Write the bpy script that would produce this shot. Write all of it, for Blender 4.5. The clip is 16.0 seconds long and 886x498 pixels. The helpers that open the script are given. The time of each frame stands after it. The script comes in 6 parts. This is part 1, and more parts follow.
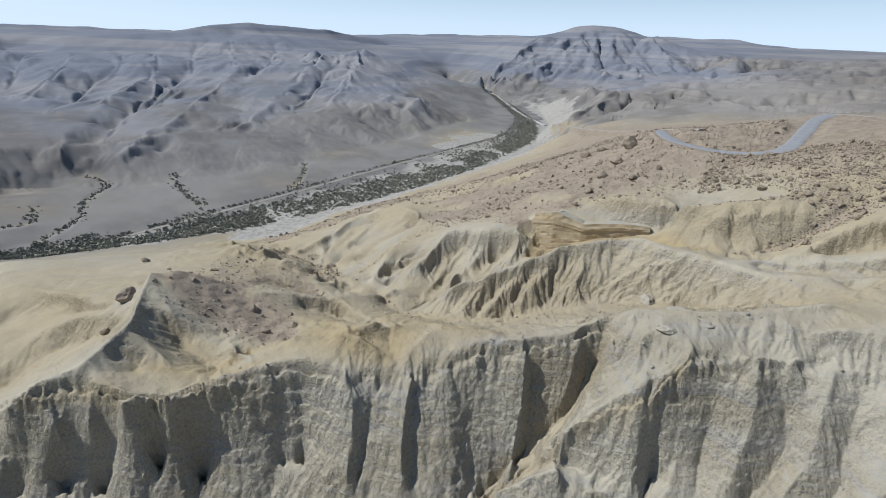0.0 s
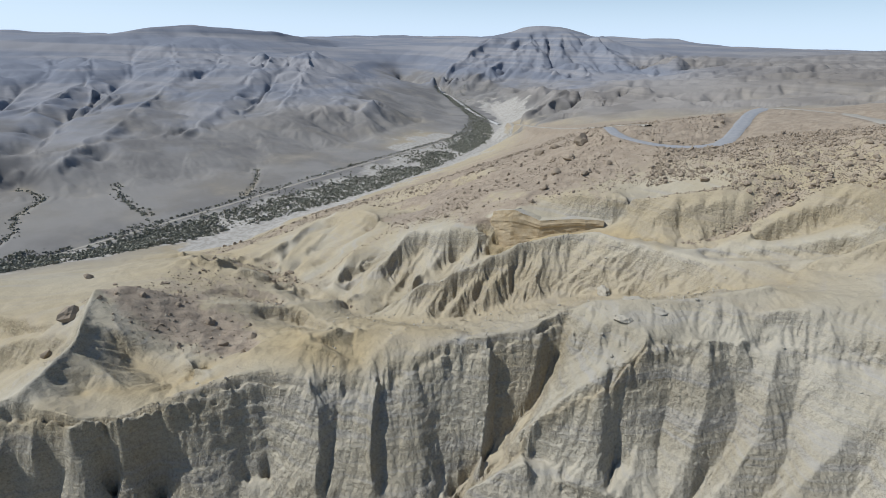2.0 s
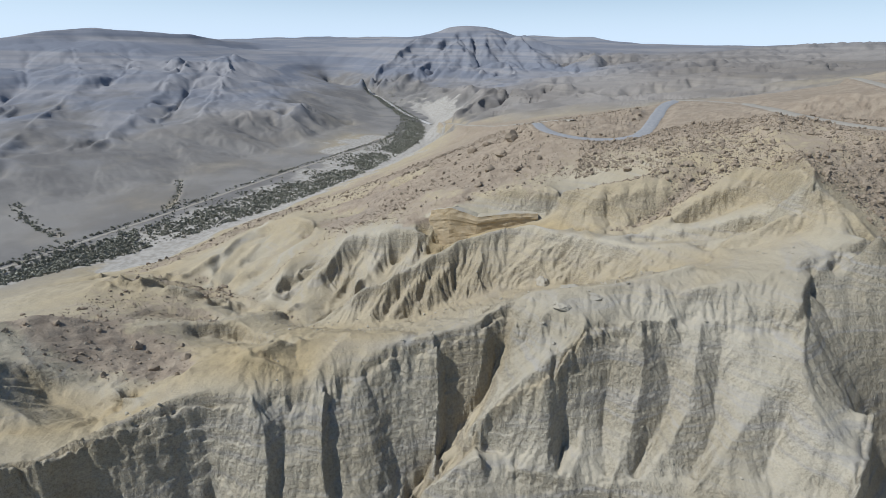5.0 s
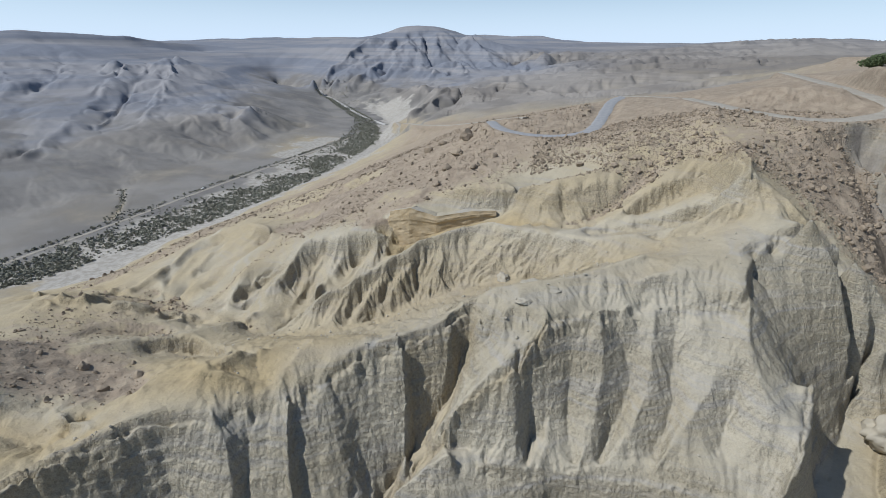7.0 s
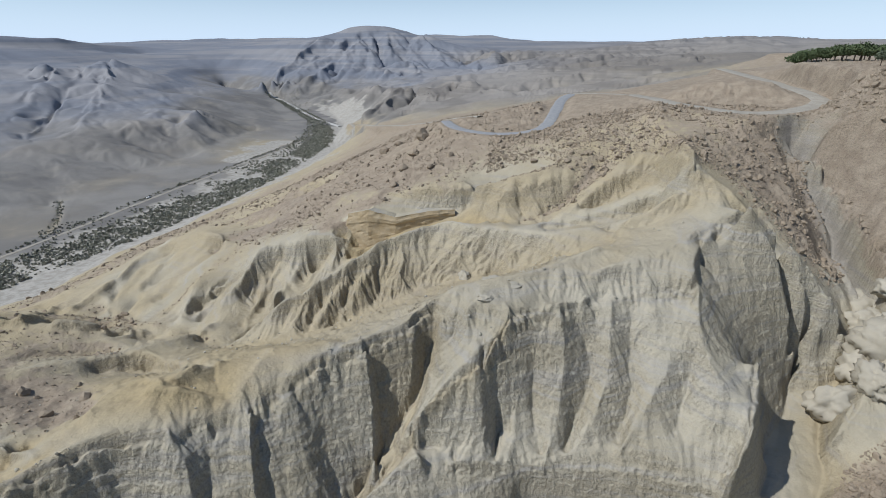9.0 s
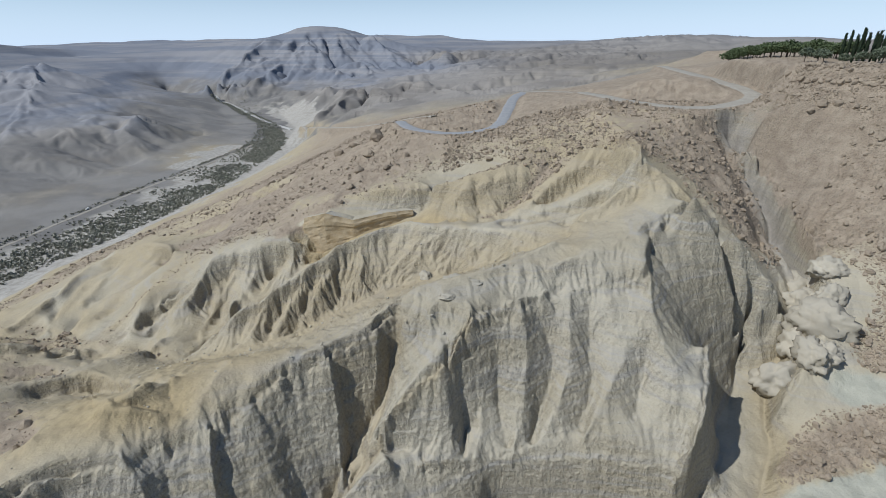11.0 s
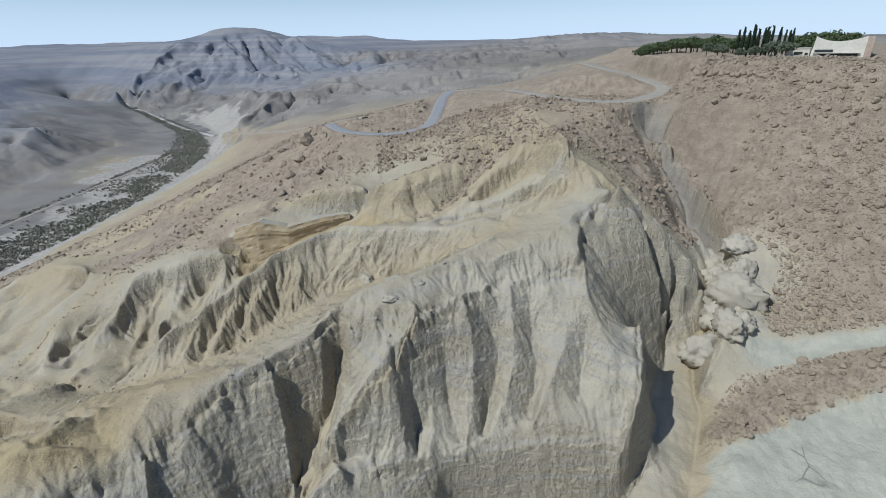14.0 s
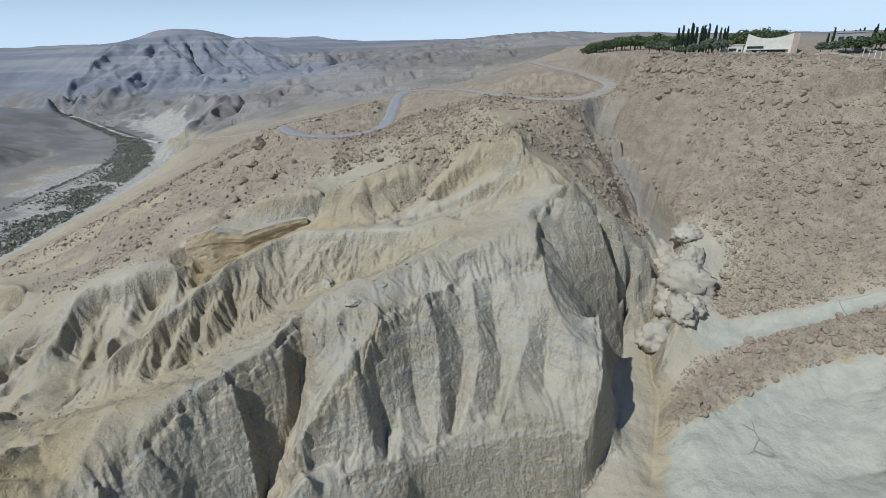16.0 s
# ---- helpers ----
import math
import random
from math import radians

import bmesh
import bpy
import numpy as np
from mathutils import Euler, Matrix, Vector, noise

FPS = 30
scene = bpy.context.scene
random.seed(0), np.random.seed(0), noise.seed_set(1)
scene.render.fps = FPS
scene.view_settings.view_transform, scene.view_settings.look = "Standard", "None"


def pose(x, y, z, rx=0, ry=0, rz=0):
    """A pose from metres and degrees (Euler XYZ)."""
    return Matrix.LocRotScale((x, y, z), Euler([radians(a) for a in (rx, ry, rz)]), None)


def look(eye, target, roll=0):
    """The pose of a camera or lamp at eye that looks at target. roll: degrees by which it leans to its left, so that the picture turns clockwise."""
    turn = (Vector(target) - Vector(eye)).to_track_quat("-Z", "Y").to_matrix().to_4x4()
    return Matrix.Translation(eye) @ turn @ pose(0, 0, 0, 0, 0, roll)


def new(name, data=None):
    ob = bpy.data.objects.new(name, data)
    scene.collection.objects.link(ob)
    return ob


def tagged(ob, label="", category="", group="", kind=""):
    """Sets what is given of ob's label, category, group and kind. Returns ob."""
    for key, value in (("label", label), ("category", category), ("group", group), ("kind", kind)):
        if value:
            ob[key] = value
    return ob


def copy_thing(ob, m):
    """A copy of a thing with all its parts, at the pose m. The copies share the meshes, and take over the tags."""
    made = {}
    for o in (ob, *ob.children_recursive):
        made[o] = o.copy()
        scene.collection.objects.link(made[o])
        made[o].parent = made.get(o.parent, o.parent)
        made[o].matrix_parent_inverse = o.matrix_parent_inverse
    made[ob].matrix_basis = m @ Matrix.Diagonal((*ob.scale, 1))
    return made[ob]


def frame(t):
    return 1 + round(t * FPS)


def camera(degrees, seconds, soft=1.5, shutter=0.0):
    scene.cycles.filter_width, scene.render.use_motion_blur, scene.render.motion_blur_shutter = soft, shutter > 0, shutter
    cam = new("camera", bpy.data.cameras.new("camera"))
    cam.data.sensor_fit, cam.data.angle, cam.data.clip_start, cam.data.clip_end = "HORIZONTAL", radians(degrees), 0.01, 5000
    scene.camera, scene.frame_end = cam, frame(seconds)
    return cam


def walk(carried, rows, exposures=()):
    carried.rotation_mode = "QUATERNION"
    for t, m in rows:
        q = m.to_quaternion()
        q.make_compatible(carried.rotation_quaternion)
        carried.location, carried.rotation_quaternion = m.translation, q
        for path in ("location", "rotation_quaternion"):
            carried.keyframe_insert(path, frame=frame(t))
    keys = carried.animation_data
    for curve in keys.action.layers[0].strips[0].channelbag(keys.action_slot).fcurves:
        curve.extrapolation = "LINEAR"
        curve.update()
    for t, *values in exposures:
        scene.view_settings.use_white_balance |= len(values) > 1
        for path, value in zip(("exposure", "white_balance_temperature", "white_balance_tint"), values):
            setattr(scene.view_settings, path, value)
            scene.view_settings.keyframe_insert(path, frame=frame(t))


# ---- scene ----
# ---- camera: a drone hovering over a side canyon, turning slowly to the right ----
EYE = 130.0
cam = camera(85.76, 16.0, soft=0.5)


def aim(yaw, pitch, roll):
    return pose(0, 0, EYE, 90 + pitch, 0, yaw) @ pose(0, 0, 0, 0, 0, roll)


ROWS = [
    (0.0, 20.640, -23.513, 2.069),
    (0.5, 19.366, -23.447, 1.947),
    (1.0, 18.078, -23.380, 1.831),
    (1.5, 16.781, -23.316, 1.716),
    (2.0, 15.481, -23.257, 1.600),
    (2.5, 14.181, -23.206, 1.481),
    (3.0, 12.882, -23.162, 1.358),
    (3.5, 11.587, -23.126, 1.231),
    (4.0, 10.296, -23.098, 1.101),
    (4.5, 9.007, -23.076, 0.968),
    (5.0, 7.722, -23.061, 0.835),
    (5.5, 6.438, -23.051, 0.703),
    (6.0, 5.154, -23.044, 0.573),
    (6.5, 3.869, -23.041, 0.445),
    (7.0, 2.583, -23.040, 0.321),
    (7.5, 1.295, -23.040, 0.202),
    (8.0, 0.002, -23.041, 0.087),
    (8.5, -1.293, -23.043, -0.024),
    (9.0, -2.593, -23.045, -0.132),
    (9.5, -3.897, -23.048, -0.237),
    (10.0, -5.203, -23.052, -0.342),
    (10.5, -6.512, -23.057, -0.447),
    (11.0, -7.822, -23.065, -0.554),
    (11.5, -9.132, -23.076, -0.665),
    (12.0, -10.441, -23.090, -0.782),
    (12.5, -11.747, -23.108, -0.905),
    (13.0, -13.048, -23.131, -1.034),
    (13.5, -14.345, -23.158, -1.170),
    (14.0, -15.635, -23.190, -1.310),
    (14.5, -16.918, -23.224, -1.451),
    (15.0, -18.195, -23.259, -1.590),
    (15.5, -19.467, -23.291, -1.720),
    (16.0, -20.737, -23.318, -1.831),
]
walk(cam, [(t, aim(yaw, pitch, roll)) for t, yaw, pitch, roll in ROWS], exposures=[(0.0, -0.39, 6050, 9), (8.0, -0.45, 6050, 9), (16.0, -0.54, 5800, 7)])

# ---- light: hazy desert sun, high on the left ----
SUN_AZ, SUN_EL = -105.0, 49.0
world = bpy.data.worlds.new("sky")
scene.world = world
world.use_nodes = True
wn = world.node_tree
sky = wn.nodes.new("ShaderNodeTexSky")
sky.sky_type = "NISHITA"
sky.sun_disc = False
sky.sun_elevation = radians(SUN_EL)
sky.sun_rotation = radians(SUN_AZ)
sky.air_density, sky.dust_density, sky.ozone_density = 1.0, 0.2, 2.5
# pale dust haze low over the horizon
way = wn.nodes.new("ShaderNodeTexCoord").outputs["Generated"]
parts = wn.nodes.new("ShaderNodeSeparateXYZ")
wn.links.new(way, parts.inputs[0])
low = wn.nodes.new("ShaderNodeMapRange")
low.interpolation_type = "SMOOTHSTEP"
low.inputs[1].default_value, low.inputs[2].default_value = -0.02, 0.2
low.inputs[3].default_value, low.inputs[4].default_value = 0.85, 0.0
wn.links.new(parts.outputs[2], low.inputs[0])
haze = wn.nodes.new("ShaderNodeMix")
haze.data_type = "RGBA"
haze.inputs[7].default_value = (9.3, 11.3, 13.8, 1)
wn.links.new(low.outputs[0], haze.inputs[0])
wn.links.new(sky.outputs[0], haze.inputs[6])
wn.links.new(haze.outputs[2], wn.nodes["Background"].inputs[0])
wn.nodes["Background"].inputs[1].default_value = 0.105
sun_data = bpy.data.lights.new("sun", "SUN")
sun_data.energy, sun_data.angle, sun_data.color = 5.0, radians(0.7), (1.0, 0.96, 0.9)
sun = new("sun", sun_data)
sd = Vector((math.sin(radians(SUN_AZ)) * math.cos(radians(SUN_EL)), math.cos(radians(SUN_AZ)) * math.cos(radians(SUN_EL)), math.sin(radians(SUN_EL))))
sun.matrix_world = look(sd * 900, (0, 0, 0))

# ---- node helpers ----
def node(nt, kind, **sets):
    n = nt.nodes.new(kind)
    for key, value in sets.items():
        if key in n.inputs:
            n.inputs[key].default_value = value
    return n


def material(name, rough=0.95):
    m = bpy.data.materials.new(name)
    m.use_nodes = True
    b = m.node_tree.nodes["Principled BSDF"]
    b.inputs["Roughness"].default_value = rough
    b.inputs["Specular IOR Level"].default_value = 0.15
    return m, m.node_tree, b


def mixed(nt, fac, a, b, blend="MIX"):
    n = nt.nodes.new("ShaderNodeMix")
    n.data_type, n.blend_type = "RGBA", blend
    for socket, value in ((n.inputs[0], fac), (n.inputs[6], a), (n.inputs[7], b)):
        if isinstance(value, (int, float)):
            socket.default_value = value
        elif isinstance(value, tuple):
            socket.default_value = (*value, 1)
        else:
            nt.links.new(value, socket)
    return n.outputs[2]


def math_node(nt, op, a, b=0.0, c=0.0):
    n = nt.nodes.new("ShaderNodeMath")
    n.operation = op
    for socket, value in zip(n.inputs, (a, b, c)):
        if isinstance(value, (int, float)):
            socket.default_value = value
        else:
            nt.links.new(value, socket)
    return n.outputs[0]


def ramp(nt, value, low, high):
    n = nt.nodes.new("ShaderNodeMapRange")
    n.interpolation_type = "SMOOTHSTEP"
    n.inputs[1].default_value, n.inputs[2].default_value = low, high
    nt.links.new(value, n.inputs[0])
    return n.outputs[0]


def noise_node(nt, vec, scale, detail=4.0, rough=0.55):
    n = nt.nodes.new("ShaderNodeTexNoise")
    n.inputs["Scale"].default_value, n.inputs["Detail"].default_value, n.inputs["Roughness"].default_value = scale, detail, rough
    nt.links.new(vec, n.inputs["Vector"])
    return n.outputs["Fac"]


def coords(nt):
    return nt.nodes.new("ShaderNodeTexCoord").outputs["Object"]


def attr(nt, name):
    n = nt.nodes.new("ShaderNodeAttribute")
    n.attribute_name = name
    return n.outputs["Fac"]


def stretched(nt, vec, sx, sy, sz):
    n = nt.nodes.new("ShaderNodeVectorMath")
    n.operation = "MULTIPLY"
    nt.links.new(vec, n.inputs[0])
    n.inputs[1].default_value = (sx, sy, sz)
    return n.outputs[0]


def bumped(nt, bsdf, height, strength, distance):
    n = nt.nodes.new("ShaderNodeBump")
    n.inputs["Strength"].default_value, n.inputs["Distance"].default_value = strength, distance
    nt.links.new(height, n.inputs["Height"])
    nt.links.new(n.outputs[0], bsdf.inputs["Normal"])


# ---- materials ----
def ground_material():
    m, nt, b = material("badland_ground")
    p = coords(nt)
    broad, mid, fine = noise_node(nt, p, 0.03, 5), noise_node(nt, p, 0.25, 6), noise_node(nt, p, 1.7, 7, 0.68)
    crust = noise_node(nt, p, 5.0, 6, 0.7)
    beds = noise_node(nt, stretched(nt, p, 0.02, 0.02, 0.9), 1.0, 5, 0.6)
    patches = noise_node(nt, p, 0.012, 6, 0.6)
    marl = mixed(nt, ramp(nt, broad, 0.35, 0.65), (0.37, 0.328, 0.24), (0.45, 0.408, 0.315))
    marl = mixed(nt, ramp(nt, beds, 0.45, 0.7), marl, (0.375, 0.35, 0.30))
    yellow = mixed(nt, ramp(nt, mid, 0.3, 0.7), (0.405, 0.325, 0.19), (0.345, 0.278, 0.168))
    scree = mixed(nt, ramp(nt, mid, 0.35, 0.65), (0.285, 0.23, 0.17), (0.36, 0.298, 0.222))
    level = nt.nodes.new("ShaderNodeSeparateXYZ")
    nt.links.new(p, level.inputs[0])
    upper = ramp(nt, math_node(nt, "ADD", level.outputs[2], math_node(nt, "MULTIPLY", math_node(nt, "SUBTRACT", patches, 0.5), 110.0)), 14.0, 62.0)
    bands = noise_node(nt, stretched(nt, p, 0.0015, 0.0015, 0.06), 1.0, 4, 0.6)
    # plain greyed and scarp blued: distance haze painted into their colours
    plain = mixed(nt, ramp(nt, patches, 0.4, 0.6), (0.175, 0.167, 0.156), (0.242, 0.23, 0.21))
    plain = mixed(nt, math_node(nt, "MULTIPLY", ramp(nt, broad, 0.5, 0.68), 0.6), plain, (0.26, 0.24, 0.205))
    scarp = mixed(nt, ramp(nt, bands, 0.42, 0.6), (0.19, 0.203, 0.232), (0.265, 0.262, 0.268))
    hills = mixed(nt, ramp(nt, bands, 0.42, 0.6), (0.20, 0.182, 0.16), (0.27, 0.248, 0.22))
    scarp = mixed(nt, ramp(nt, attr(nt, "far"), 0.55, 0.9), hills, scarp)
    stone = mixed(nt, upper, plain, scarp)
    gravel = mixed(nt, ramp(nt, mid, 0.35, 0.65), (0.42, 0.395, 0.35), (0.31, 0.29, 0.25))
    white = mixed(nt, ramp(nt, mid, 0.35, 0.7), (0.44, 0.43, 0.35), (0.36, 0.355, 0.29))
    crack = nt.nodes.new("ShaderNodeTexVoronoi")
    crack.feature = "DISTANCE_TO_EDGE"
    crack.inputs["Scale"].default_value = 0.06
    warp = nt.nodes.new("ShaderNodeVectorMath")
    nt.links.new(p, warp.inputs[0])
    nt.links.new(mixed(nt, 1.0, (0, 0, 0), stretched(nt, nt.nodes.new("ShaderNodeTexNoise").outputs["Color"], 6, 6, 6)), warp.inputs[1])
    nt.links.new(warp.outputs[0], crack.inputs["Vector"])
    white = mixed(nt, math_node(nt, "MAXIMUM", ramp(nt, crack.outputs["Distance"], 0.0, 0.012), ramp(nt, broad, 0.41, 0.47)), (0.22, 0.22, 0.19), white)
    col = mixed(nt, ramp(nt, attr(nt, "yellow"), 0.1, 0.9), marl, yellow)
    ragged = math_node(nt, "ADD", attr(nt, "red"), math_node(nt, "MULTIPLY", math_node(nt, "SUBTRACT", mid, 0.5), 0.9))
    col = mixed(nt, ramp(nt, ragged, 0.35, 0.65), col, scree)
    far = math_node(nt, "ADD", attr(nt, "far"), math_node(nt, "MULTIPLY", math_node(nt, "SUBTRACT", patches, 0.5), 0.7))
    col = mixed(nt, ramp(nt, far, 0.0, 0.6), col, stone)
    pale = math_node(nt, "ADD", attr(nt, "white"), math_node(nt, "MULTIPLY", math_node(nt, "SUBTRACT", mid, 0.5), 0.5))
    col = mixed(nt, ramp(nt, pale, 0.4, 0.6), col, white)
    wet = math_node(nt, "ADD", attr(nt, "gravel"), math_node(nt, "MULTIPLY", math_node(nt, "SUBTRACT", broad, 0.5), 1.4))
    col = mixed(nt, ramp(nt, wet, 0.4, 0.6), col, gravel)
    dirt = math_node(nt, "MULTIPLY", ramp(nt, fine, 0.5, 0.72), math_node(nt, "ADD", 0.18, math_node(nt, "MULTIPLY", attr(nt, "red"), 0.4)))
    col = mixed(nt, dirt, col, (0.16, 0.135, 0.10))
    lean = nt.nodes.new("ShaderNodeSeparateXYZ")
    nt.links.new(nt.nodes.new("ShaderNodeNewGeometry").outputs["True Normal"], lean.inputs[0])
    steep = math_node(nt, "SUBTRACT", 1.0, math_node(nt, "MULTIPLY", ramp(nt, lean.outputs[2], 0.5, 0.92), 0.72))
    # recess shade painted into the colour, where the crust noise runs low
    pit_shade = math_node(nt, "MULTIPLY", math_node(nt, "SUBTRACT", 1.0, ramp(nt, crust, 0.36, 0.54)), 0.36)
    blotch = math_node(nt, "MULTIPLY", math_node(nt, "SUBTRACT", fine, 0.5), 1.5)
    coarse = math_node(nt, "MAXIMUM", steep, math_node(nt, "MULTIPLY", attr(nt, "red"), 0.9))
    grain = math_node(nt, "ADD", 1.1, math_node(nt, "MULTIPLY", math_node(nt, "SUBTRACT", blotch, pit_shade), coarse))
    tint = nt.nodes.new("ShaderNodeCombineColor")
    for k in range(3):
        nt.links.new(grain, tint.inputs[k])
    col = mixed(nt, 1.0, col, tint.outputs[0], "MULTIPLY")
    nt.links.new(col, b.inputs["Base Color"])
    near = math_node(nt, "SUBTRACT", 1.0, math_node(nt, "MULTIPLY", ramp(nt, attr(nt, "far"), 0.0, 0.5), 0.75))
    # downslope rills and knobs: relief that stretches along the fall of steep ground
    drips = noise_node(nt, stretched(nt, p, 1.0, 1.0, 0.16), 0.9, 6, 0.62)
    seams = noise_node(nt, stretched(nt, p, 0.12, 0.12, 1.0), 2.2, 4, 0.6)
    h = math_node(nt, "ADD", math_node(nt, "MULTIPLY", fine, 0.45), math_node(nt, "MULTIPLY", drips, 1.0))
    h = math_node(nt, "ADD", h, math_node(nt, "ADD", math_node(nt, "MULTIPLY", mid, 0.8), math_node(nt, "MULTIPLY", seams, 0.35)))
    h = math_node(nt, "MULTIPLY", math_node(nt, "ADD", h, math_node(nt, "MULTIPLY", crust, 0.12)), math_node(nt, "MULTIPLY", near, steep))
    bumped(nt, b, h, 1.0, 1.05)
    return m


GROUND = ground_material()

# ---- the lie of the land: crest lines, channels and slope breaks, spread into one surface ----
LINES = []


def line(name, points, red=0.0, rill=1.0, yellow=0.55, gravel=0.0, far=0.0, white=0.0):
    """A crest, channel or break of slope: points in the plan with their heights, most set along the camera's rays, and
    what covers the ground there.
    """
    LINES.append((np.array(points, float), red, rill, yellow, gravel, far, white))


line("left crest", [(-103.1, 36.7, 64.0), (-101.9, 39.4, 66.0), (-95.2, 46.2, 68.0), (-95.9, 53.9, 69.0), (-98.4, 61.8, 69.5), (-120.8, 83.6, 68.0)], yellow=0.2)
line("left hill", [(-120.8, 83.6, 68.0), (-116.7, 92.7, 66.0), (-107.5, 97.6, 60.0), (-88.3, 91.9, 56.0), (-69.9, 81.3, 60.0)], red=0.9, rill=0.3)
line("rim", [(-82.0, 45.9, 66.0), (-73.9, 49.6, 66.0), (-67.1, 57.2, 67.0), (-58.9, 64.4, 68.0), (-49.1, 68.1, 67.0), (-38.7, 72.1, 66.0), (-31.2, 77.1, 68.0), (-19.1, 86.0, 71.0), (-5.7, 92.8, 72.0), (0.6, 99.8, 74.0), (8.6, 106.4, 76.0), (16.7, 106.3, 77.0), (27.9, 107.7, 78.0), (41.7, 114.5, 79.5), (48.5, 117.3, 80.5)], yellow=0.35)
line("rim link", [(-100.8, 38.6, 65.0), (-93.9, 44.8, 66.0), (-82.0, 45.9, 66.0)])
line("bowl floor", [(-89.7, 54.4, 64.0), (-83.1, 57.0, 63.5), (-77.4, 62.0, 62.5), (-75.5, 71.6, 60.0)], yellow=0.8)
line("promontory edge", [(3.5, 95.8, 73.0), (13.2, 97.6, 76.0), (19.6, 92.7, 75.0), (29.9, 95.7, 75.0), (39.3, 98.9, 75.0)], yellow=0.1)
line("promontory edge right", [(13.4, 99.0, 76.5), (20.2, 95.1, 75.0), (33.6, 97.2, 75.3), (43.0, 101.6, 75.5), (56.5, 101.5, 76.0), (67.5, 101.1, 77.0), (75.1, 115.9, 81.0), (80.3, 120.6, 84.0), (96.3, 128.0, 88.0)], yellow=0.1)
line("shelf", [(22.1, 107.6, 77.5), (44.5, 107.2, 78.5), (59.9, 110.8, 80.0), (76.1, 118.4, 84.0)], yellow=0.3)
line("spur", [(19.5, 92.1, 75.0), (12.0, 83.4, 70.0), (2.8, 79.9, 64.0), (-3.2, 75.6, 60.0)])
line("spur foot", [(-2.6, 75.1, 56.0), (-10.6, 70.0, 50.0), (-14.3, 67.5, 46.0)])
line("spur gully", [(2.3, 94.6, 66.0), (-1.2, 89.0, 61.2), (-4.1, 84.9, 55.4), (-8.0, 78.6, 51.9), (-13.2, 71.8, 46.9), (-15.6, 68.2, 44.8)], yellow=0.5, rill=0.6)
line("cliff base", [(-89.3, 22.3, 36.0), (-67.1, 35.7, 32.0), (-44.4, 37.3, 28.0), (-30.2, 36.0, 26.0), (-20.5, 35.5, 26.0), (-13.7, 37.6, 28.0), (-6.7, 47.5, 32.0)], rill=1, red=0.6, yellow=0.1)
line("floor", [(-33.0, 8.2, 26.0), (-28.0, 17.5, 25.5), (-20.6, 24.5, 25.0), (-12.0, 32.9, 26.0), (0.0, 38.0, 27.0), (11.4, 42.5, 30.0), (25.0, 43.3, 33.0), (37.1, 37.1, 34.5), (47.6, 27.5, 36.0)], rill=0.1)
line("floor in", [(-0.0, -13.0, 21.0), (-4.0, -12.4, 21.0), (-7.6, -10.5, 21.0), (-10.5, -7.6, 21.0), (-12.4, -4.0, 21.0), (-13.0, 0.0, 21.0), (-12.4, 4.0, 21.0), (-10.5, 7.6, 21.0), (-7.6, 10.5, 21.0), (-4.0, 12.4, 21.0), (0.0, 13.0, 21.0), (4.0, 12.4, 21.0), (7.6, 10.5, 21.0), (10.5, 7.6, 21.0), (12.4, 4.0, 21.0), (13.0, 0.0, 21.0), (12.4, -4.0, 21.0), (10.6, -7.6, 21.0), (7.8, -10.4, 21.0), (4.2, -12.3, 21.0), (0.2, -13.0, 21.0)], rill=0.1)
line("nose", [(116.5, 106.7, 56.7), (107.9, 104.2, 52.5), (97.1, 100.9, 48.5), (88.8, 92.2, 44.8), (77.1, 79.9, 41.5)], rill=0.5, red=0.3, yellow=0.1)
line("slot", [(69.3, 56.2, 37.0), (90.8, 76.5, 39.5), (101.8, 93.2, 42.5), (120.0, 105.7, 50.0), (130.7, 114.7, 59.0)], rill=0.2, white=0.2)
line("upper slot", [(130.7, 114.7, 59.0), (137.6, 133.9, 64.4), (140.9, 146.2, 74.5), (143.9, 161.1, 82.7), (148.0, 178.7, 91.8), (146.3, 187.7, 99.1)], rill=1.2, far=0.5, yellow=0.0)
line("slot side L", [(122.0, 132.4, 74.0), (125.4, 140.1, 78.1), (129.7, 158.7, 87.1), (134.9, 176.3, 96.9)], rill=0.6, red=0.9)
line("slot side R", [(132.9, 118.4, 70.2), (137.8, 130.8, 80.9), (145.2, 154.5, 93.2), (146.3, 172.3, 100.1)], rill=0.5, red=0.7)
line("buttress", [(87.6, 118.6, 92.0), (96.9, 116.6, 85.0), (105.1, 111.5, 75.0), (111.2, 106.5, 66.0), (113.4, 104.5, 60.0)], rill=0.6, yellow=0.1)
line("slab", [(81.5, 58.6, 42.5), (94.1, 56.5, 43.0), (121.8, 55.5, 44.5), (133.4, 48.6, 49.4)], rill=0.05, white=1)
line("slab near", [(74.8, 49.8, 41.5), (92.7, 41.7, 42.0), (114.2, 36.4, 43.0)], rill=0.05, white=1)
line("rubble back", [(85.3, 66.9, 43.5), (110.9, 71.2, 46.5), (136.2, 67.5, 54.7), (150.1, 60.9, 60.6)], rill=0.1, red=0.9)
line("wash", [(111.7, 81.6, 49.0), (122.9, 78.2, 50.0), (138.4, 72.0, 54.4), (155.4, 63.9, 61.0)], rill=0.1, white=0.85, yellow=0.1)
line("slope foot", [(122.2, 87.9, 53.5), (140.2, 79.2, 58.6), (167.3, 71.7, 65.7)], red=0.6, rill=0.2)
line("slope mid", [(141.2, 127.2, 79.3), (155.7, 117.4, 86.0), (172.3, 101.6, 87.5), (186.0, 88.5, 88.8)], red=0.9, rill=0.35)
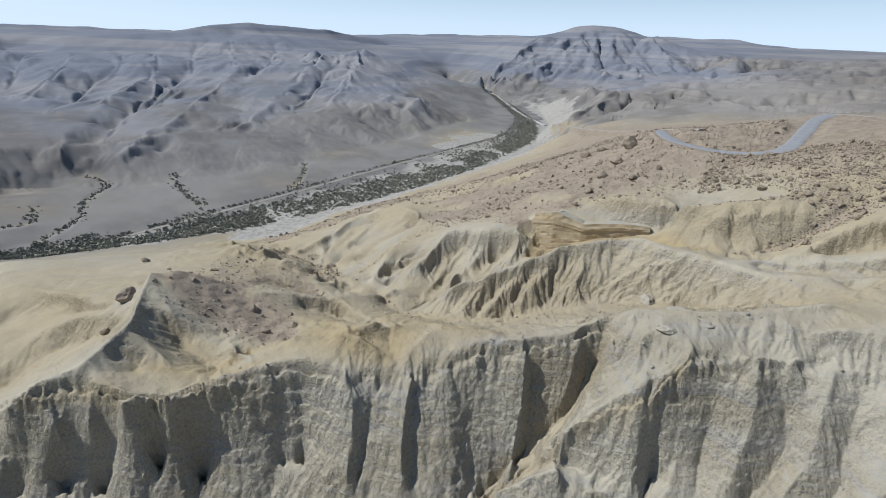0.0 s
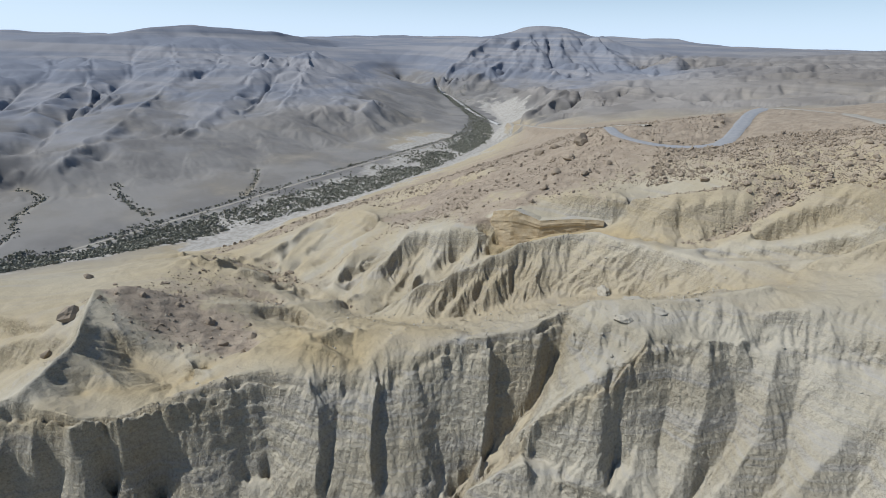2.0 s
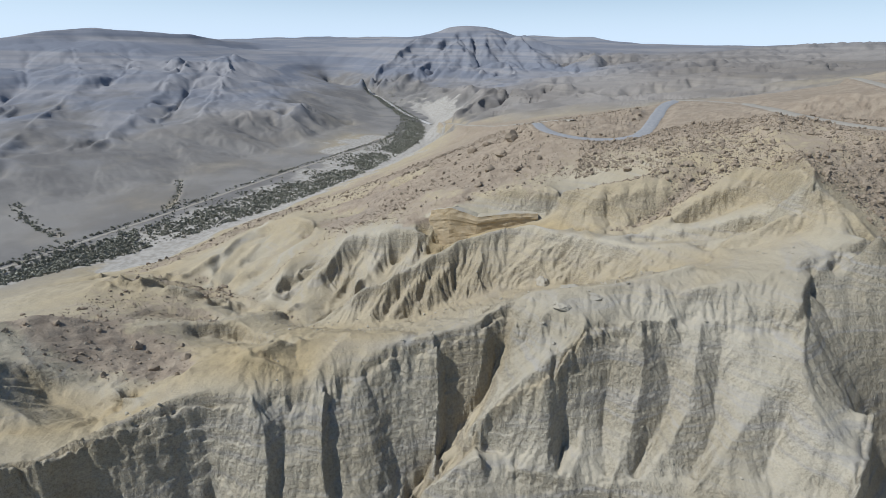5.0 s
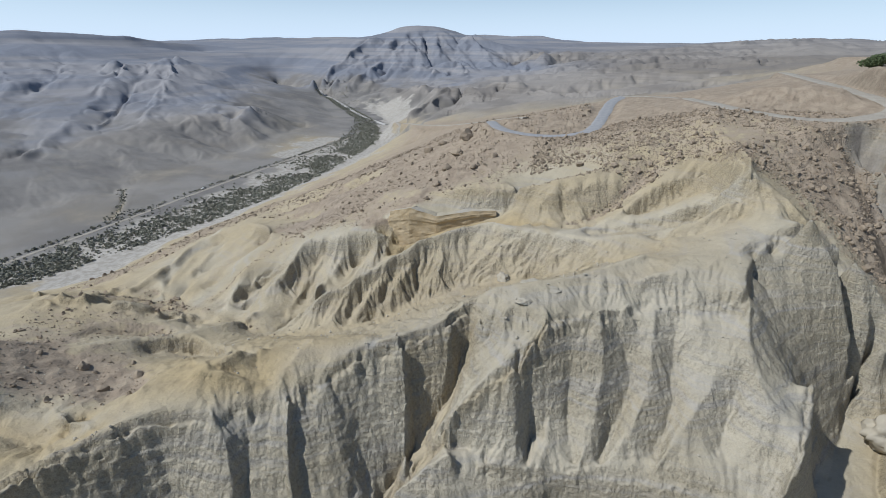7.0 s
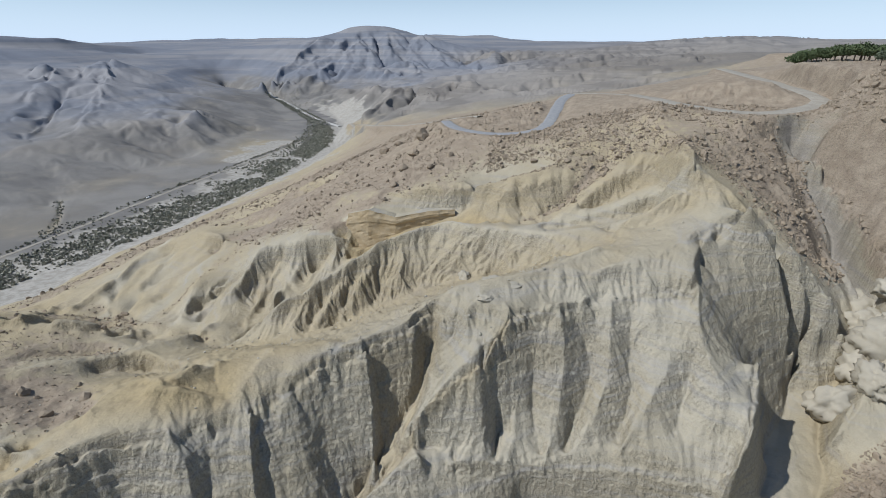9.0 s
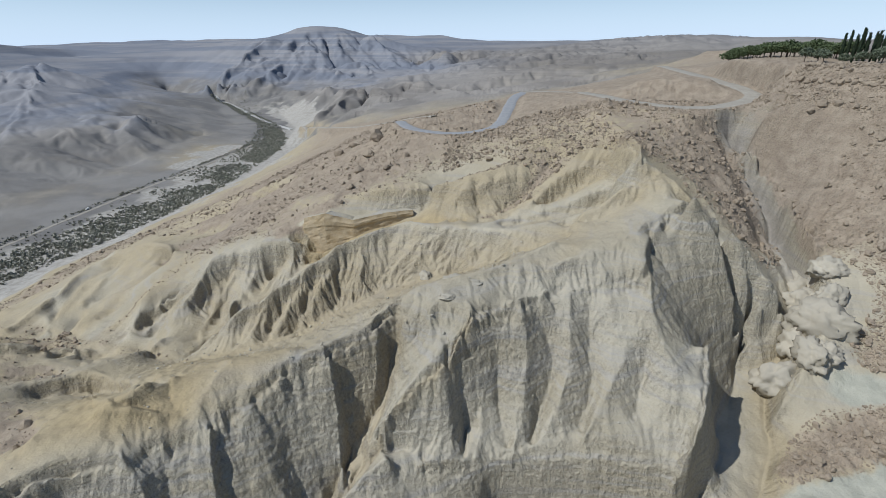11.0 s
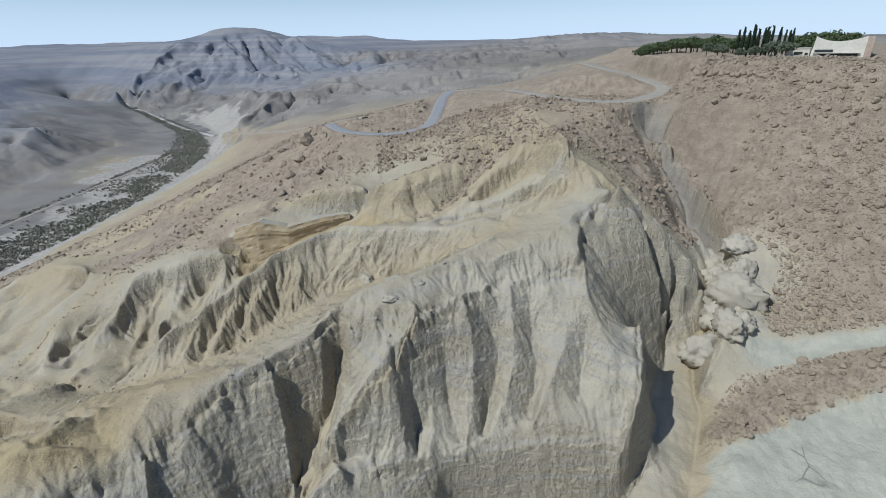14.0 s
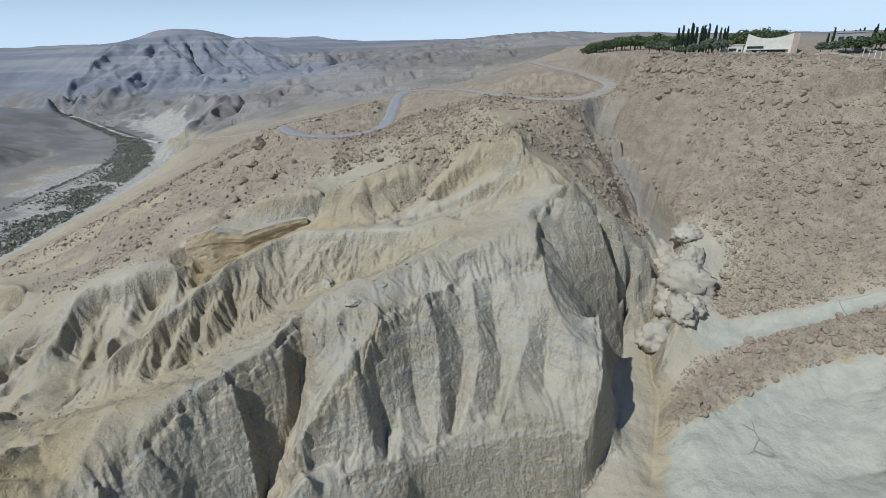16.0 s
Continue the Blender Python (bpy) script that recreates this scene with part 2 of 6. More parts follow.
line("slope head", [(151.1, 173.4, 104.4), (158.9, 166.3, 111.4), (181.1, 145.1, 114.6), (199.9, 125.5, 116.6), (212.6, 111.3, 117.8)], red=0.8, rill=0.3)
line("plateau edge", [(198.3, 270.0, 120.9), (177.9, 209.7, 120.3), (171.7, 172.0, 121.3), (188.0, 152.4, 121.8), (205.8, 134.8, 121.1), (221.2, 116.4, 119.4)], red=0.8, rill=0.1)
line("plateau back", [(234.0, 299.4, 122.3), (212.1, 212.1, 122.3), (225.3, 157.7, 122.0), (245.0, 124.8, 122.0), (278.8, 79.9, 122.0)], red=0.8, rill=0.05)
line("plateau on", [(344.1, 491.5, 123.0), (409.6, 286.8, 124.0), (480.6, 137.8, 124.0)], red=0.8, rill=0.1)
line("ridge B", [(-61.1, 127.1, 45.5), (-53.8, 129.3, 52.0), (-46.0, 129.4, 58.0), (-32.8, 135.1, 63.0), (-16.1, 149.7, 69.0), (-11.6, 154.0, 70.0), (-4.7, 155.3, 71.0), (9.3, 161.5, 73.0), (16.6, 153.4, 73.0), (38.8, 141.4, 75.0), (55.9, 140.1, 78.0), (69.7, 140.7, 81.0), (80.8, 144.8, 88.0), (89.5, 146.5, 93.0)], yellow=0.3)
line("B foot", [(-56.3, 118.3, 49.6), (-43.2, 117.3, 52.5), (-24.9, 126.0, 52.7), (-11.5, 133.3, 56.5), (2.9, 137.0, 59.1), (21.0, 137.5, 62.9), (30.4, 131.7, 67.6), (44.2, 128.3, 73.2), (56.4, 131.2, 75.9)], yellow=0.6)
line("ridge B2", [(35.6, 160.2, 70.5), (43.8, 161.8, 72.5), (64.1, 165.0, 80.0), (85.2, 170.5, 89.0), (86.9, 145.6, 98.0)])
line("spine", [(86.9, 145.6, 98.0), (88.8, 142.6, 94.0), (94.2, 137.6, 91.0), (96.3, 128.0, 88.0)])
line("spine up", [(86.9, 145.6, 98.0), (96.3, 181.0, 99.4), (96.2, 206.7, 104.4)], rill=0.5, red=0.5)
line("block top", [(-32.3, 186.2, 63.7), (-30.7, 186.5, 66.8), (-21.4, 183.3, 69.8), (-10.0, 181.2, 67.4), (10.4, 182.2, 69.3), (21.8, 184.7, 73.5), (33.2, 186.4, 77.0), (49.4, 189.7, 82.0)], yellow=0.2, rill=0.2)
line("block base", [(-33.3, 181.0, 56.2), (-25.4, 176.2, 56.0), (-14.3, 174.9, 60.2), (3.5, 176.0, 65.1), (14.4, 173.9, 67.0), (30.0, 162.4, 69.0)], yellow=1, rill=0.2)
line("behind block", [(-37.5, 211.7, 67.0), (-20.5, 198.9, 72.1), (1.3, 190.0, 77.1), (25.7, 183.2, 81.8), (51.6, 182.9, 88.2), (71.2, 192.2, 95.2)], red=0.42, rill=0.5)
line("D left", [(-30.5, 180.1, 63.0), (-50.4, 176.4, 60.0), (-65.2, 179.6, 57.0), (-77.9, 173.4, 49.0), (-89.1, 165.3, 43.0), (-90.6, 152.5, 38.0)], yellow=0.2)
line("D back", [(-101.8, 217.3, 37.7), (-80.8, 226.0, 48.0), (-51.2, 224.2, 57.5), (-37.5, 211.7, 67.0)], red=0.8, rill=0.4)
line("bank", [(-213.3, 198.6, 10.0), (-197.5, 214.7, 12.0), (-180.9, 261.9, 15.0), (-166.5, 299.9, 17.0), (-152.6, 317.2, 19.0), (-135.4, 362.6, 22.0), (-112.0, 413.6, 25.0), (-82.7, 482.7, 28.0), (-57.0, 512.7, 32.0)], rill=0.8, red=0.6)
line("bank foot", [(-236.3, 222.9, 4.0), (-217.6, 242.6, 4.0), (-206.6, 301.4, 4.0), (-193.5, 350.6, 4.0), (-164.3, 441.8, 4.0), (-140.6, 521.5, 4.0), (-108.7, 638.0, 5.0), (-89.6, 734.3, 5.0)], gravel=0.8, rill=0.1)
line("basin channel", [(-22.5, 112.8, 58.0), (-41.2, 111.6, 55.3), (-57.8, 119.8, 48.8), (-82.6, 144.0, 38.3), (-111.9, 159.7, 35.9), (-140.4, 171.9, 32.6), (-168.2, 182.2, 27.9), (-187.1, 186.3, 25.6)], rill=0.5, red=0.4)
line("red hill", [(-29.5, 260.3, 67.2), (-22.0, 289.2, 73.4), (1.8, 272.0, 83.8), (19.6, 257.3, 90.7)], red=1, rill=0.5)
line("red slope", [(-95.9, 252.4, 43.4), (-73.0, 265.1, 51.1), (-47.1, 270.9, 62.9), (-29.5, 260.3, 67.2)], red=0.9, rill=0.5)
line("ROAD_BEND", [(14.8, 284.6, 90.2), (16.9, 259.4, 90.6), (28.3, 248.4, 89.0), (44.3, 243.0, 88.9), (56.1, 243.6, 90.0), (65.3, 249.6, 91.9), (75.8, 274.7, 95.6), (89.9, 312.3, 99.5), (101.9, 329.6, 100.8)], red=0.7, rill=0.1)
line("ROAD_UP", [(101.9, 329.6, 100.8), (116.7, 324.7, 101.3), (128.3, 293.1, 102.8)], red=0.85, rill=0.1)
line("ROAD_LOT", [(128.3, 293.1, 102.8), (115.7, 241.7, 105.8), (118.9, 216.5, 105.3), (136.8, 194.7, 103.9), (156.1, 195.3, 106.0), (173.8, 204.0, 107.8), (175.7, 223.1, 109.7), (197.2, 283.1, 111.9), (238.0, 393.6, 113.4)], red=0.9, rill=0.1)
line("lot edge", [(103.6, 216.5, 105.0), (114.3, 197.3, 104.2), (130.8, 181.8, 103.8)], rill=0.6, red=0.6)
line("mound", [(138.2, 247.0, 112.8), (148.2, 244.6, 114.4), (161.6, 237.2, 114.7), (166.7, 226.2, 112.8)], red=0.9, rill=0.3)
line("mound brow", [(133.2, 242.9, 111.7), (146.1, 235.3, 113.4), (159.7, 223.9, 113.0), (164.0, 217.0, 111.1)], red=0.7, rill=0.3)
line("mound foot", [(122.0, 231.9, 106.7), (130.2, 225.1, 105.9), (144.1, 215.2, 105.5), (159.2, 208.1, 106.7)], red=0.9, rill=0.3)
line("mound back", [(148.1, 270.0, 107.1), (169.7, 266.6, 107.8), (180.1, 252.3, 108.6)], red=0.8, rill=0.2)
line("S knoll", [(28.8, 283.5, 92.0), (46.0, 281.3, 94.0), (68.8, 292.0, 99.2)], red=0.9, rill=0.3)
line("wadi", [(-335.8, 144.7, 1.5), (-311.8, 178.2, 1.0), (-287.9, 220.6, 1.0), (-264.3, 277.9, 1.0), (-233.1, 350.0, 1.0), (-194.9, 451.9, 1.5), (-157.8, 555.3, 2.0), (-140.8, 738.2, 2.5), (-143.1, 898.1, 3.0)], gravel=0.85, rill=0, far=0.6)
line("wadi head", [(-143.1, 898.1, 3.0), (-234.1, 1064.6, 4.0), (-381.3, 1297.3, 6.0), (-616.9, 1611.4, 9.0)], gravel=0.3, rill=0, far=0.9)
line("wadi far bank", [(-349.0, 152.5, 4.0), (-322.4, 186.1, 4.0), (-306.2, 237.2, 4.0), (-285.5, 302.5, 4.0), (-254.8, 383.9, 4.0), (-226.1, 523.3, 4.0), (-190.0, 634.8, 4.5), (-174.1, 729.0, 5.0), (-317.6, 1085.1, 8.0)], gravel=0.2, rill=0.1, far=0.6)
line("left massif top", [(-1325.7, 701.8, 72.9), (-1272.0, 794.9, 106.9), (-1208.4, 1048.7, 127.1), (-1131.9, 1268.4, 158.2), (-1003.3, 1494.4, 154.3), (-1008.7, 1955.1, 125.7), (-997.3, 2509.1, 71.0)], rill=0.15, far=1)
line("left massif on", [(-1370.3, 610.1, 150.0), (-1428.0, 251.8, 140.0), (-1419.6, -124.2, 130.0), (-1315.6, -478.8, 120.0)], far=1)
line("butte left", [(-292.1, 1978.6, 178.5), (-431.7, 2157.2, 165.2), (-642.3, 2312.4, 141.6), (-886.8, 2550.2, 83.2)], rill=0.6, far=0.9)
line("butte foot", [(-472.5, 1423.6, 14.5), (-242.8, 1277.1, 37.2), (-78.1, 996.9, 38.4), (-3.5, 800.0, 48.4), (-76.5, 615.3, 38.0)], rill=1.8, far=0.6)
line("horizon", [(-3709.2, 1970.2, -7.2), (-2092.2, 3756.7, 159.2), (-1678.4, 3958.9, 183.3), (-1064.4, 4166.2, 183.3), (104.7, 3498.4, 199.3), (446.7, 3269.6, 184.6), (650.0, 2928.7, 144.1), (926.1, 2642.4, 129.4)], rill=0.08, far=0.9)
line("horizon R", [(652.3, 2928.2, 140.3), (1069.5, 2587.7, 122.6), (1197.9, 2194.3, 155.0), (1419.9, 2057.7, 156.5), (1788.1, 1747.2, 138.1), (2207.2, 1173.9, 66.8)], rill=0.3, far=0.7)
line("badlands", [(-17.3, 619.8, 59.5), (59.1, 797.8, 61.1), (119.5, 638.9, 75.0), (172.1, 574.8, 83.7), (212.5, 518.1, 93.9), (231.5, 443.2, 99.2)], rill=2.6, far=0.6)
line("badlands far", [(108.0, 1496.1, 87.5), (323.0, 1362.2, 98.6), (393.5, 1133.6, 104.0), (416.5, 909.1, 104.7), (444.0, 782.8, 112.3)], rill=2.6, far=0.6)
line("plateau R ridge", [(521.7, 1512.6, 118.4), (618.1, 1366.7, 133.5), (762.4, 1291.8, 151.5), (919.2, 1185.4, 145.3)], rill=1.3, far=0.7)
line("outer", [(-0.0, -4800.0, 150.0), (-1483.3, -4565.1, 150.0), (-2821.4, -3883.3, 150.0), (-3883.3, -2821.4, 150.0), (-4565.1, -1483.3, 150.0), (-4800.0, 0.0, 150.0), (-4565.1, 1483.3, 144.0), (-3883.3, 2821.4, 138.0), (-2821.4, 3883.3, 132.0), (-1483.3, 4565.1, 126.0), (0.0, 4800.0, 120.0), (1483.3, 4565.1, 120.0), (2821.4, 3883.3, 120.0), (3883.3, 2821.4, 120.0), (4565.1, 1483.3, 120.0), (4800.0, 0.0, 120.0), (4570.2, -1467.3, 126.0), (3902.9, -2794.2, 132.0), (2861.9, -3853.5, 138.0), (1546.9, -4543.9, 144.0), (83.8, -4799.3, 150.0)], far=1, rill=0.2)
line("behind", [(193.2, 51.8, 90.0), (179.8, 7.9, 85.0), (157.6, -27.8, 80.0), (129.9, -75.0, 77.5), (90.0, -107.2, 75.0), (47.9, -131.6, 75.0), (0.0, -140.0, 75.0)], red=0.5)
line("behind2", [(-291.1, 72.6, 20.0), (-249.8, 8.7, 40.0), (-197.0, -34.7, 60.0), (-147.2, -85.0, 67.5), (-90.0, -107.2, 75.0), (-49.0, -131.1, 75.0), (-2.4, -140.0, 75.0)], red=0.3)
line("behind far", [(1181.8, 208.4, 125.0), (1191.9, -139.3, 125.0), (1101.9, -475.3, 125.0), (919.3, -771.3, 125.0), (665.2, -998.7, 126.7), (357.5, -1145.5, 128.3), (20.9, -1199.8, 130.0)], far=0.6)
line("behind far2", [(-1127.6, -410.4, 110.0), (-919.3, -771.3, 117.5), (-600.0, -1039.2, 125.0), (-320.7, -1156.4, 127.5), (-20.9, -1199.8, 130.0)], far=0.6)
line("white shelf", [(95.0, 81.2, 46.3), (107.9, 89.2, 53.3), (123.5, 98.5, 63.0), (132.5, 112.8, 69.0)], rill=0.3, white=0.25, yellow=0.1)
line("BD valley", [(-18.5, 171.0, 57.5), (-31.1, 165.1, 51.7), (-46.0, 153.2, 47.1), (-58.1, 138.3, 42.6), (-61.4, 123.6, 46.4)], yellow=0.5, rill=0.6)
line("ROAD_DOWN", [(34.4, 282.9, 93.2), (22.6, 299.1, 89.0), (6.4, 354.9, 78.6), (-12.1, 429.8, 65.7), (-58.4, 597.2, 40.7), (-106.6, 752.5, 20.8)], red=0.7, rill=0.2)
line("TRACK", [(-317.0, 152.4, 3.5), (-299.7, 208.9, 3.5), (-283.7, 269.0, 3.5), (-270.2, 319.6, 3.5), (-254.7, 383.7, 3.5), (-236.0, 467.9, 3.5), (-206.6, 568.2, 4.0), (-176.9, 674.7, 4.0), (-170.4, 732.3, 4.0)], gravel=0.2, rill=0.05, far=0.6)
line("ROAD_FORD", [(-138.7, 845.1, 3.5), (-189.0, 916.4, 4.0), (-248.1, 1044.4, 5.0), (-295.7, 1152.3, 6.0), (-364.1, 1292.3, 7.5), (-449.2, 1407.3, 9.0)], gravel=0.15, rill=0.05, far=0.7)
line("bare patch", [(201.2, 117.5, 106.0), (210.2, 107.2, 108.3)], red=0.6, yellow=0.6, rill=0.05)
line("mid spur", [(-148.0, 216.2, 28.9), (-132.6, 181.8, 31.5)], rill=0.9, yellow=0.2)
line("mid spur2", [(-138.6, 249.0, 34.5), (-114.2, 235.8, 42.8), (-94.4, 216.3, 46.5), (-95.4, 203.8, 43.5)], rill=0.9)
line("mounds left", [(-150.9, 138.7, 48.3), (-143.9, 146.0, 49.4), (-132.4, 149.9, 48.8)], yellow=0.6)
line("mounds left2", [(-121.3, 139.7, 48.5), (-108.2, 143.8, 46.9)], yellow=0.4)
line("inner 2", [(-154.9, 149.2, 43.4), (-141.3, 155.4, 43.0), (-129.8, 158.6, 39.2), (-116.6, 160.0, 35.2)], red=0.5, rill=0.8)
line("inner 2 foot", [(-152.6, 145.9, 42.1), (-139.3, 152.0, 41.5), (-128.1, 155.3, 37.7), (-115.1, 156.7, 33.6)], red=0.5, rill=0.8)
line("inner 3", [(-105.2, 146.0, 38.3), (-101.2, 148.9, 39.7), (-93.5, 147.9, 37.0)], yellow=0.5)
line("inner 3 foot", [(-103.8, 143.1, 37.4), (-99.8, 145.9, 38.7), (-92.3, 145.0, 36.0)], yellow=0.5)
line("inner 4", [(-118.6, 124.6, 48.7), (-110.5, 131.8, 45.1), (-101.5, 133.9, 42.3)], red=0.5)
line("inner 4 foot", [(-116.9, 121.9, 47.7), (-109.0, 129.0, 43.9), (-100.1, 131.1, 41.0)], red=0.5)
line("D groove 0", [(-78.4, 182.9, 45.9), (-83.0, 170.9, 40.1), (-83.6, 154.9, 36.5)], yellow=0.3, rill=0.7)
line("D rib 0", [(-95.4, 203.8, 43.5), (-101.3, 186.3, 40.2), (-104.0, 170.8, 37.5), (-104.5, 158.7, 37.2)], yellow=0.2, rill=0.7)
line("D rib -1", [(-138.6, 249.0, 34.5), (-141.6, 220.5, 30.1), (-138.8, 195.8, 29.8), (-128.3, 172.5, 31.3)], yellow=0.2, rill=0.7)
line("D groove -1", [(-127.8, 228.7, 32.8), (-127.3, 203.5, 29.0), (-122.4, 176.7, 31.6)], yellow=0.2, rill=0.7)
line("bowl C", [(-66.2, 64.0, 66.0), (-68.1, 61.1, 66.0)], yellow=0.8)
line("wadi spur a", [(-48.7, 280.8, 62.2), (-94.2, 316.3, 41.0), (-134.3, 346.9, 23.1)], red=0.4, rill=1)
line("wadi groove a", [(-62.0, 275.1, 50.6), (-97.0, 296.5, 35.2), (-133.8, 301.7, 24.5)], red=0.4, rill=1)
line("wadi spur b", [(-79.3, 239.2, 44.8), (-114.3, 264.3, 34.7), (-148.0, 294.9, 23.3)], red=0.3, rill=1)
line("wadi spur c", [(-79.2, 463.3, 35.9), (-94.6, 429.7, 32.5), (-110.8, 410.3, 28.4)], red=0.3, rill=1)
line("massif foot", [(-497.3, 241.7, 34.3), (-475.4, 324.5, 28.6), (-464.4, 460.3, 24.5), (-404.7, 619.5, 28.3), (-325.4, 749.4, 39.9)], rill=1.3, far=0.6)
line("plain", [(-465.6, 217.8, 11.0), (-416.7, 251.6, 9.0), (-375.2, 298.0, 8.0), (-330.6, 396.2, 8.0), (-287.2, 569.9, 7.0), (-264.6, 777.3, 8.0)], rill=1.1, far=0.5)
line("massif rim", [(-1256.7, 661.2, 61.7), (-1206.4, 748.9, 89.8), (-1150.1, 993.9, 108.5), (-1080.9, 1206.7, 131.5), (-960.1, 1427.1, 126.7), (-940.2, 1821.7, 97.4)], rill=0.3, far=1)
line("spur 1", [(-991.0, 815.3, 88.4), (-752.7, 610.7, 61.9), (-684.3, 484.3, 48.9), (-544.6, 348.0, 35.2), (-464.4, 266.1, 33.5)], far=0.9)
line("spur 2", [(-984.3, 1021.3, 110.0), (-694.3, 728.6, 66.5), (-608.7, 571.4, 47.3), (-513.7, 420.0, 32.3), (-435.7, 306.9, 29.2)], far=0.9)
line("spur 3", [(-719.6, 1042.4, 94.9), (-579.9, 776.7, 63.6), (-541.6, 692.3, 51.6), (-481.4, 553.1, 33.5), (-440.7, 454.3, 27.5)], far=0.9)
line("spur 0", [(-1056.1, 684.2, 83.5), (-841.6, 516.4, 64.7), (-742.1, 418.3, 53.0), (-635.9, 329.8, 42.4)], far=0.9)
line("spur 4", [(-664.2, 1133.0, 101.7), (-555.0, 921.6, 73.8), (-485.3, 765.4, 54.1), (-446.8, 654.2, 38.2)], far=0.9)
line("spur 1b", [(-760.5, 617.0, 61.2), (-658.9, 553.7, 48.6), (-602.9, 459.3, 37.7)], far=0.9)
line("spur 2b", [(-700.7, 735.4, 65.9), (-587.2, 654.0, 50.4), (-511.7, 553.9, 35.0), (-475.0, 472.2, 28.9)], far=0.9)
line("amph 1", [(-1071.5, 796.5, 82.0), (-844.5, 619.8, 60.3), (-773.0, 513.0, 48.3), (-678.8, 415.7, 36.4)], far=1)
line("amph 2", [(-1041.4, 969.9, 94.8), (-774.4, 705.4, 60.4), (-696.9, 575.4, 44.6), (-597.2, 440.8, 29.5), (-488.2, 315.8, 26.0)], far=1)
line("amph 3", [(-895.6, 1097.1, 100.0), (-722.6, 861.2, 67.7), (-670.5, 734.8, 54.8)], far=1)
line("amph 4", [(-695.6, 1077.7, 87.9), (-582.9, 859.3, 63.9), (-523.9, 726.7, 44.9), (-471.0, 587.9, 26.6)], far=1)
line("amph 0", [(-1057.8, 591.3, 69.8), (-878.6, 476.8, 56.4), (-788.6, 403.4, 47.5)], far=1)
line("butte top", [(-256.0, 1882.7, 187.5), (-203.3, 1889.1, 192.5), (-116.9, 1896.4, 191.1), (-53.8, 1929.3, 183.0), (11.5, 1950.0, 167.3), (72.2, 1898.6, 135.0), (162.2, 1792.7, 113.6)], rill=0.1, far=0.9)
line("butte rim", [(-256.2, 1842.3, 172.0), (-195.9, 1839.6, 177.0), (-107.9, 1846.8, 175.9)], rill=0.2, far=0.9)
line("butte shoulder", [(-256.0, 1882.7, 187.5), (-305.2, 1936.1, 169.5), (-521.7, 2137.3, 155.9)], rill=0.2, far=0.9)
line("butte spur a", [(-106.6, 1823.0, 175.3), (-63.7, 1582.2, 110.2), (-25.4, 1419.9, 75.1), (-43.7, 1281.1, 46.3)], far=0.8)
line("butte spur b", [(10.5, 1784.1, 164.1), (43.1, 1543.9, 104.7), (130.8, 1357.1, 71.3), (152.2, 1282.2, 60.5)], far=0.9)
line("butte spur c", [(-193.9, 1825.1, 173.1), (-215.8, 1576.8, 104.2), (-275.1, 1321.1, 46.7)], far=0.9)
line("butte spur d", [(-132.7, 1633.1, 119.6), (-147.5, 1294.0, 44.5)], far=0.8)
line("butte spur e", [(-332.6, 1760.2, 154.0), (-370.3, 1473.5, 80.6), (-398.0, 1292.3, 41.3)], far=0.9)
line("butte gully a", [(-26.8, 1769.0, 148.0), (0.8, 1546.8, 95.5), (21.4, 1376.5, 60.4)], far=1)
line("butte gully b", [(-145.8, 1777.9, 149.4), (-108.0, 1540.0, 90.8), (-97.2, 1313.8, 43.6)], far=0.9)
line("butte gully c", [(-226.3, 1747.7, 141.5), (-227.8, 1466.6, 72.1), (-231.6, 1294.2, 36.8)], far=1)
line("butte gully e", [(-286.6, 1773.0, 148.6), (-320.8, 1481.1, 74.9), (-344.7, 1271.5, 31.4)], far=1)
line("near hills", [(-80.9, 695.3, 41.9), (-52.5, 778.2, 56.7), (-23.6, 819.7, 65.9), (16.8, 779.8, 66.1), (54.7, 818.2, 73.6), (98.3, 693.1, 77.0), (112.2, 630.1, 79.2)], rill=0.7, far=0.6)
line("near hills foot", [(-55.8, 598.4, 48.8), (-15.3, 647.8, 59.6), (17.0, 628.8, 60.9), (57.9, 626.3, 66.9), (91.6, 556.5, 76.0)], rill=0.8, far=0.6)
line("g1", [(-341.1, 166.9, 2.2), (-347.5, 195.3, 4.3), (-362.0, 213.0, 4.7), (-384.2, 226.7, 6.2), (-404.8, 264.7, 5.8), (-432.8, 272.0, 8.9), (-442.6, 269.0, 9.9)], gravel=0.45, far=0.3, rill=0.1)
line("g1", [(-346.7, 171.1, 4.7), (-353.1, 199.5, 6.8), (-367.6, 217.2, 7.2), (-389.8, 230.9, 8.7), (-410.4, 268.9, 8.3), (-438.4, 276.2, 11.4), (-448.2, 273.2, 12.4)], far=0.5, rill=0.3)
line("g1", [(-335.5, 162.7, 4.7), (-341.9, 191.1, 6.8), (-356.4, 208.8, 7.2), (-378.6, 222.5, 8.7), (-399.2, 260.5, 8.3), (-427.2, 267.8, 11.4), (-437.0, 264.8, 12.4)], far=0.5, rill=0.3)
line("g2", [(-308.6, 268.8, 2.5), (-338.2, 281.5, 4.2), (-370.8, 299.3, 5.3), (-388.3, 315.4, 8.2)], gravel=0.45, far=0.3, rill=0.1)
line("g2", [(-314.2, 273.0, 5.0), (-343.8, 285.7, 6.7), (-376.4, 303.5, 7.8), (-393.9, 319.6, 10.7)], far=0.5, rill=0.3)
line("g2", [(-303.0, 264.6, 5.0), (-332.6, 277.3, 6.7), (-365.2, 295.1, 7.8), (-382.7, 311.2, 10.7)], far=0.5, rill=0.3)
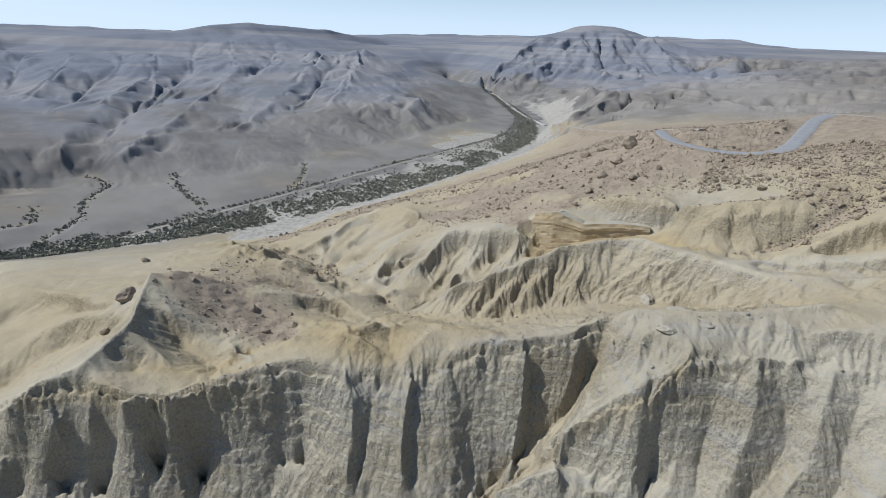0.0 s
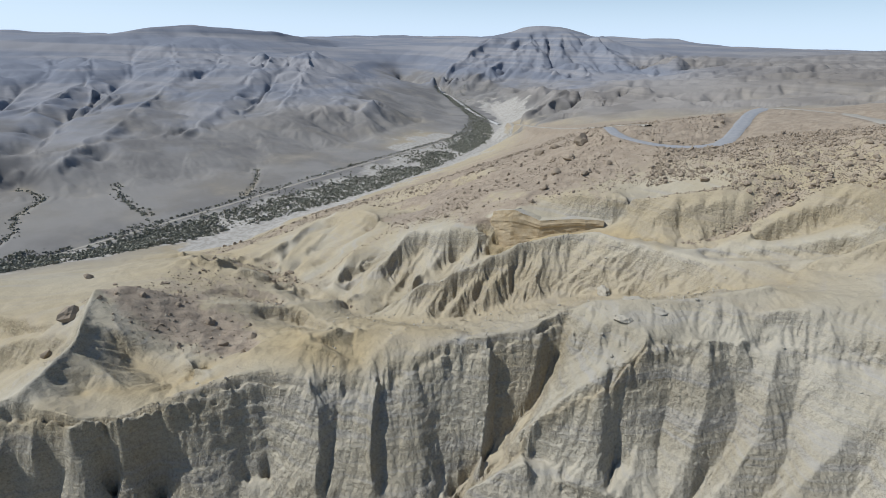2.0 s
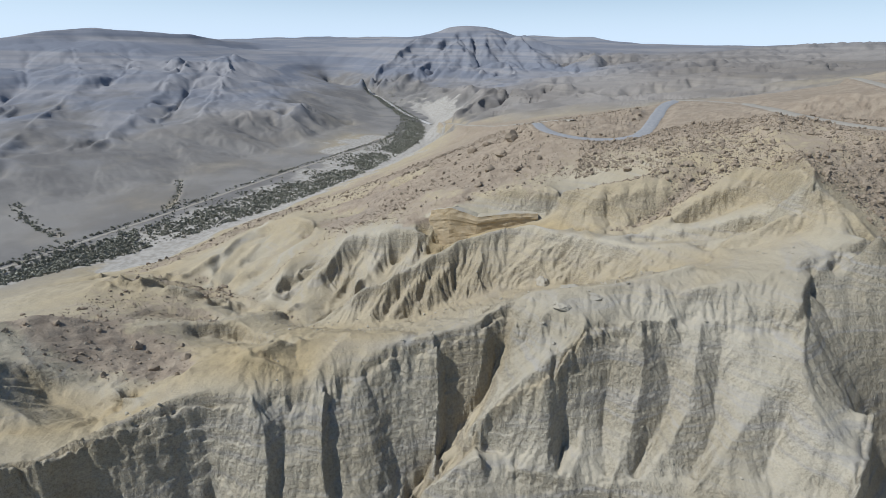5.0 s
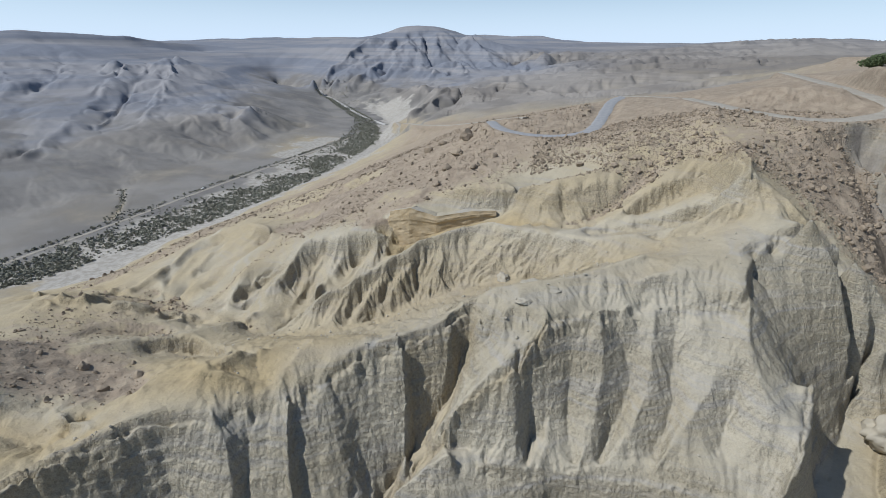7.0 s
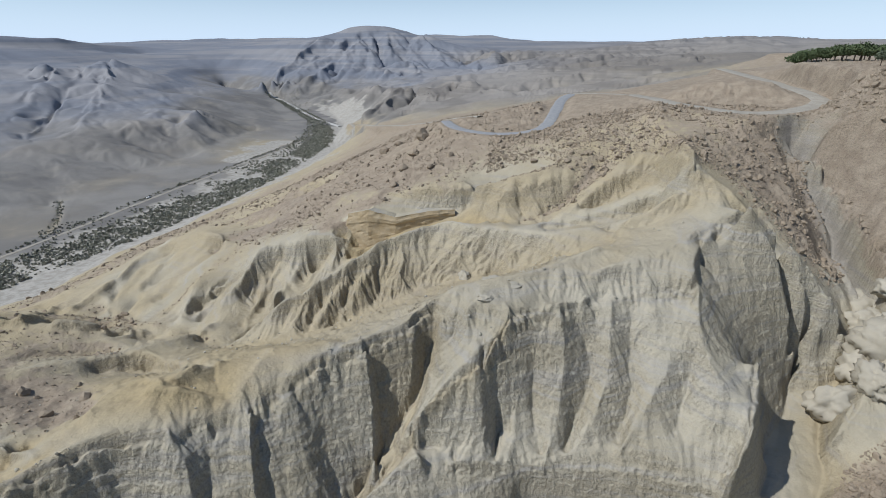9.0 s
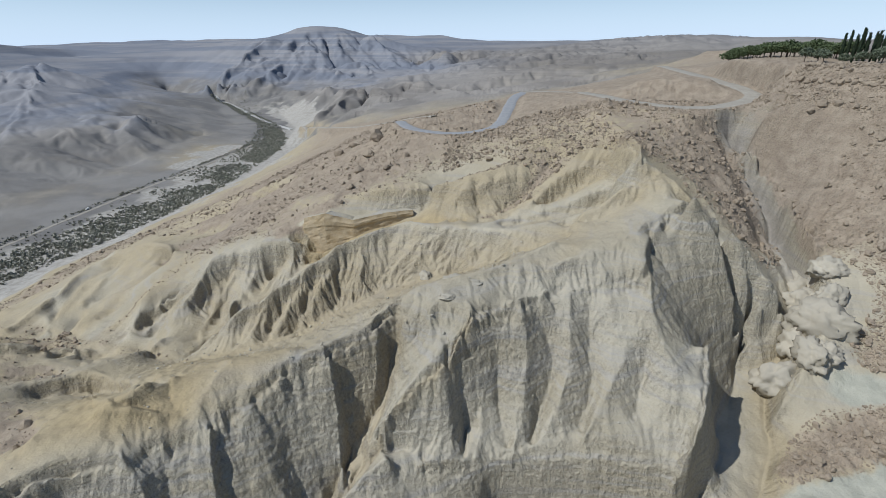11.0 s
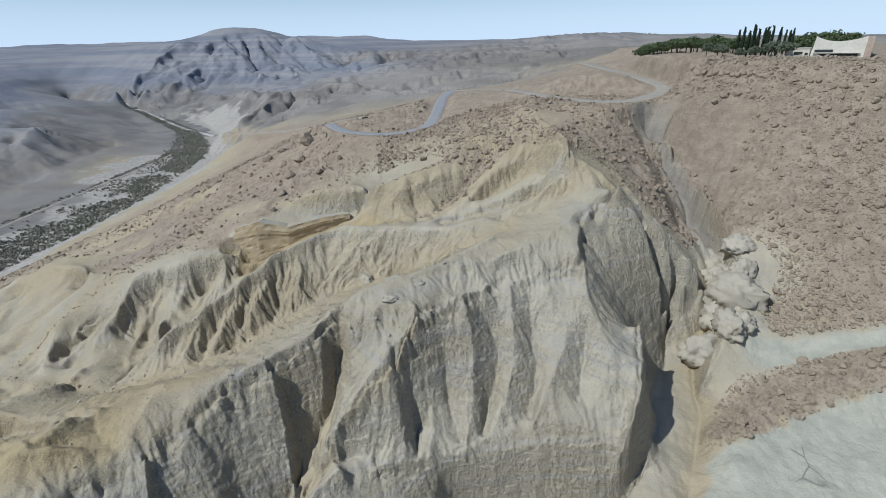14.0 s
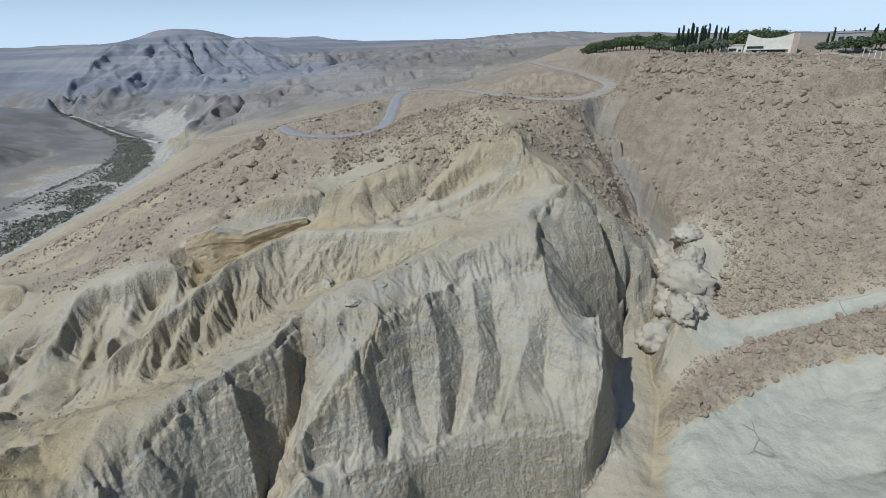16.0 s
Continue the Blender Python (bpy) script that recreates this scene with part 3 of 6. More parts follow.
line("g3", [(-276.9, 341.4, 2.1), (-292.4, 379.3, 3.4), (-320.6, 420.4, 3.5)], gravel=0.45, far=0.3, rill=0.1)
line("g3", [(-282.5, 345.6, 4.6), (-298.0, 383.5, 5.9), (-326.2, 424.6, 6.0)], far=0.5, rill=0.3)
line("g3", [(-271.3, 337.2, 4.6), (-286.8, 375.1, 5.9), (-315.0, 416.2, 6.0)], far=0.5, rill=0.3)
line("g4", [(-372.7, 167.1, 8.0), (-365.2, 180.7, 6.6), (-394.6, 200.3, 8.4)], gravel=0.45, far=0.3, rill=0.1)
line("g4", [(-378.3, 171.3, 10.5), (-370.8, 184.9, 9.1), (-400.2, 204.5, 10.9)], far=0.5, rill=0.3)
line("g4", [(-367.1, 162.9, 10.5), (-359.6, 176.5, 9.1), (-389.0, 196.1, 10.9)], far=0.5, rill=0.3)
line("field", [(-214.6, 534.3, 3.6), (-199.2, 694.4, 3.6), (-161.2, 666.4, 3.4), (-187.9, 525.2, 3.4), (-214.8, 534.7, 3.5)], gravel=0.9, rill=0)
line("field mid", [(-201.5, 529.8, 3.5), (-179.6, 680.0, 3.5)], gravel=1, rill=0)
line("ford", [(-198.3, 1071.5, 3.0), (-155.6, 935.9, 2.5), (-133.2, 854.7, 2.2), (-131.7, 764.0, 2.0), (-123.6, 672.2, 2.0)], gravel=1.2, rill=0, far=0.5)
line("upper slot L2", [(130.8, 133.7, 64.4), (134.2, 145.6, 74.3), (137.9, 161.0, 82.2), (142.9, 177.7, 91.1)], rill=1, far=0.25, red=0.8, yellow=0.0)
line("upper slot R2", [(138.6, 127.1, 65.4), (141.8, 139.6, 74.9), (145.8, 155.3, 83.7), (149.2, 173.7, 93.6)], rill=1, far=0.2, red=0.9, yellow=0.0)
line("butte back", [(-259.9, 1942.7, 187.6), (-190.7, 1960.7, 191.6), (-120.3, 1956.3, 191.2)], rill=0.1, far=0.9)
line("B valley", [(42.0, 153.4, 71.0), (60.3, 151.5, 74.6), (74.9, 151.5, 78.2), (86.2, 154.6, 85.7)], yellow=0.4, rill=0.8)
line("hill rib", [(-115.2, 79.7, 68.5), (-99.6, 72.0, 66.7), (-94.0, 73.1, 63.4), (-87.8, 75.3, 59.6), (-67.4, 64.5, 66.1)], red=0.3, yellow=0.3, rill=0.6)
line("hill dell", [(-99.7, 70.2, 65.3), (-94.4, 69.4, 60.6), (-83.1, 66.9, 58.9), (-71.1, 62.3, 64.0)], yellow=0.6, rill=0.6)
line("bowl rib", [(-95.9, 59.3, 68.7), (-92.0, 59.9, 66.8), (-85.1, 58.8, 63.9)], yellow=0.4, rill=0.6)
line("bowl dell", [(-94.4, 55.6, 67.4), (-90.0, 55.1, 63.4), (-81.6, 54.4, 63.9)], yellow=0.5, rill=0.4)
line("fork crest", [(-106.9, 64.9, 67.0), (-122.7, 65.8, 63.0), (-133.4, 61.6, 58.0), (-137.9, 52.1, 52.0)], rill=0.7)
line("fork gully", [(-106.1, 61.6, 64.5), (-122.7, 60.2, 57.5), (-129.2, 55.0, 53.0), (-130.8, 48.0, 49.0)], rill=0.7)
line("fork crest far", [(-123.1, 71.3, 63.0), (-148.1, 76.6, 57.5), (-168.9, 78.5, 53.0), (-189.1, 79.0, 49.0)], rill=0.6)
line("fork gully far", [(-122.7, 71.3, 61.0), (-148.9, 73.0, 54.0), (-161.5, 70.1, 49.5), (-165.9, 65.7, 46.5)], rill=0.6)
line("terrace", [(-208.8, 88.7, 46.0), (-191.8, 97.8, 46.0), (-168.8, 103.3, 47.0)], rill=0.05, yellow=0.5)
line("terrace back", [(-227.4, 98.0, 43.0), (-208.5, 107.6, 43.0), (-186.1, 115.3, 44.0)], rill=0.05, yellow=0.3)
line("debris crest", [(-99.5, 98.0, 58.1), (-94.8, 107.5, 55.7), (-82.3, 113.8, 52.3), (-74.8, 126.1, 49.3), (-71.0, 140.1, 45.6), (-64.9, 139.4, 44.5)], yellow=0.4, rill=0.7)
line("debris dell", [(-87.3, 108.4, 50.2), (-77.6, 112.6, 47.2), (-53.1, 91.8, 62.5), (-44.0, 83.8, 69.6)], yellow=0.5, rill=0.6)
line("debris rib", [(-83.8, 115.8, 51.0), (-71.7, 110.3, 52.4), (-44.9, 82.7, 70.5)], yellow=0.5, rill=0.6)
line("debris flat", [(-110.3, 86.5, 64.6), (-91.8, 85.3, 58.8), (-79.8, 84.4, 58.0)], red=0.9, rill=0.2)
line("mound line", [(-64.1, 70.9, 66.6), (-62.9, 73.4, 67.8), (-69.5, 88.7, 60.8), (-66.3, 93.5, 60.4), (-51.4, 77.9, 71.1), (-48.6, 78.5, 70.9), (-46.4, 82.0, 71.2), (-58.5, 115.7, 52.0), (-52.0, 117.7, 52.0), (-32.7, 87.5, 71.0), (-26.8, 87.4, 70.4), (-20.5, 91.1, 70.3)], yellow=0.7, rill=0.5)
line("mound rib", [(-69.7, 98.3, 56.8), (-52.9, 75.7, 70.5), (-46.9, 76.3, 70.2), (-41.4, 76.3, 68.2)], yellow=1.0, rill=0.5)
line("mound hollow", [(-52.0, 78.4, 69.5), (-46.5, 77.6, 68.4), (-41.2, 76.4, 67.4)], yellow=1.0, rill=0.5)
line("mound slot", [(-43.2, 85.0, 70.0), (-42.8, 81.3, 68.1), (-40.2, 76.2, 67.0)], yellow=1.0, rill=0.4)
line("mound crest b", [(-33.7, 88.3, 70.4), (-35.4, 80.4, 69.7), (-37.7, 76.4, 67.9)], yellow=0.6, rill=0.5)
line("wall rib", [(-60.6, 62.3, 67.7), (-58.6, 61.0, 61.7), (-57.2, 59.0, 55.4), (-55.8, 56.9, 48.9)], rill=0.45, yellow=0.05)
line("wall gully", [(-56.3, 65.3, 66.7), (-54.4, 63.3, 60.3), (-52.4, 61.3, 53.9), (-51.9, 58.7, 47.5)], rill=0.45, yellow=0.05)
line("west rib", [(-46.3, 67.7, 67.4), (-42.7, 64.7, 62.6), (-40.9, 61.2, 57.9), (-39.8, 56.8, 52.7)], rill=0.45, yellow=0.05)
line("west gully", [(-42.5, 71.1, 65.6), (-39.8, 68.0, 61.5), (-39.3, 63.9, 56.9), (-38.2, 58.7, 50.8)], rill=0.45, yellow=0.05)
line("west rib", [(-33.5, 73.5, 67.2), (-32.9, 68.8, 62.1), (-31.7, 64.1, 56.7), (-29.3, 59.9, 51.4)], rill=0.45, yellow=0.05)
line("west notch", [(-32.9, 73.3, 63.9), (-31.5, 67.8, 57.5), (-29.5, 64.1, 52.8), (-27.8, 61.6, 49.7)], rill=0.45, yellow=0.05)
line("west rib", [(-28.1, 76.9, 67.2), (-25.3, 73.8, 61.8), (-22.8, 69.0, 55.0), (-20.0, 63.7, 49.0)], rill=0.45, yellow=0.05)
line("west gully", [(-19.2, 87.1, 70.4), (-19.9, 82.7, 65.9), (-20.9, 77.9, 60.6), (-19.8, 73.4, 54.3), (-18.4, 69.6, 49.2), (-17.8, 65.9, 46.9)], rill=0.45, yellow=0.05)
line("west rib", [(-13.0, 86.9, 71.3), (-11.7, 82.3, 63.0), (-11.4, 77.1, 55.3), (-10.7, 69.7, 50.7)], rill=0.45, yellow=0.05)
line("west notch", [(-11.2, 89.0, 68.7), (-10.3, 83.6, 59.1), (-9.7, 78.3, 51.4), (-9.1, 70.6, 50.0)], yellow=0.5, rill=0.45)
line("west rib", [(-2.3, 94.2, 71.8), (-3.3, 88.1, 62.9), (-4.5, 84.2, 56.5), (-5.7, 76.1, 55.1)], yellow=0.4, rill=0.45)
line("wall", [(-81.5, 45.3, 65.3), (-84.6, 43.9, 55.1), (-87.4, 40.7, 41.2)], rill=0.45, yellow=0.05)
line("wall", [(-76.2, 48.1, 64.9), (-76.7, 48.1, 54.3), (-77.1, 46.4, 39.7)], rill=0.45, yellow=0.05)
line("wall", [(-93.7, 39.3, 61.4), (-97.4, 36.1, 52.8), (-100.6, 33.2, 43.3)], rill=0.45, yellow=0.05)
line("wall", [(-88.9, 42.7, 62.4), (-91.0, 40.4, 52.7), (-94.4, 37.4, 41.5)], rill=0.45, yellow=0.05)
line("wall", [(-71.0, 52.1, 65.4), (-70.2, 51.6, 53.6), (-69.8, 49.7, 39.4)], rill=0.45, yellow=0.05)
line("main gully", [(3.7, 97.2, 70.7), (2.7, 96.5, 67.2), (0.2, 94.2, 63.7), (-1.1, 87.8, 58.8), (-3.0, 81.8, 56.5), (-4.6, 79.4, 54.7), (-6.1, 75.8, 52.2), (-9.5, 71.0, 48.7), (-12.5, 68.2, 45.7)], yellow=0.5, rill=0.3)
line("spur flank", [(9.6, 95.3, 74.9), (5.2, 90.1, 68.7), (2.1, 84.1, 63.8), (-1.5, 78.1, 60.7)], rill=0.6, yellow=0.05)
line("spur crest", [(19.4, 93.7, 75.6), (16.1, 91.4, 72.2), (11.7, 86.1, 70.7), (6.6, 83.0, 67.4), (1.7, 80.4, 63.5), (-1.9, 75.8, 61.4), (-4.2, 77.6, 57.3)], rill=0.3, yellow=0.05)
line("spur nose under", [(-3.3, 76.3, 52.6), (-0.6, 75.5, 53.1), (2.3, 75.3, 53.3)], rill=0.2, yellow=0.05)
line("spur lower", [(-1.5, 70.7, 56.4), (-5.6, 69.8, 54.4), (-9.5, 67.8, 51.8), (-12.3, 67.0, 49.7)], rill=0.3, yellow=0.05)
line("spur right", [(6.2, 80.2, 62.3), (4.7, 76.0, 57.1), (5.6, 72.3, 52.9)], rill=0.4, yellow=0.05)
line("face rib", [(13.0, 88.5, 70.5), (11.6, 80.8, 64.5), (11.8, 75.9, 56.8), (10.7, 71.3, 53.2)], rill=0.4, yellow=0.05)
line("face gully", [(15.6, 87.5, 71.1), (14.8, 82.9, 61.1), (15.5, 79.7, 53.0), (13.8, 72.6, 52.0)], rill=0.4, yellow=0.05)
line("face rib", [(19.5, 92.4, 75.5), (18.8, 86.6, 65.6), (18.7, 81.8, 57.2), (18.6, 74.3, 51.9)], rill=0.3, yellow=0.05)
line("face gully", [(23.5, 94.6, 74.5), (24.3, 88.6, 64.0), (23.5, 82.7, 56.2), (23.9, 74.9, 50.1)], rill=0.3, yellow=0.05)
line("face rib", [(31.4, 94.8, 74.8), (31.7, 90.1, 68.7), (30.5, 85.4, 63.0), (29.1, 81.5, 58.5), (27.1, 77.5, 54.4), (24.5, 72.9, 51.1)], rill=0.25, yellow=0.05)
line("face gully", [(34.6, 96.8, 72.8), (38.0, 92.6, 65.2), (38.3, 88.4, 61.1), (35.3, 84.1, 56.7), (31.8, 79.7, 52.0), (29.4, 75.2, 50.2)], rill=0.3, yellow=0.05)
line("face rib", [(45.3, 98.4, 73.9), (42.6, 91.1, 67.6), (40.9, 85.6, 62.4), (37.2, 80.9, 58.3), (33.1, 77.5, 54.1), (30.5, 74.8, 51.8)], rill=0.3, yellow=0.05)
line("face gully", [(49.8, 99.9, 72.9), (48.2, 91.2, 64.2), (46.8, 84.0, 58.7), (43.3, 79.7, 54.7), (40.4, 75.6, 51.6)], rill=0.4, red=0.25, yellow=0.05)
line("face smooth", [(55.0, 97.2, 72.7), (54.3, 90.9, 67.3), (50.0, 85.4, 62.1), (46.4, 79.9, 57.5)], rill=0.1, yellow=0.05)
line("face rib", [(64.5, 97.3, 75.4), (61.3, 92.2, 70.8), (58.2, 89.5, 67.8), (54.7, 85.6, 64.0), (48.6, 80.9, 59.5), (43.8, 77.0, 55.6), (40.4, 73.6, 52.8)], rill=0.2, yellow=0.05)
line("face ledge", [(60.1, 86.6, 63.9), (56.7, 81.0, 59.1), (53.0, 75.8, 54.6)], rill=0.5, yellow=0.05)
line("face corner", [(65.7, 98.6, 76.9), (63.6, 92.1, 72.3), (62.6, 86.9, 68.1), (63.0, 79.5, 63.1), (62.9, 73.3, 57.9), (60.5, 66.6, 51.3)], rill=0.4, yellow=0.05)
line("ledge brow", [(4.0, 71.1, 55.0), (14.2, 71.8, 52.5), (21.6, 74.1, 51.2), (29.5, 74.2, 51.5), (39.0, 75.3, 52.3), (46.2, 72.7, 53.5), (54.2, 68.9, 52.2), (59.2, 67.2, 51.0)], rill=0.3, yellow=0.05)
line("ledge under", [(3.7, 70.9, 52.6), (13.7, 70.7, 50.3), (20.9, 72.3, 49.3), (28.4, 71.8, 49.0), (37.2, 71.6, 49.7), (44.7, 69.9, 50.0), (52.6, 66.1, 48.7), (57.5, 64.4, 47.5)], rill=0.3, red=0.15, yellow=0.05)
line("hollow deep", [(94.3, 128.8, 76.7), (96.4, 121.7, 68.7), (97.7, 116.3, 60.3), (98.3, 110.5, 50.5), (98.8, 104.1, 39.6)], rill=0.4, yellow=0.05)
line("cap under", [(20.8, 93.7, 72.9), (28.6, 96.4, 73.3), (36.2, 99.1, 73.5), (44.0, 101.5, 73.5), (51.2, 101.8, 73.4), (57.8, 100.5, 73.1), (64.7, 98.6, 73.1)], rill=0.4, yellow=0.05)
line("hollow rib", [(90.9, 114.6, 85.7), (93.9, 112.2, 80.0), (95.4, 109.1, 73.1), (97.8, 106.3, 66.0), (99.7, 103.1, 56.5)], rill=0.4, yellow=0.05)
line("hollow groove", [(97.2, 116.2, 82.4), (100.4, 112.5, 74.7), (103.1, 109.1, 66.0), (105.6, 106.1, 57.0)], rill=0.4, yellow=0.05)
line("hollow rib", [(99.2, 114.3, 81.5), (101.4, 110.7, 75.5), (103.7, 107.9, 69.2), (106.3, 105.3, 61.9)], rill=0.4, yellow=0.05)
line("hollow brow", [(65.3, 101.4, 78.2), (70.6, 109.9, 80.8), (76.4, 116.8, 83.2), (87.8, 124.4, 86.9), (94.5, 127.6, 88.8)], rill=0.2, yellow=0.05)
line("hollow lip", [(79.4, 118.0, 79.7), (87.4, 124.1, 82.2), (90.8, 118.0, 85.7), (94.7, 116.2, 81.7)], rill=0.4, yellow=0.05)
line("upper band", [(30.6, 146.1, 74.6), (42.1, 155.7, 73.2), (53.5, 154.5, 75.3), (66.3, 154.9, 78.7), (80.9, 155.3, 85.3), (83.8, 149.1, 91.6), (89.1, 147.9, 95.7)], rill=0.4, yellow=0.2)
line("upper dell", [(49.7, 145.8, 74.4), (59.3, 137.6, 76.5), (65.3, 135.1, 78.2), (72.9, 134.4, 80.9), (75.8, 130.1, 82.9)], rill=0.5, yellow=0.5)
line("upper fold", [(58.7, 132.8, 78.2), (66.3, 139.8, 81.5), (74.5, 140.8, 85.2), (80.1, 142.1, 87.7)], rill=0.6)
line("bowl dark", [(71.6, 131.9, 81.5), (78.7, 136.4, 83.1), (85.3, 139.4, 89.1)], rill=0.6)
line("b2 crest", [(34.2, 161.3, 72.0), (42.9, 161.3, 74.8), (51.2, 160.4, 77.2), (60.4, 164.9, 81.4), (69.4, 168.7, 85.8), (77.7, 169.6, 88.6), (85.0, 168.9, 91.9), (86.7, 158.2, 96.5), (86.8, 149.3, 97.4)], rill=0.6)
line("b2 dell", [(39.6, 159.1, 70.7), (52.6, 162.5, 73.2), (64.4, 163.5, 77.2), (75.6, 164.1, 81.8), (83.6, 162.7, 87.2), (86.5, 155.3, 92.6)], rill=0.8)
line("b3 crest", [(27.3, 172.6, 74.3), (31.2, 175.1, 79.8), (38.6, 175.3, 82.8), (47.8, 175.4, 85.3), (57.2, 175.3, 85.3)], rill=0.5)
line("b3 nose", [(29.7, 175.5, 76.8), (28.5, 167.6, 71.8), (27.5, 147.6, 74.1)], rill=0.5)
line("b3 shade", [(37.5, 177.4, 80.0), (37.0, 171.6, 74.3), (35.5, 162.2, 70.6)], rill=0.5)
line("b3 rib", [(44.7, 176.8, 82.8), (43.0, 168.9, 77.7), (43.6, 163.8, 74.0)], rill=0.6)
line("b3 wash", [(35.3, 160.8, 70.3), (44.2, 165.5, 72.8), (53.5, 169.6, 77.7), (62.9, 174.2, 82.7), (70.2, 177.4, 87.4)], rill=0.4, red=0.6)
line("b3 front", [(16.4, 182.4, 72.0), (22.1, 177.9, 74.8), (25.8, 168.8, 71.1), (18.3, 152.7, 73.3)], rill=0.5)
line("shelf knoll", [(46.0, 128.7, 74.0), (49.4, 125.1, 77.0), (52.0, 114.6, 79.7)], rill=0.4)
line("shelf knoll foot", [(38.1, 109.8, 78.4), (41.3, 106.8, 77.3), (49.5, 110.2, 78.3), (52.3, 111.5, 79.1)], rill=0.4, yellow=0.5)
line("b rib", [(42.9, 138.6, 75.5), (39.4, 131.2, 73.0), (32.8, 109.3, 78.8)], rill=1.1, yellow=0.5)
line("b rib", [(28.1, 144.2, 72.7), (27.0, 138.5, 69.3), (26.4, 134.8, 66.3)], rill=1.1, yellow=0.5)
line("b rib", [(12.1, 155.0, 72.5), (10.4, 146.2, 68.2), (9.1, 140.0, 62.9)], rill=1.1, yellow=0.5)
line("b rib", [(-7.5, 151.6, 69.5), (-7.9, 142.1, 64.2), (-7.6, 134.5, 57.8)], rill=1.1, yellow=0.5)
line("b rib", [(-15.4, 145.8, 67.0), (-20.4, 136.1, 61.7), (-25.2, 128.2, 55.2)], rill=1.1, yellow=0.5)
line("b rib", [(-23.0, 140.6, 65.1), (-27.9, 132.5, 60.7), (-33.3, 124.3, 54.5)], rill=1.1, yellow=0.5)
line("b rib", [(-32.2, 135.0, 63.1), (-36.1, 128.4, 58.9), (-39.5, 120.8, 53.7)], rill=1.1, yellow=0.5)
line("b gully", [(35.8, 141.2, 73.3), (34.1, 137.1, 69.7), (32.6, 132.1, 68.3)], rill=1.1, yellow=0.5)
line("b gully", [(20.1, 149.2, 71.5), (19.4, 144.5, 66.8), (18.6, 139.7, 63.7)], rill=1.1, yellow=0.5)
line("b gully", [(1.9, 156.2, 70.6), (1.5, 148.4, 65.4), (0.4, 138.7, 59.6)], rill=1.1, yellow=0.5)
line("b gully", [(-10.9, 148.9, 67.1), (-13.6, 140.9, 61.1), (-16.0, 132.5, 55.9)], rill=1.1, yellow=0.5)
line("b gully", [(-18.7, 143.1, 64.8), (-24.0, 135.8, 59.4), (-28.6, 125.0, 52.6)], rill=1.1, yellow=0.5)
line("b gully", [(-27.1, 137.2, 62.5), (-32.3, 131.3, 57.8), (-35.3, 121.5, 52.2)], rill=1.1, yellow=0.5)
line("b gully", [(-37.3, 133.0, 60.5), (-40.6, 127.8, 55.7), (-43.9, 120.3, 52.5)], rill=1.1, yellow=0.5)
line("d rib", [(-65.3, 177.6, 57.2), (-67.9, 165.4, 52.6), (-72.9, 158.0, 47.6), (-83.1, 148.1, 39.7)], rill=1.2, yellow=0.3)
line("d rib", [(-45.4, 175.9, 59.8), (-50.0, 166.7, 53.7), (-52.6, 155.8, 48.8), (-50.2, 125.4, 53.8)], rill=1.2, yellow=0.3)
line("d rib", [(-29.8, 180.4, 60.4), (-34.0, 171.9, 57.9), (-38.0, 164.3, 52.3)], rill=1.2, yellow=0.3)
line("d gully", [(-55.5, 177.5, 57.3), (-61.7, 169.7, 50.1), (-60.4, 158.2, 44.3), (-61.0, 141.3, 42.4)], rill=1.2, yellow=0.5)
line("d gully", [(-37.3, 176.6, 59.5), (-43.0, 170.8, 52.6), (-46.3, 161.3, 49.2)], rill=1.2, yellow=0.5)
line("d gully", [(-73.1, 170.7, 49.3), (-83.5, 170.0, 41.3), (-91.3, 154.4, 37.9)], rill=1.2, yellow=0.5)
line("d2 crest", [(-148.1, 177.9, 31.6), (-142.2, 193.5, 32.0), (-144.1, 217.1, 31.6), (-145.0, 236.8, 32.5), (-133.6, 239.5, 37.0), (-122.9, 231.9, 37.8)], rill=1.3)
line("d2 rib", [(-123.2, 232.4, 37.6), (-128.2, 218.3, 32.5), (-127.7, 199.6, 30.8), (-118.9, 170.7, 34.6)], rill=1.3)
line("d2 gully", [(-132.3, 232.8, 33.3), (-139.5, 220.0, 29.2), (-135.1, 191.1, 29.2), (-131.0, 175.8, 30.9)], rill=1.3)
line("d2 gully", [(-103.0, 213.6, 39.7), (-110.0, 201.9, 36.1), (-110.8, 180.8, 34.9), (-112.5, 164.9, 35.4)], rill=1.2)
line("d2 rib", [(-88.1, 197.4, 45.7), (-92.2, 184.1, 43.7), (-92.7, 168.1, 42.6), (-99.7, 161.1, 38.7)], rill=1.2, red=0.4)
line("brown scree", [(-31.4, 274.8, 68.1), (-42.0, 249.8, 63.0), (-58.9, 234.1, 55.4), (-76.4, 214.2, 49.6)], red=0.9, rill=0.5)
line("brown scree", [(-0.9, 234.2, 78.2), (-12.5, 203.7, 73.8), (-23.4, 186.9, 69.2), (-40.5, 183.4, 61.9)], red=0.9, rill=0.5)
line("brown scree", [(5.5, 249.6, 82.5), (-6.7, 247.5, 77.4), (-15.5, 234.1, 73.1)], red=0.9, rill=0.5)
line("brown scree", [(-68.3, 348.0, 49.0), (-83.9, 299.5, 44.0), (-111.3, 287.8, 32.7)], red=0.9, rill=0.5)
line("block foot", [(-27.8, 180.4, 54.3), (-21.3, 179.4, 54.3), (-15.7, 176.5, 56.0)], yellow=0.9, rill=0.3)
line("block apron", [(-29.9, 175.2, 53.0), (-22.1, 174.0, 52.0)], yellow=0.8, rill=0.6)
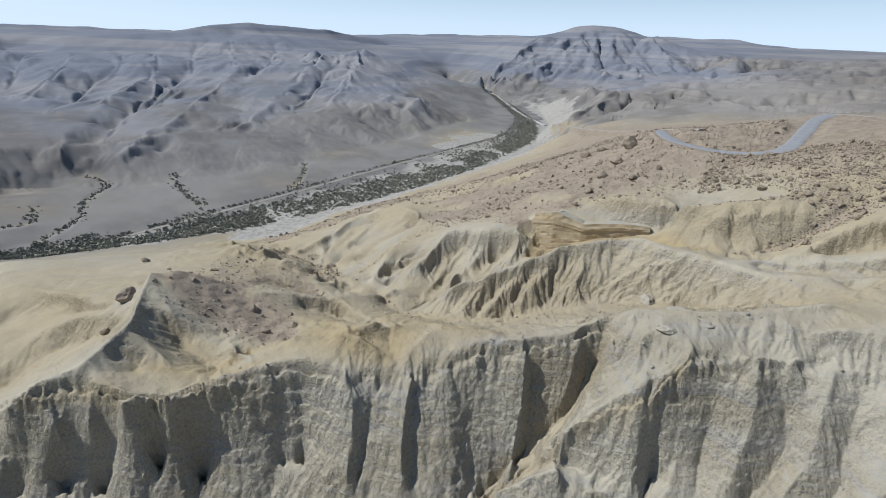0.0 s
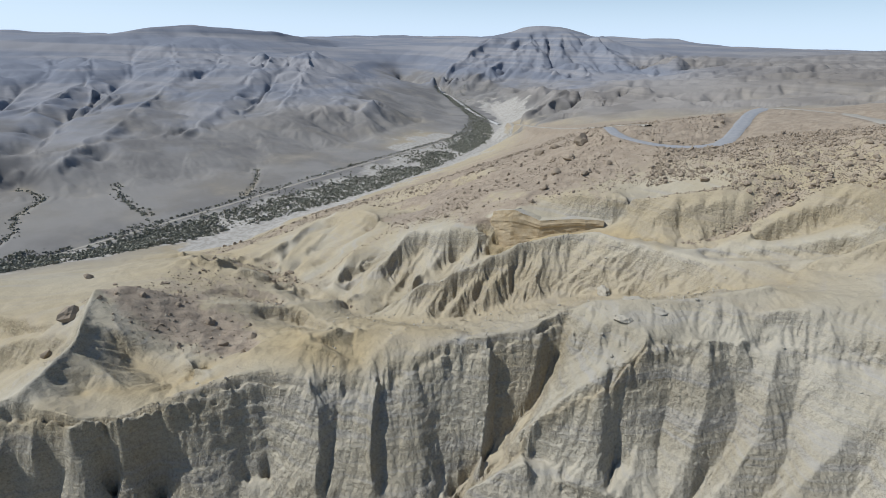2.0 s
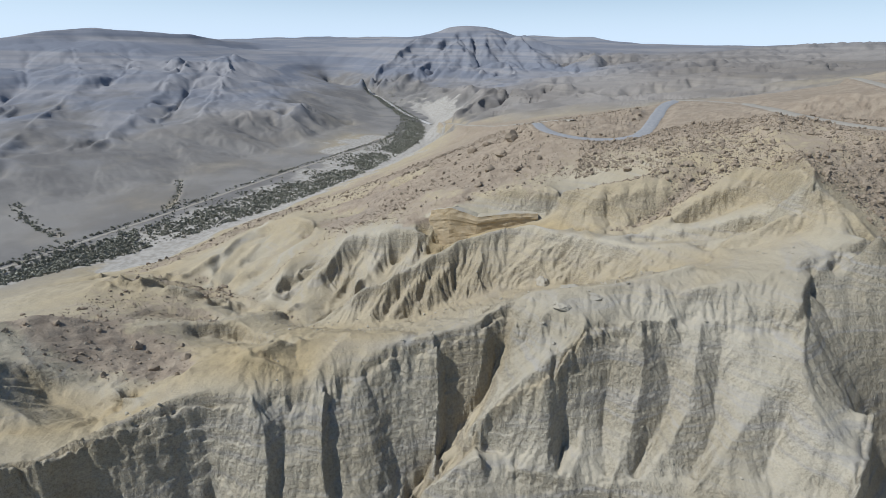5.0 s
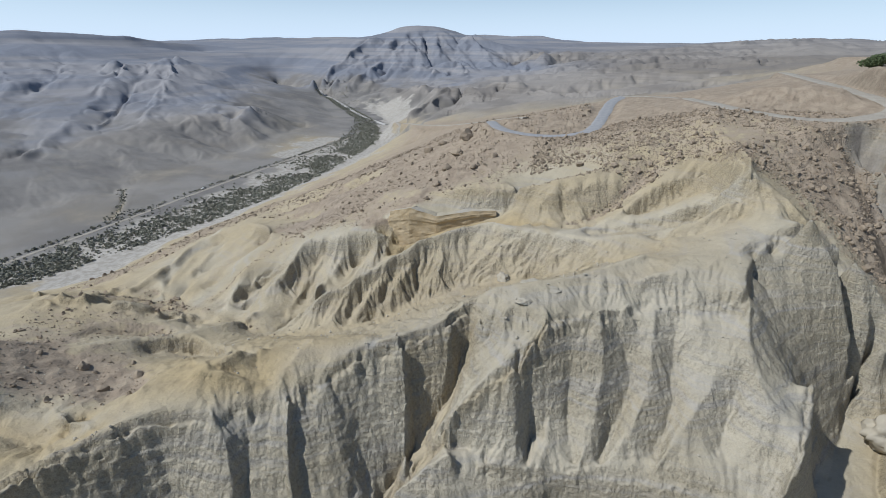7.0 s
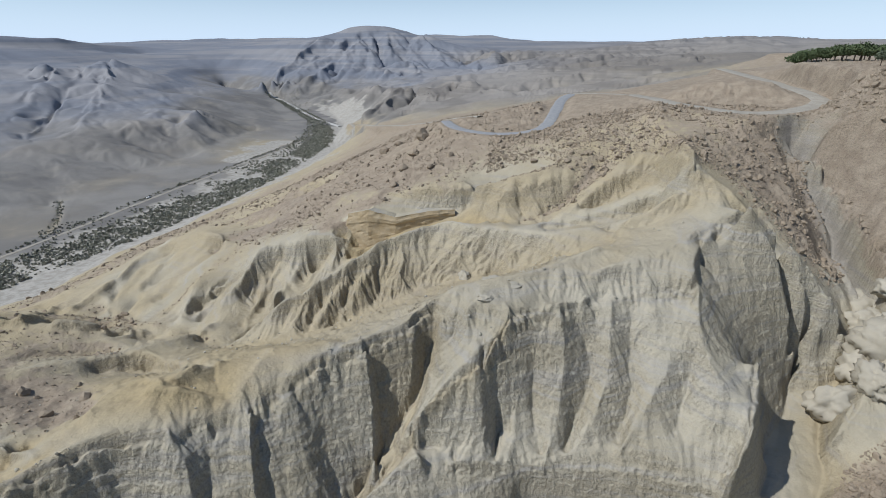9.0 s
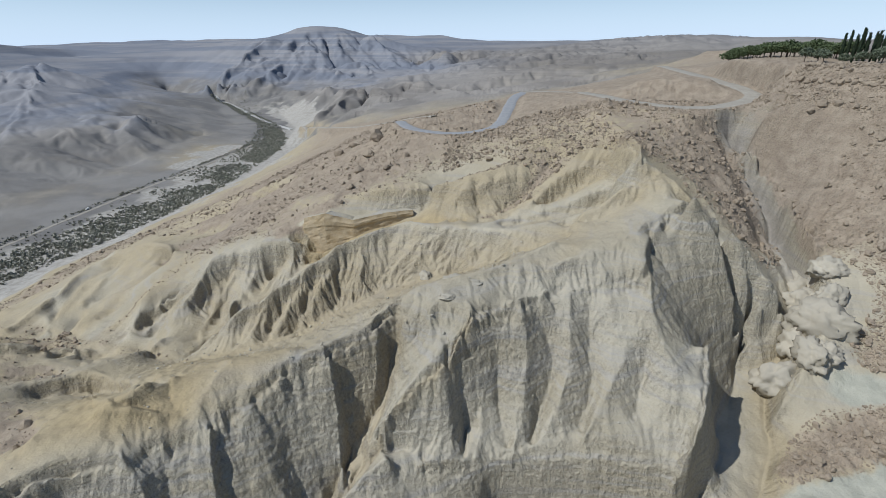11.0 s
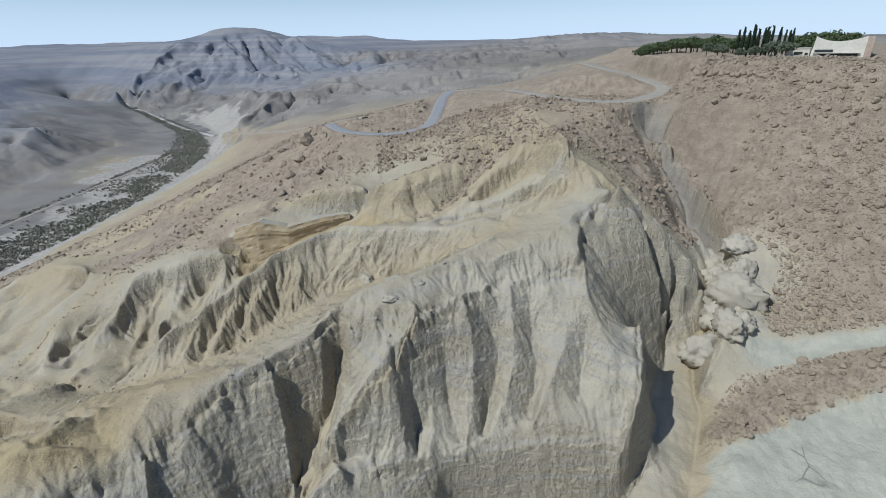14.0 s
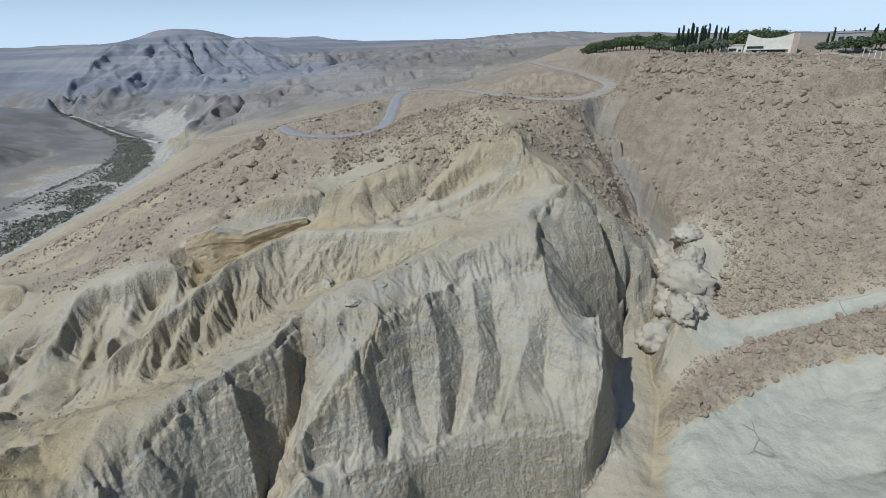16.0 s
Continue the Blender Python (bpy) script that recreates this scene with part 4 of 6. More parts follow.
line("basin crest", [(-142.3, 137.6, 49.1), (-199.8, 211.6, 13.7), (-154.1, 178.3, 32.1), (-131.0, 166.1, 36.6), (-117.3, 161.8, 36.0)], rill=1.2, yellow=0.7)
line("basin dell", [(-144.4, 133.4, 47.3), (-136.2, 133.7, 46.3), (-124.2, 136.0, 45.7), (-112.7, 138.5, 44.5), (-104.5, 149.4, 38.3)], rill=0.6, red=0.4)
line("basin wash", [(-100.4, 147.2, 38.1), (-121.2, 171.6, 31.0), (-137.3, 182.9, 28.5), (-152.3, 184.5, 28.8)], rill=0.3, red=0.5)
line("basin crest", [(-235.1, 221.0, 5.6), (-140.1, 140.8, 50.5), (-132.1, 142.4, 49.4), (-155.0, 181.2, 31.7), (-143.7, 178.0, 32.0)], rill=1.2, yellow=0.6)
line("basin dell", [(-147.7, 137.5, 47.3), (-135.8, 140.1, 46.1), (-148.5, 175.7, 29.1), (-125.7, 168.2, 32.9)], rill=0.5, red=0.4)
line("basin rib", [(-102.8, 135.5, 43.1), (-100.9, 146.7, 40.9), (-93.5, 147.3, 37.7)], rill=0.6, yellow=0.5)
line("basin crest", [(-102.1, 96.6, 59.4), (-96.1, 101.8, 57.6), (-93.9, 110.2, 54.2), (-85.9, 114.4, 51.3)], rill=0.6, red=0.5)
line("slot wall", [(75.5, 86.2, 65.7), (72.9, 80.4, 60.4), (64.5, 70.2, 59.8), (59.5, 65.3, 55.7), (55.9, 63.7, 50.4)], rill=0.5, yellow=0.1)
line("slot foot", [(105.4, 109.1, 44.0), (93.6, 94.4, 42.0), (81.9, 80.9, 41.0), (70.4, 70.5, 40.5)], rill=0.2, yellow=0.1)
line("cliff foot", [(65.7, 66.7, 40.0), (57.8, 62.3, 37.5), (50.0, 60.6, 35.0), (37.2, 63.2, 33.0), (20.7, 68.7, 32.0)], rill=0.5, yellow=0.1, red=0.15)
line("slot cleft", [(147.2, 171.9, 90.8), (146.3, 162.5, 84.7), (144.2, 153.3, 79.0), (141.7, 145.1, 72.3), (138.4, 138.8, 66.3)], far=0.5, rill=1.6, yellow=0.0)
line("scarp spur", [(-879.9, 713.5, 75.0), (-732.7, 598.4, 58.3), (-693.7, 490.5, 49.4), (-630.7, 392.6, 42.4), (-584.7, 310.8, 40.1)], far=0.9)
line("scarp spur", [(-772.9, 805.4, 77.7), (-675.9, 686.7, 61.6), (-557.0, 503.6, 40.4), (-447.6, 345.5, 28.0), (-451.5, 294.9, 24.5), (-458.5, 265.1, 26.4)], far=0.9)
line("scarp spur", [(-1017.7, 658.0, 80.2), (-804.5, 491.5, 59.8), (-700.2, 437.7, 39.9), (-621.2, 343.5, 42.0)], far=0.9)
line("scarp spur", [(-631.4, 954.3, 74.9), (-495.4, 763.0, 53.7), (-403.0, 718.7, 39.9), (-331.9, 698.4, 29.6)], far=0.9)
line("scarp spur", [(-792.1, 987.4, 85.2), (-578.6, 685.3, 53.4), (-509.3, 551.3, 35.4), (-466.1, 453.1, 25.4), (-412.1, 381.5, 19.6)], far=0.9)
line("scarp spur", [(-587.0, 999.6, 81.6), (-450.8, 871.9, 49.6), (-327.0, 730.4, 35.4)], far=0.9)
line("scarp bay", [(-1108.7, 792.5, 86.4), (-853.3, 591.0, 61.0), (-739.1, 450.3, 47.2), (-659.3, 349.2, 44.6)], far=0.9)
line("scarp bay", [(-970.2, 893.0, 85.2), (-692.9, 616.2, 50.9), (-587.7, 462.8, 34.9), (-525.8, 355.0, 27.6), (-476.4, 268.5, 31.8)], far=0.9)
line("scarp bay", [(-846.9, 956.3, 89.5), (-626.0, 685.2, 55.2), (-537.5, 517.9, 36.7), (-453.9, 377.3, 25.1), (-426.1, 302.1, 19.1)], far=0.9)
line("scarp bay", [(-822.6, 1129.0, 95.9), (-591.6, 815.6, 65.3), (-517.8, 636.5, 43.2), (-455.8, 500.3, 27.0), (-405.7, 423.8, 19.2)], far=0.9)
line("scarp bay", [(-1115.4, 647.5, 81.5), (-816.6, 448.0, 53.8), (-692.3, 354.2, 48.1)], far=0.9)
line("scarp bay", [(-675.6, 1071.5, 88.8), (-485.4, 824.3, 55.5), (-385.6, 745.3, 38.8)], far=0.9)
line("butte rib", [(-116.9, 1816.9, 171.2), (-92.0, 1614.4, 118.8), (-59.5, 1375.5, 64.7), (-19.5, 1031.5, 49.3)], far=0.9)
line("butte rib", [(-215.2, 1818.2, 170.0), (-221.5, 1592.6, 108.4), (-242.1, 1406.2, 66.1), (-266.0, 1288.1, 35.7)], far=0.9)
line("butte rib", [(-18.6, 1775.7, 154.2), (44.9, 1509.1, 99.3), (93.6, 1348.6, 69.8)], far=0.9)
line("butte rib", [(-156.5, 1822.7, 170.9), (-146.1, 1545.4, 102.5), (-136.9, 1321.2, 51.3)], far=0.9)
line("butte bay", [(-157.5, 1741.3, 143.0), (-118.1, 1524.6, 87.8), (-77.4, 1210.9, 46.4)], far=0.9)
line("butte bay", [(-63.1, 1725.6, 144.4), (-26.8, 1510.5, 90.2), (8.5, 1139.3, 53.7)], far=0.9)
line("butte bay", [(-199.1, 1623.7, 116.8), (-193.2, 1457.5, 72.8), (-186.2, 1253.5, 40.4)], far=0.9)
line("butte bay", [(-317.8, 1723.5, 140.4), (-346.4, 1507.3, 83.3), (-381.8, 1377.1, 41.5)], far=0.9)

# base grid in polar plan round the camera's standpoint
NA, NR = 1440, 760
R0, R1 = 12.0, 4850.0
LR = np.linspace(math.log(R0), math.log(R1), NR)


def spread():
    """Heights and covers between the lines, by relaxation from coarse to fine."""
    chans = 7
    field = None
    for level in (16, 8, 4, 2, 1):
        na, nr = NA // level, NR // level
        acc, cnt = np.zeros((nr, na, chans)), np.zeros((nr, na))
        for pts, *cover in LINES:
            seg = np.linalg.norm(np.diff(pts, axis=0), axis=1)
            for a, b in zip(pts[:-1], pts[1:]):
                ra, rb = math.hypot(a[0], a[1]), math.hypot(b[0], b[1])
                ta, tb = math.atan2(a[0], a[1]), math.atan2(b[0], b[1])
                turn = (tb - ta + math.pi) % (2 * math.pi) - math.pi
                steps = int(max(abs(turn) / (2 * math.pi) * na, abs(math.log(rb / ra)) / (LR[-1] - LR[0]) * nr) * 2) + 2
                f = np.linspace(0, 1, steps)
                q = a[None] * (1 - f[:, None]) + b[None] * f[:, None]
                th = np.arctan2(q[:, 0], q[:, 1])
                i = np.clip(np.round((np.log(np.hypot(q[:, 0], q[:, 1])) - LR[0]) / (LR[-1] - LR[0]) * (nr - 1)).astype(int), 0, nr - 1)
                j = np.floor((th / (2 * math.pi) + 0.5) * na).astype(int) % na
                np.add.at(acc, (i, j), np.concatenate([q[:, 2:3], np.repeat([cover], steps, 0)], 1))
                np.add.at(cnt, (i, j), 1)
        fixed = cnt > 0
        value = acc / np.maximum(cnt, 1)[..., None]
        if field is None:
            field = np.zeros((nr, na, chans)) + value[fixed].mean(0)
        else:
            ii, jj = np.linspace(0, field.shape[0] - 1, nr), (np.arange(na) + 0.5) / na * field.shape[1] - 0.5
            i0 = np.minimum(ii.astype(int), field.shape[0] - 2)
            fi = (ii - i0)[:, None, None]
            j0 = np.floor(jj).astype(int)
            fj = (jj - j0)[None, :, None]
            g = field[i0] * (1 - fi) + field[i0 + 1] * fi
            field = g[:, j0 % field.shape[1]] * (1 - fj) + g[:, (j0 + 1) % field.shape[1]] * fj
        wa, wr = (2 * math.pi / na) ** -2, ((LR[-1] - LR[0]) / nr) ** -2
        wa, wr = wa / (wa + wr) / 2, wr / (wa + wr) / 2
        field[fixed] = value[fixed]
        for _ in range({16: 900, 8: 300, 4: 120, 2: 60, 1: 30}[level]):
            up, down = np.concatenate([field[:1], field[:-1]]), np.concatenate([field[1:], field[-1:]])
            field = (np.roll(field, 1, 1) + np.roll(field, -1, 1)) * wa + (up + down) * wr
            field[fixed] = value[fixed]
    # worn edges
    for _ in range(SMOOTH):
        up, down = np.concatenate([field[:1], field[:-1]]), np.concatenate([field[1:], field[-1:]])
        field = field * 0.5 + ((np.roll(field, 1, 1) + np.roll(field, -1, 1)) + (up + down)) * 0.125
    return field


SMOOTH = 1
FIELD = spread()
DA, DL = 2 * math.pi / NA, (LR[-1] - LR[0]) / (NR - 1)
ST_, CT_ = np.sin((np.arange(NA) + 0.5) * DA - math.pi)[None], np.cos((np.arange(NA) + 0.5) * DA - math.pi)[None]
CALM = FIELD[..., 0].copy()
for _ in range(10):
    up, down = np.concatenate([CALM[:1], CALM[:-1]]), np.concatenate([CALM[1:], CALM[-1:]])
    CALM = CALM * 0.5 + ((np.roll(CALM, 1, 1) + np.roll(CALM, -1, 1)) + (up + down)) * 0.125
GR = np.gradient(CALM, DL, axis=0) / np.exp(LR)[:, None]
GT = (np.roll(CALM, -1, 1) - np.roll(CALM, 1, 1)) / (2 * DA) / np.exp(LR)[:, None]
BASE = np.concatenate([FIELD, (GR * ST_ + GT * CT_)[..., None], (GR * CT_ - GT * ST_)[..., None]], 2)


def base_at(x, y):
    """Smooth height, covers and slope at places of the plan."""
    r = np.clip(np.hypot(x, y), R0, R1)
    ii = np.clip((np.log(r) - LR[0]) / DL, 0, NR - 1.001)
    jj = (np.arctan2(x, y) + math.pi) / DA - 0.5
    i0, j0 = ii.astype(int), np.floor(jj).astype(int)
    fi, fj = (ii - i0)[..., None], (jj - j0)[..., None]
    j1, j0 = (j0 + 1) % NA, j0 % NA
    return (BASE[i0, j0] * (1 - fj) + BASE[i0, j1] * fj) * (1 - fi) + (BASE[i0 + 1, j0] * (1 - fj) + BASE[i0 + 1, j1] * fj) * fi


def hash2(i, j, k):
    h = (i * 374761393 + j * 668265263 + k * 974634777) & 0x7FFFFFFF
    h = ((h ^ (h >> 13)) * 1274126177) & 0x7FFFFFFF
    return ((h ^ (h >> 16)) & 0xFFFF) / 65535.0


def runnels(x, y, gx, gy, size, seed):
    """Channels that run down the slope, about one cell apart: the wave and its slope."""
    px, py = x / size, y / size
    ix, iy = np.floor(px).astype(np.int64), np.floor(py).astype(np.int64)
    fx, fy = px - ix, py - iy
    g = np.hypot(gx, gy) + 1e-6
    dx, dy = -gy / g * 2 * math.pi, gx / g * 2 * math.pi
    va, wt, ex, ey = 0, 0, 0, 0
    for i in (-1, 0, 1):
        for j in (-1, 0, 1):
            hx, hy = hash2(ix + i, iy + j, seed), hash2(ix + i, iy + j, seed + 7)
            qx, qy = fx - i - hx, fy - j - hy
            w = np.exp(-2.2 * (qx * qx + qy * qy))
            mag = qx * dx + qy * dy
            s = -np.sin(mag) * w
            va, wt, ex, ey = va + np.cos(mag) * w, wt + w, ex + s * dx, ey + s * dy
    return va / wt, ex / wt / size, ey / wt / size


def lumps(x, y, size, seed):
    """Smooth value noise, -1 to 1."""
    px, py = x / size, y / size
    ix, iy = np.floor(px).astype(np.int64), np.floor(py).astype(np.int64)
    fx, fy = px - ix, py - iy
    fx, fy = fx * fx * (3 - 2 * fx), fy * fy * (3 - 2 * fy)
    a, b, c, d = (hash2(ix + i, iy + j, seed) for j in (0, 1) for i in (0, 1))
    return ((a * (1 - fx) + b * fx) * (1 - fy) + (c * (1 - fx) + d * fx) * fy) * 2 - 1


def knobs(x, y, z, size, seed):
    """Smooth noise through space, -1 to 1: knobs and ledges of steep faces."""
    px, py, pz = x / size, y / size, z / size
    ix, iy, iz = (np.floor(v).astype(np.int64) for v in (px, py, pz))
    fx, fy, fz = (v * v * (3 - 2 * v) for v in (px - ix, py - iy, pz - iz))
    out = 0
    for k in (0, 1):
        a, b, c, d = (hash2(ix + i, iy + j, seed + 131 * (iz + k)) for j in (0, 1) for i in (0, 1))
        out = out + ((a * (1 - fx) + b * fx) * (1 - fy) + (c * (1 - fx) + d * fx) * fy) * (fz if k else 1 - fz)
    return out * 2 - 1


def soft(v, low, high):
    f = np.clip((v - low) / (high - low), 0, 1)
    return f * f * (3 - 2 * f)


# size of the runnels in metres, their depth as a share of it, and where they begin and end
RUNNELS = ((420, 0.05, 1100, 9000), (190, 0.07, 520, 9000), (85, 0.10, 230, 5500), (38, 0.11, 110, 4500), (17, 0.08, 0, 2200), (8, 0.15, 0, 800), (4.1, 0.27, 0, 330), (2.0, 0.32, 0, 230))


ROADS = []


def along(points, step):
    """Even steps along a bent line in the plan, corners rounded."""
    p = np.array(points, float)
    for _ in range(3):
        q = np.empty((2 * len(p) - 2, 2))
        q[0::2], q[1::2] = p[:-1] * 0.75 + p[1:] * 0.25, p[:-1] * 0.25 + p[1:] * 0.75
        p = np.concatenate([p[:1], q, p[-1:]])
    s = np.concatenate([[0], np.cumsum(np.linalg.norm(np.diff(p, axis=0), axis=1))])
    f = np.linspace(0, s[-1], max(2, int(s[-1] / step)))
    return np.stack([np.interp(f, s, p[:, 0]), np.interp(f, s, p[:, 1])], 1)


def lay_road(points, width, step=2.5):
    """A road bed: the land is cut and filled to its smoothed level."""
    p = along(points, step)
    z = base_at(p[:, 0], p[:, 1])[:, 0]
    n = min(9, len(z) // 2 * 2 - 1)
    z = np.convolve(np.pad(z, n // 2, mode="edge"), np.ones(n) / n, "valid")
    way = np.concatenate([p, z[:, None]], 1)
    ROADS.append((way, width / 2))
    return way


ROAD_BEND = lay_road([(14.8, 284.6), (16.9, 259.4), (28.3, 248.4), (44.3, 243.0), (56.1, 243.6), (65.3, 249.6), (75.8, 274.7), (89.9, 312.3), (101.9, 329.6)], 6.5)
ROAD_UP = lay_road([(101.9, 329.6), (116.7, 324.7), (128.3, 293.1)], 5.0)
ROAD_LOT = lay_road([(128.3, 293.1), (115.7, 241.7), (118.9, 216.5), (136.8, 194.7), (156.1, 195.3), (173.8, 204.0), (175.7, 223.1), (197.2, 283.1), (238.0, 393.6)], 8.0)
ROAD_DOWN = lay_road([(34.4, 282.9), (22.6, 299.1), (6.4, 354.9), (-12.1, 429.8), (-58.4, 597.2), (-106.6, 752.5)], 6.0)
TRACK = lay_road([(-317.0, 152.4), (-299.7, 208.9), (-283.7, 269.0), (-270.2, 319.6), (-254.7, 383.7), (-236.0, 467.9), (-206.6, 568.2), (-176.9, 674.7), (-170.4, 732.3)], 5.0)
ROAD_FORD = lay_road([(-138.7, 845.1), (-189.0, 916.4), (-248.1, 1044.4), (-295.7, 1152.3), (-364.1, 1292.3), (-449.2, 1407.3)], 8.0)


def land(x, y, fine=True):
    """Height of the land and its covers (red, rill, yellow, gravel, far, white)."""
    b = base_at(x, y)
    z, rill, red, far = b[..., 0], b[..., 2], b[..., 1], b[..., 5]
    gx, gy = b[..., 7].copy(), b[..., 8].copy()
    r = np.hypot(x, y)
    away = soft(r, 350, 900)
    warp_x, warp_y = x + 5 * lumps(x, y, 23, 3) + 1.5 * lumps(x, y, 7, 5), y + 5 * lumps(x, y, 23, 4) + 1.5 * lumps(x, y, 7, 6)
    # low swells of the plain and the steps of the far scarps
    z = z + away * soft(far, 0.05, 0.5) * (1 - soft(b[..., 4], 0.1, 0.4)) * (6 * lumps(x, y, 170, 21) + 2 * lumps(x, y, 70, 22)) * soft(r, 420, 800)
    q = (z + 6 * lumps(x, y, 300, 23)) / 42
    f = q - np.floor(q)
    z = z + away * soft(far, 0.5, 0.9) * 42 * 0.12 * (soft(f, 0.15, 0.5) - f)
    for k, (size, depth, start, end) in enumerate(RUNNELS):
        if not fine and size < 5:
            continue
        here = 1 - soft(r, end * 0.6, end)
        if start:
            here = here * soft(r, start, start * 1.8)
        slope = np.hypot(gx, gy)
        w, wx, wy = runnels(warp_x, warp_y, gx, gy, size, 11 + k)
        amp = size * depth * here * (np.clip(slope - 0.08, 0, 0.85) * (1 - away) + (0.22 + 0.8 * soft(slope, 0.04, 0.3)) * away + 0.16 * soft(r, 340, 460) * (1 - away)) * rill * (1 - 0.45 * away * (size < 60))
        if 7 < size < 20:
            amp = amp * (1 - 0.45 * soft(slope, 0.8, 1.7))
        elif size < 7:
            amp = amp * (1 - 0.35 * soft(slope, 0.9, 1.6))
        rib = np.sqrt(np.clip(w * 0.5 + 0.5, 0.004, 1))
        z = z + amp * (2 * rib - 2 + 0.7 * away)
        gx, gy = gx + amp * wx * 0.7, gy + amp * wy * 0.7
    # crust, knobs and ledges of the steep faces
    lean = np.hypot(b[..., 7], b[..., 8])
    crust = soft(lean, 0.5, 1.3) * (1 - soft(r, 170, 260)) * np.minimum(lean, 2.4)
    if fine:
        ledge = knobs(x / 3.5, y / 3.5, z + 1.5 * lumps(x, y, 14, 36), 1.9, 61) * soft(lumps(x, y, 9, 32), -0.5, 0.4)
        knob = 0.3 * (1 - 2 * np.abs(knobs(x, y, z, 3.0, 62))) + 0.28 * (1 - 2 * np.abs(knobs(x, y, z, 1.3, 63))) + 0.26 * knobs(x, y, z, 0.65, 64)
        z = z + crust * (0.3 * ledge + 0.36 * knob)
    rough = soft(red, 0.2, 0.8)
    if fine:
        heap = rough * (1 - soft(r, 260, 420)) * soft(lumps(x, y, 19, 81), -0.7, 0.5)
        z = z + heap * (0.55 * np.abs(lumps(x, y, 3.1, 82)) + 0.5 * np.abs(lumps(x, y, 1.4, 83)) + 0.28 * lumps(x, y, 0.7, 84))
    for size, amp in ((30, 0.6), (11, 0.4), (4, 0.36), (1.7, 0.3), (0.9, 0.2), (0.5, 0.09)):
        z = z + lumps(x, y, size, int(size * 10)) * amp * (1 - soft(r, size * 60, size * 110)) * (0.5 + 0.8 * rough)
    for way, half in ROADS:
        lo, hi = way.min(0) - half - 8, way.max(0) + half + 8
        inside = (x > lo[0]) & (x < hi[0]) & (y > lo[1]) & (y < hi[1])
        if not inside.any():
            continue
        qx, qy = x[inside], y[inside]
        best, level = np.full(qx.shape, 1e9), np.zeros(qx.shape)
        for wx, wy, wz in way:
            d = (qx - wx) ** 2 + (qy - wy) ** 2
            level = np.where(d < best, wz, level)
            best = np.minimum(best, d)
        w = 1 - soft(np.sqrt(best), half + 1.0, half * 1.5 + 4.0)
        z[inside] = z[inside] * (1 - w) + (level - 0.3) * w
    return z, b


def build_ground():
    inner = np.linspace(-74, 78, 1300)
    outer = np.linspace(78, 286, 105)[1:-1]
    az = np.radians(np.concatenate([inner, outer]))
    n, rows = len(az), 820
    lr = np.linspace(math.log(R0), math.log(R1), 2400)
    rr = np.exp(lr)
    step = np.zeros((len(rr), n))
    zz = np.zeros((len(rr), n))
    for j0 in range(0, n, 100):
        a = az[j0:j0 + 100]
        zz[:, j0:j0 + 100] = base_at(np.sin(a)[None] * rr[:, None], np.cos(a)[None] * rr[:, None])[..., 0]
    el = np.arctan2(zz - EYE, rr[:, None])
    # rows packed by angle spanned from the camera, thinned below its view
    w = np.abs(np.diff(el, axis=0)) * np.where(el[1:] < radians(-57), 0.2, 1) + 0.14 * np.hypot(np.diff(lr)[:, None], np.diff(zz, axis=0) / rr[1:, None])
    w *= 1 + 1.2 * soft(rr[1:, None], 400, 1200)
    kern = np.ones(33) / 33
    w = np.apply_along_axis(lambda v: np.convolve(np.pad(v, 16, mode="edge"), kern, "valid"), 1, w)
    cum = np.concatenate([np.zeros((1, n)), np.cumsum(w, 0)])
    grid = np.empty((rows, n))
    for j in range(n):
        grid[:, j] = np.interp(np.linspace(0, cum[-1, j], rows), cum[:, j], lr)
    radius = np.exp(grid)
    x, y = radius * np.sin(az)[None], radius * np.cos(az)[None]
    z, b = land(x, y)
    verts = np.concatenate([np.stack([x, y, z], -1).reshape(-1, 3), [[0, 0, z[0].mean()]]])
    i, j = np.meshgrid(np.arange(rows - 1), np.arange(n), indexing="ij")
    jn = (j + 1) % n
    quads = np.stack([i * n + j, i * n + jn, (i + 1) * n + jn, (i + 1) * n + j], -1).reshape(-1, 4)
    hub = np.stack([np.full(n, rows * n), (np.arange(n) + 1) % n, np.arange(n)], -1)
    loops = np.concatenate([quads.ravel(), hub.ravel()])
    sizes = np.concatenate([np.full(len(quads), 4), np.full(n, 3)])
    me = bpy.data.meshes.new("ground")
    me.vertices.add(len(verts))
    me.vertices.foreach_set("co", verts.astype(np.float32).ravel())
    me.loops.add(len(loops))
    me.loops.foreach_set("vertex_index", loops.astype(np.int32))
    me.polygons.add(len(sizes))
    me.polygons.foreach_set("loop_start", np.concatenate([[0], np.cumsum(sizes)[:-1]]).astype(np.int32))
    me.update(calc_edges=True)
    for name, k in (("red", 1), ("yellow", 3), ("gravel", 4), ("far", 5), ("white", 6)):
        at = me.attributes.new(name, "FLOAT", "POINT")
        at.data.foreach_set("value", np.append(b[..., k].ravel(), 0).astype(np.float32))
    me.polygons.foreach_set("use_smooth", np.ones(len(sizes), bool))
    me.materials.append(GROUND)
    return tagged(new("ground", me), "bare eroded desert badlands of pale marl, chalk and stony scree", "ground", kind="structure")


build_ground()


# ---- small shape helpers ----
def mesh_from(name, verts, faces, mat, smooth=False):
    me = bpy.data.meshes.new(name)
    me.from_pydata([tuple(map(float, v)) for v in verts], [], [tuple(map(int, f)) for f in faces])
    me.polygons.foreach_set("use_smooth", np.full(len(me.polygons), smooth))
    me.materials.append(mat)
    return me


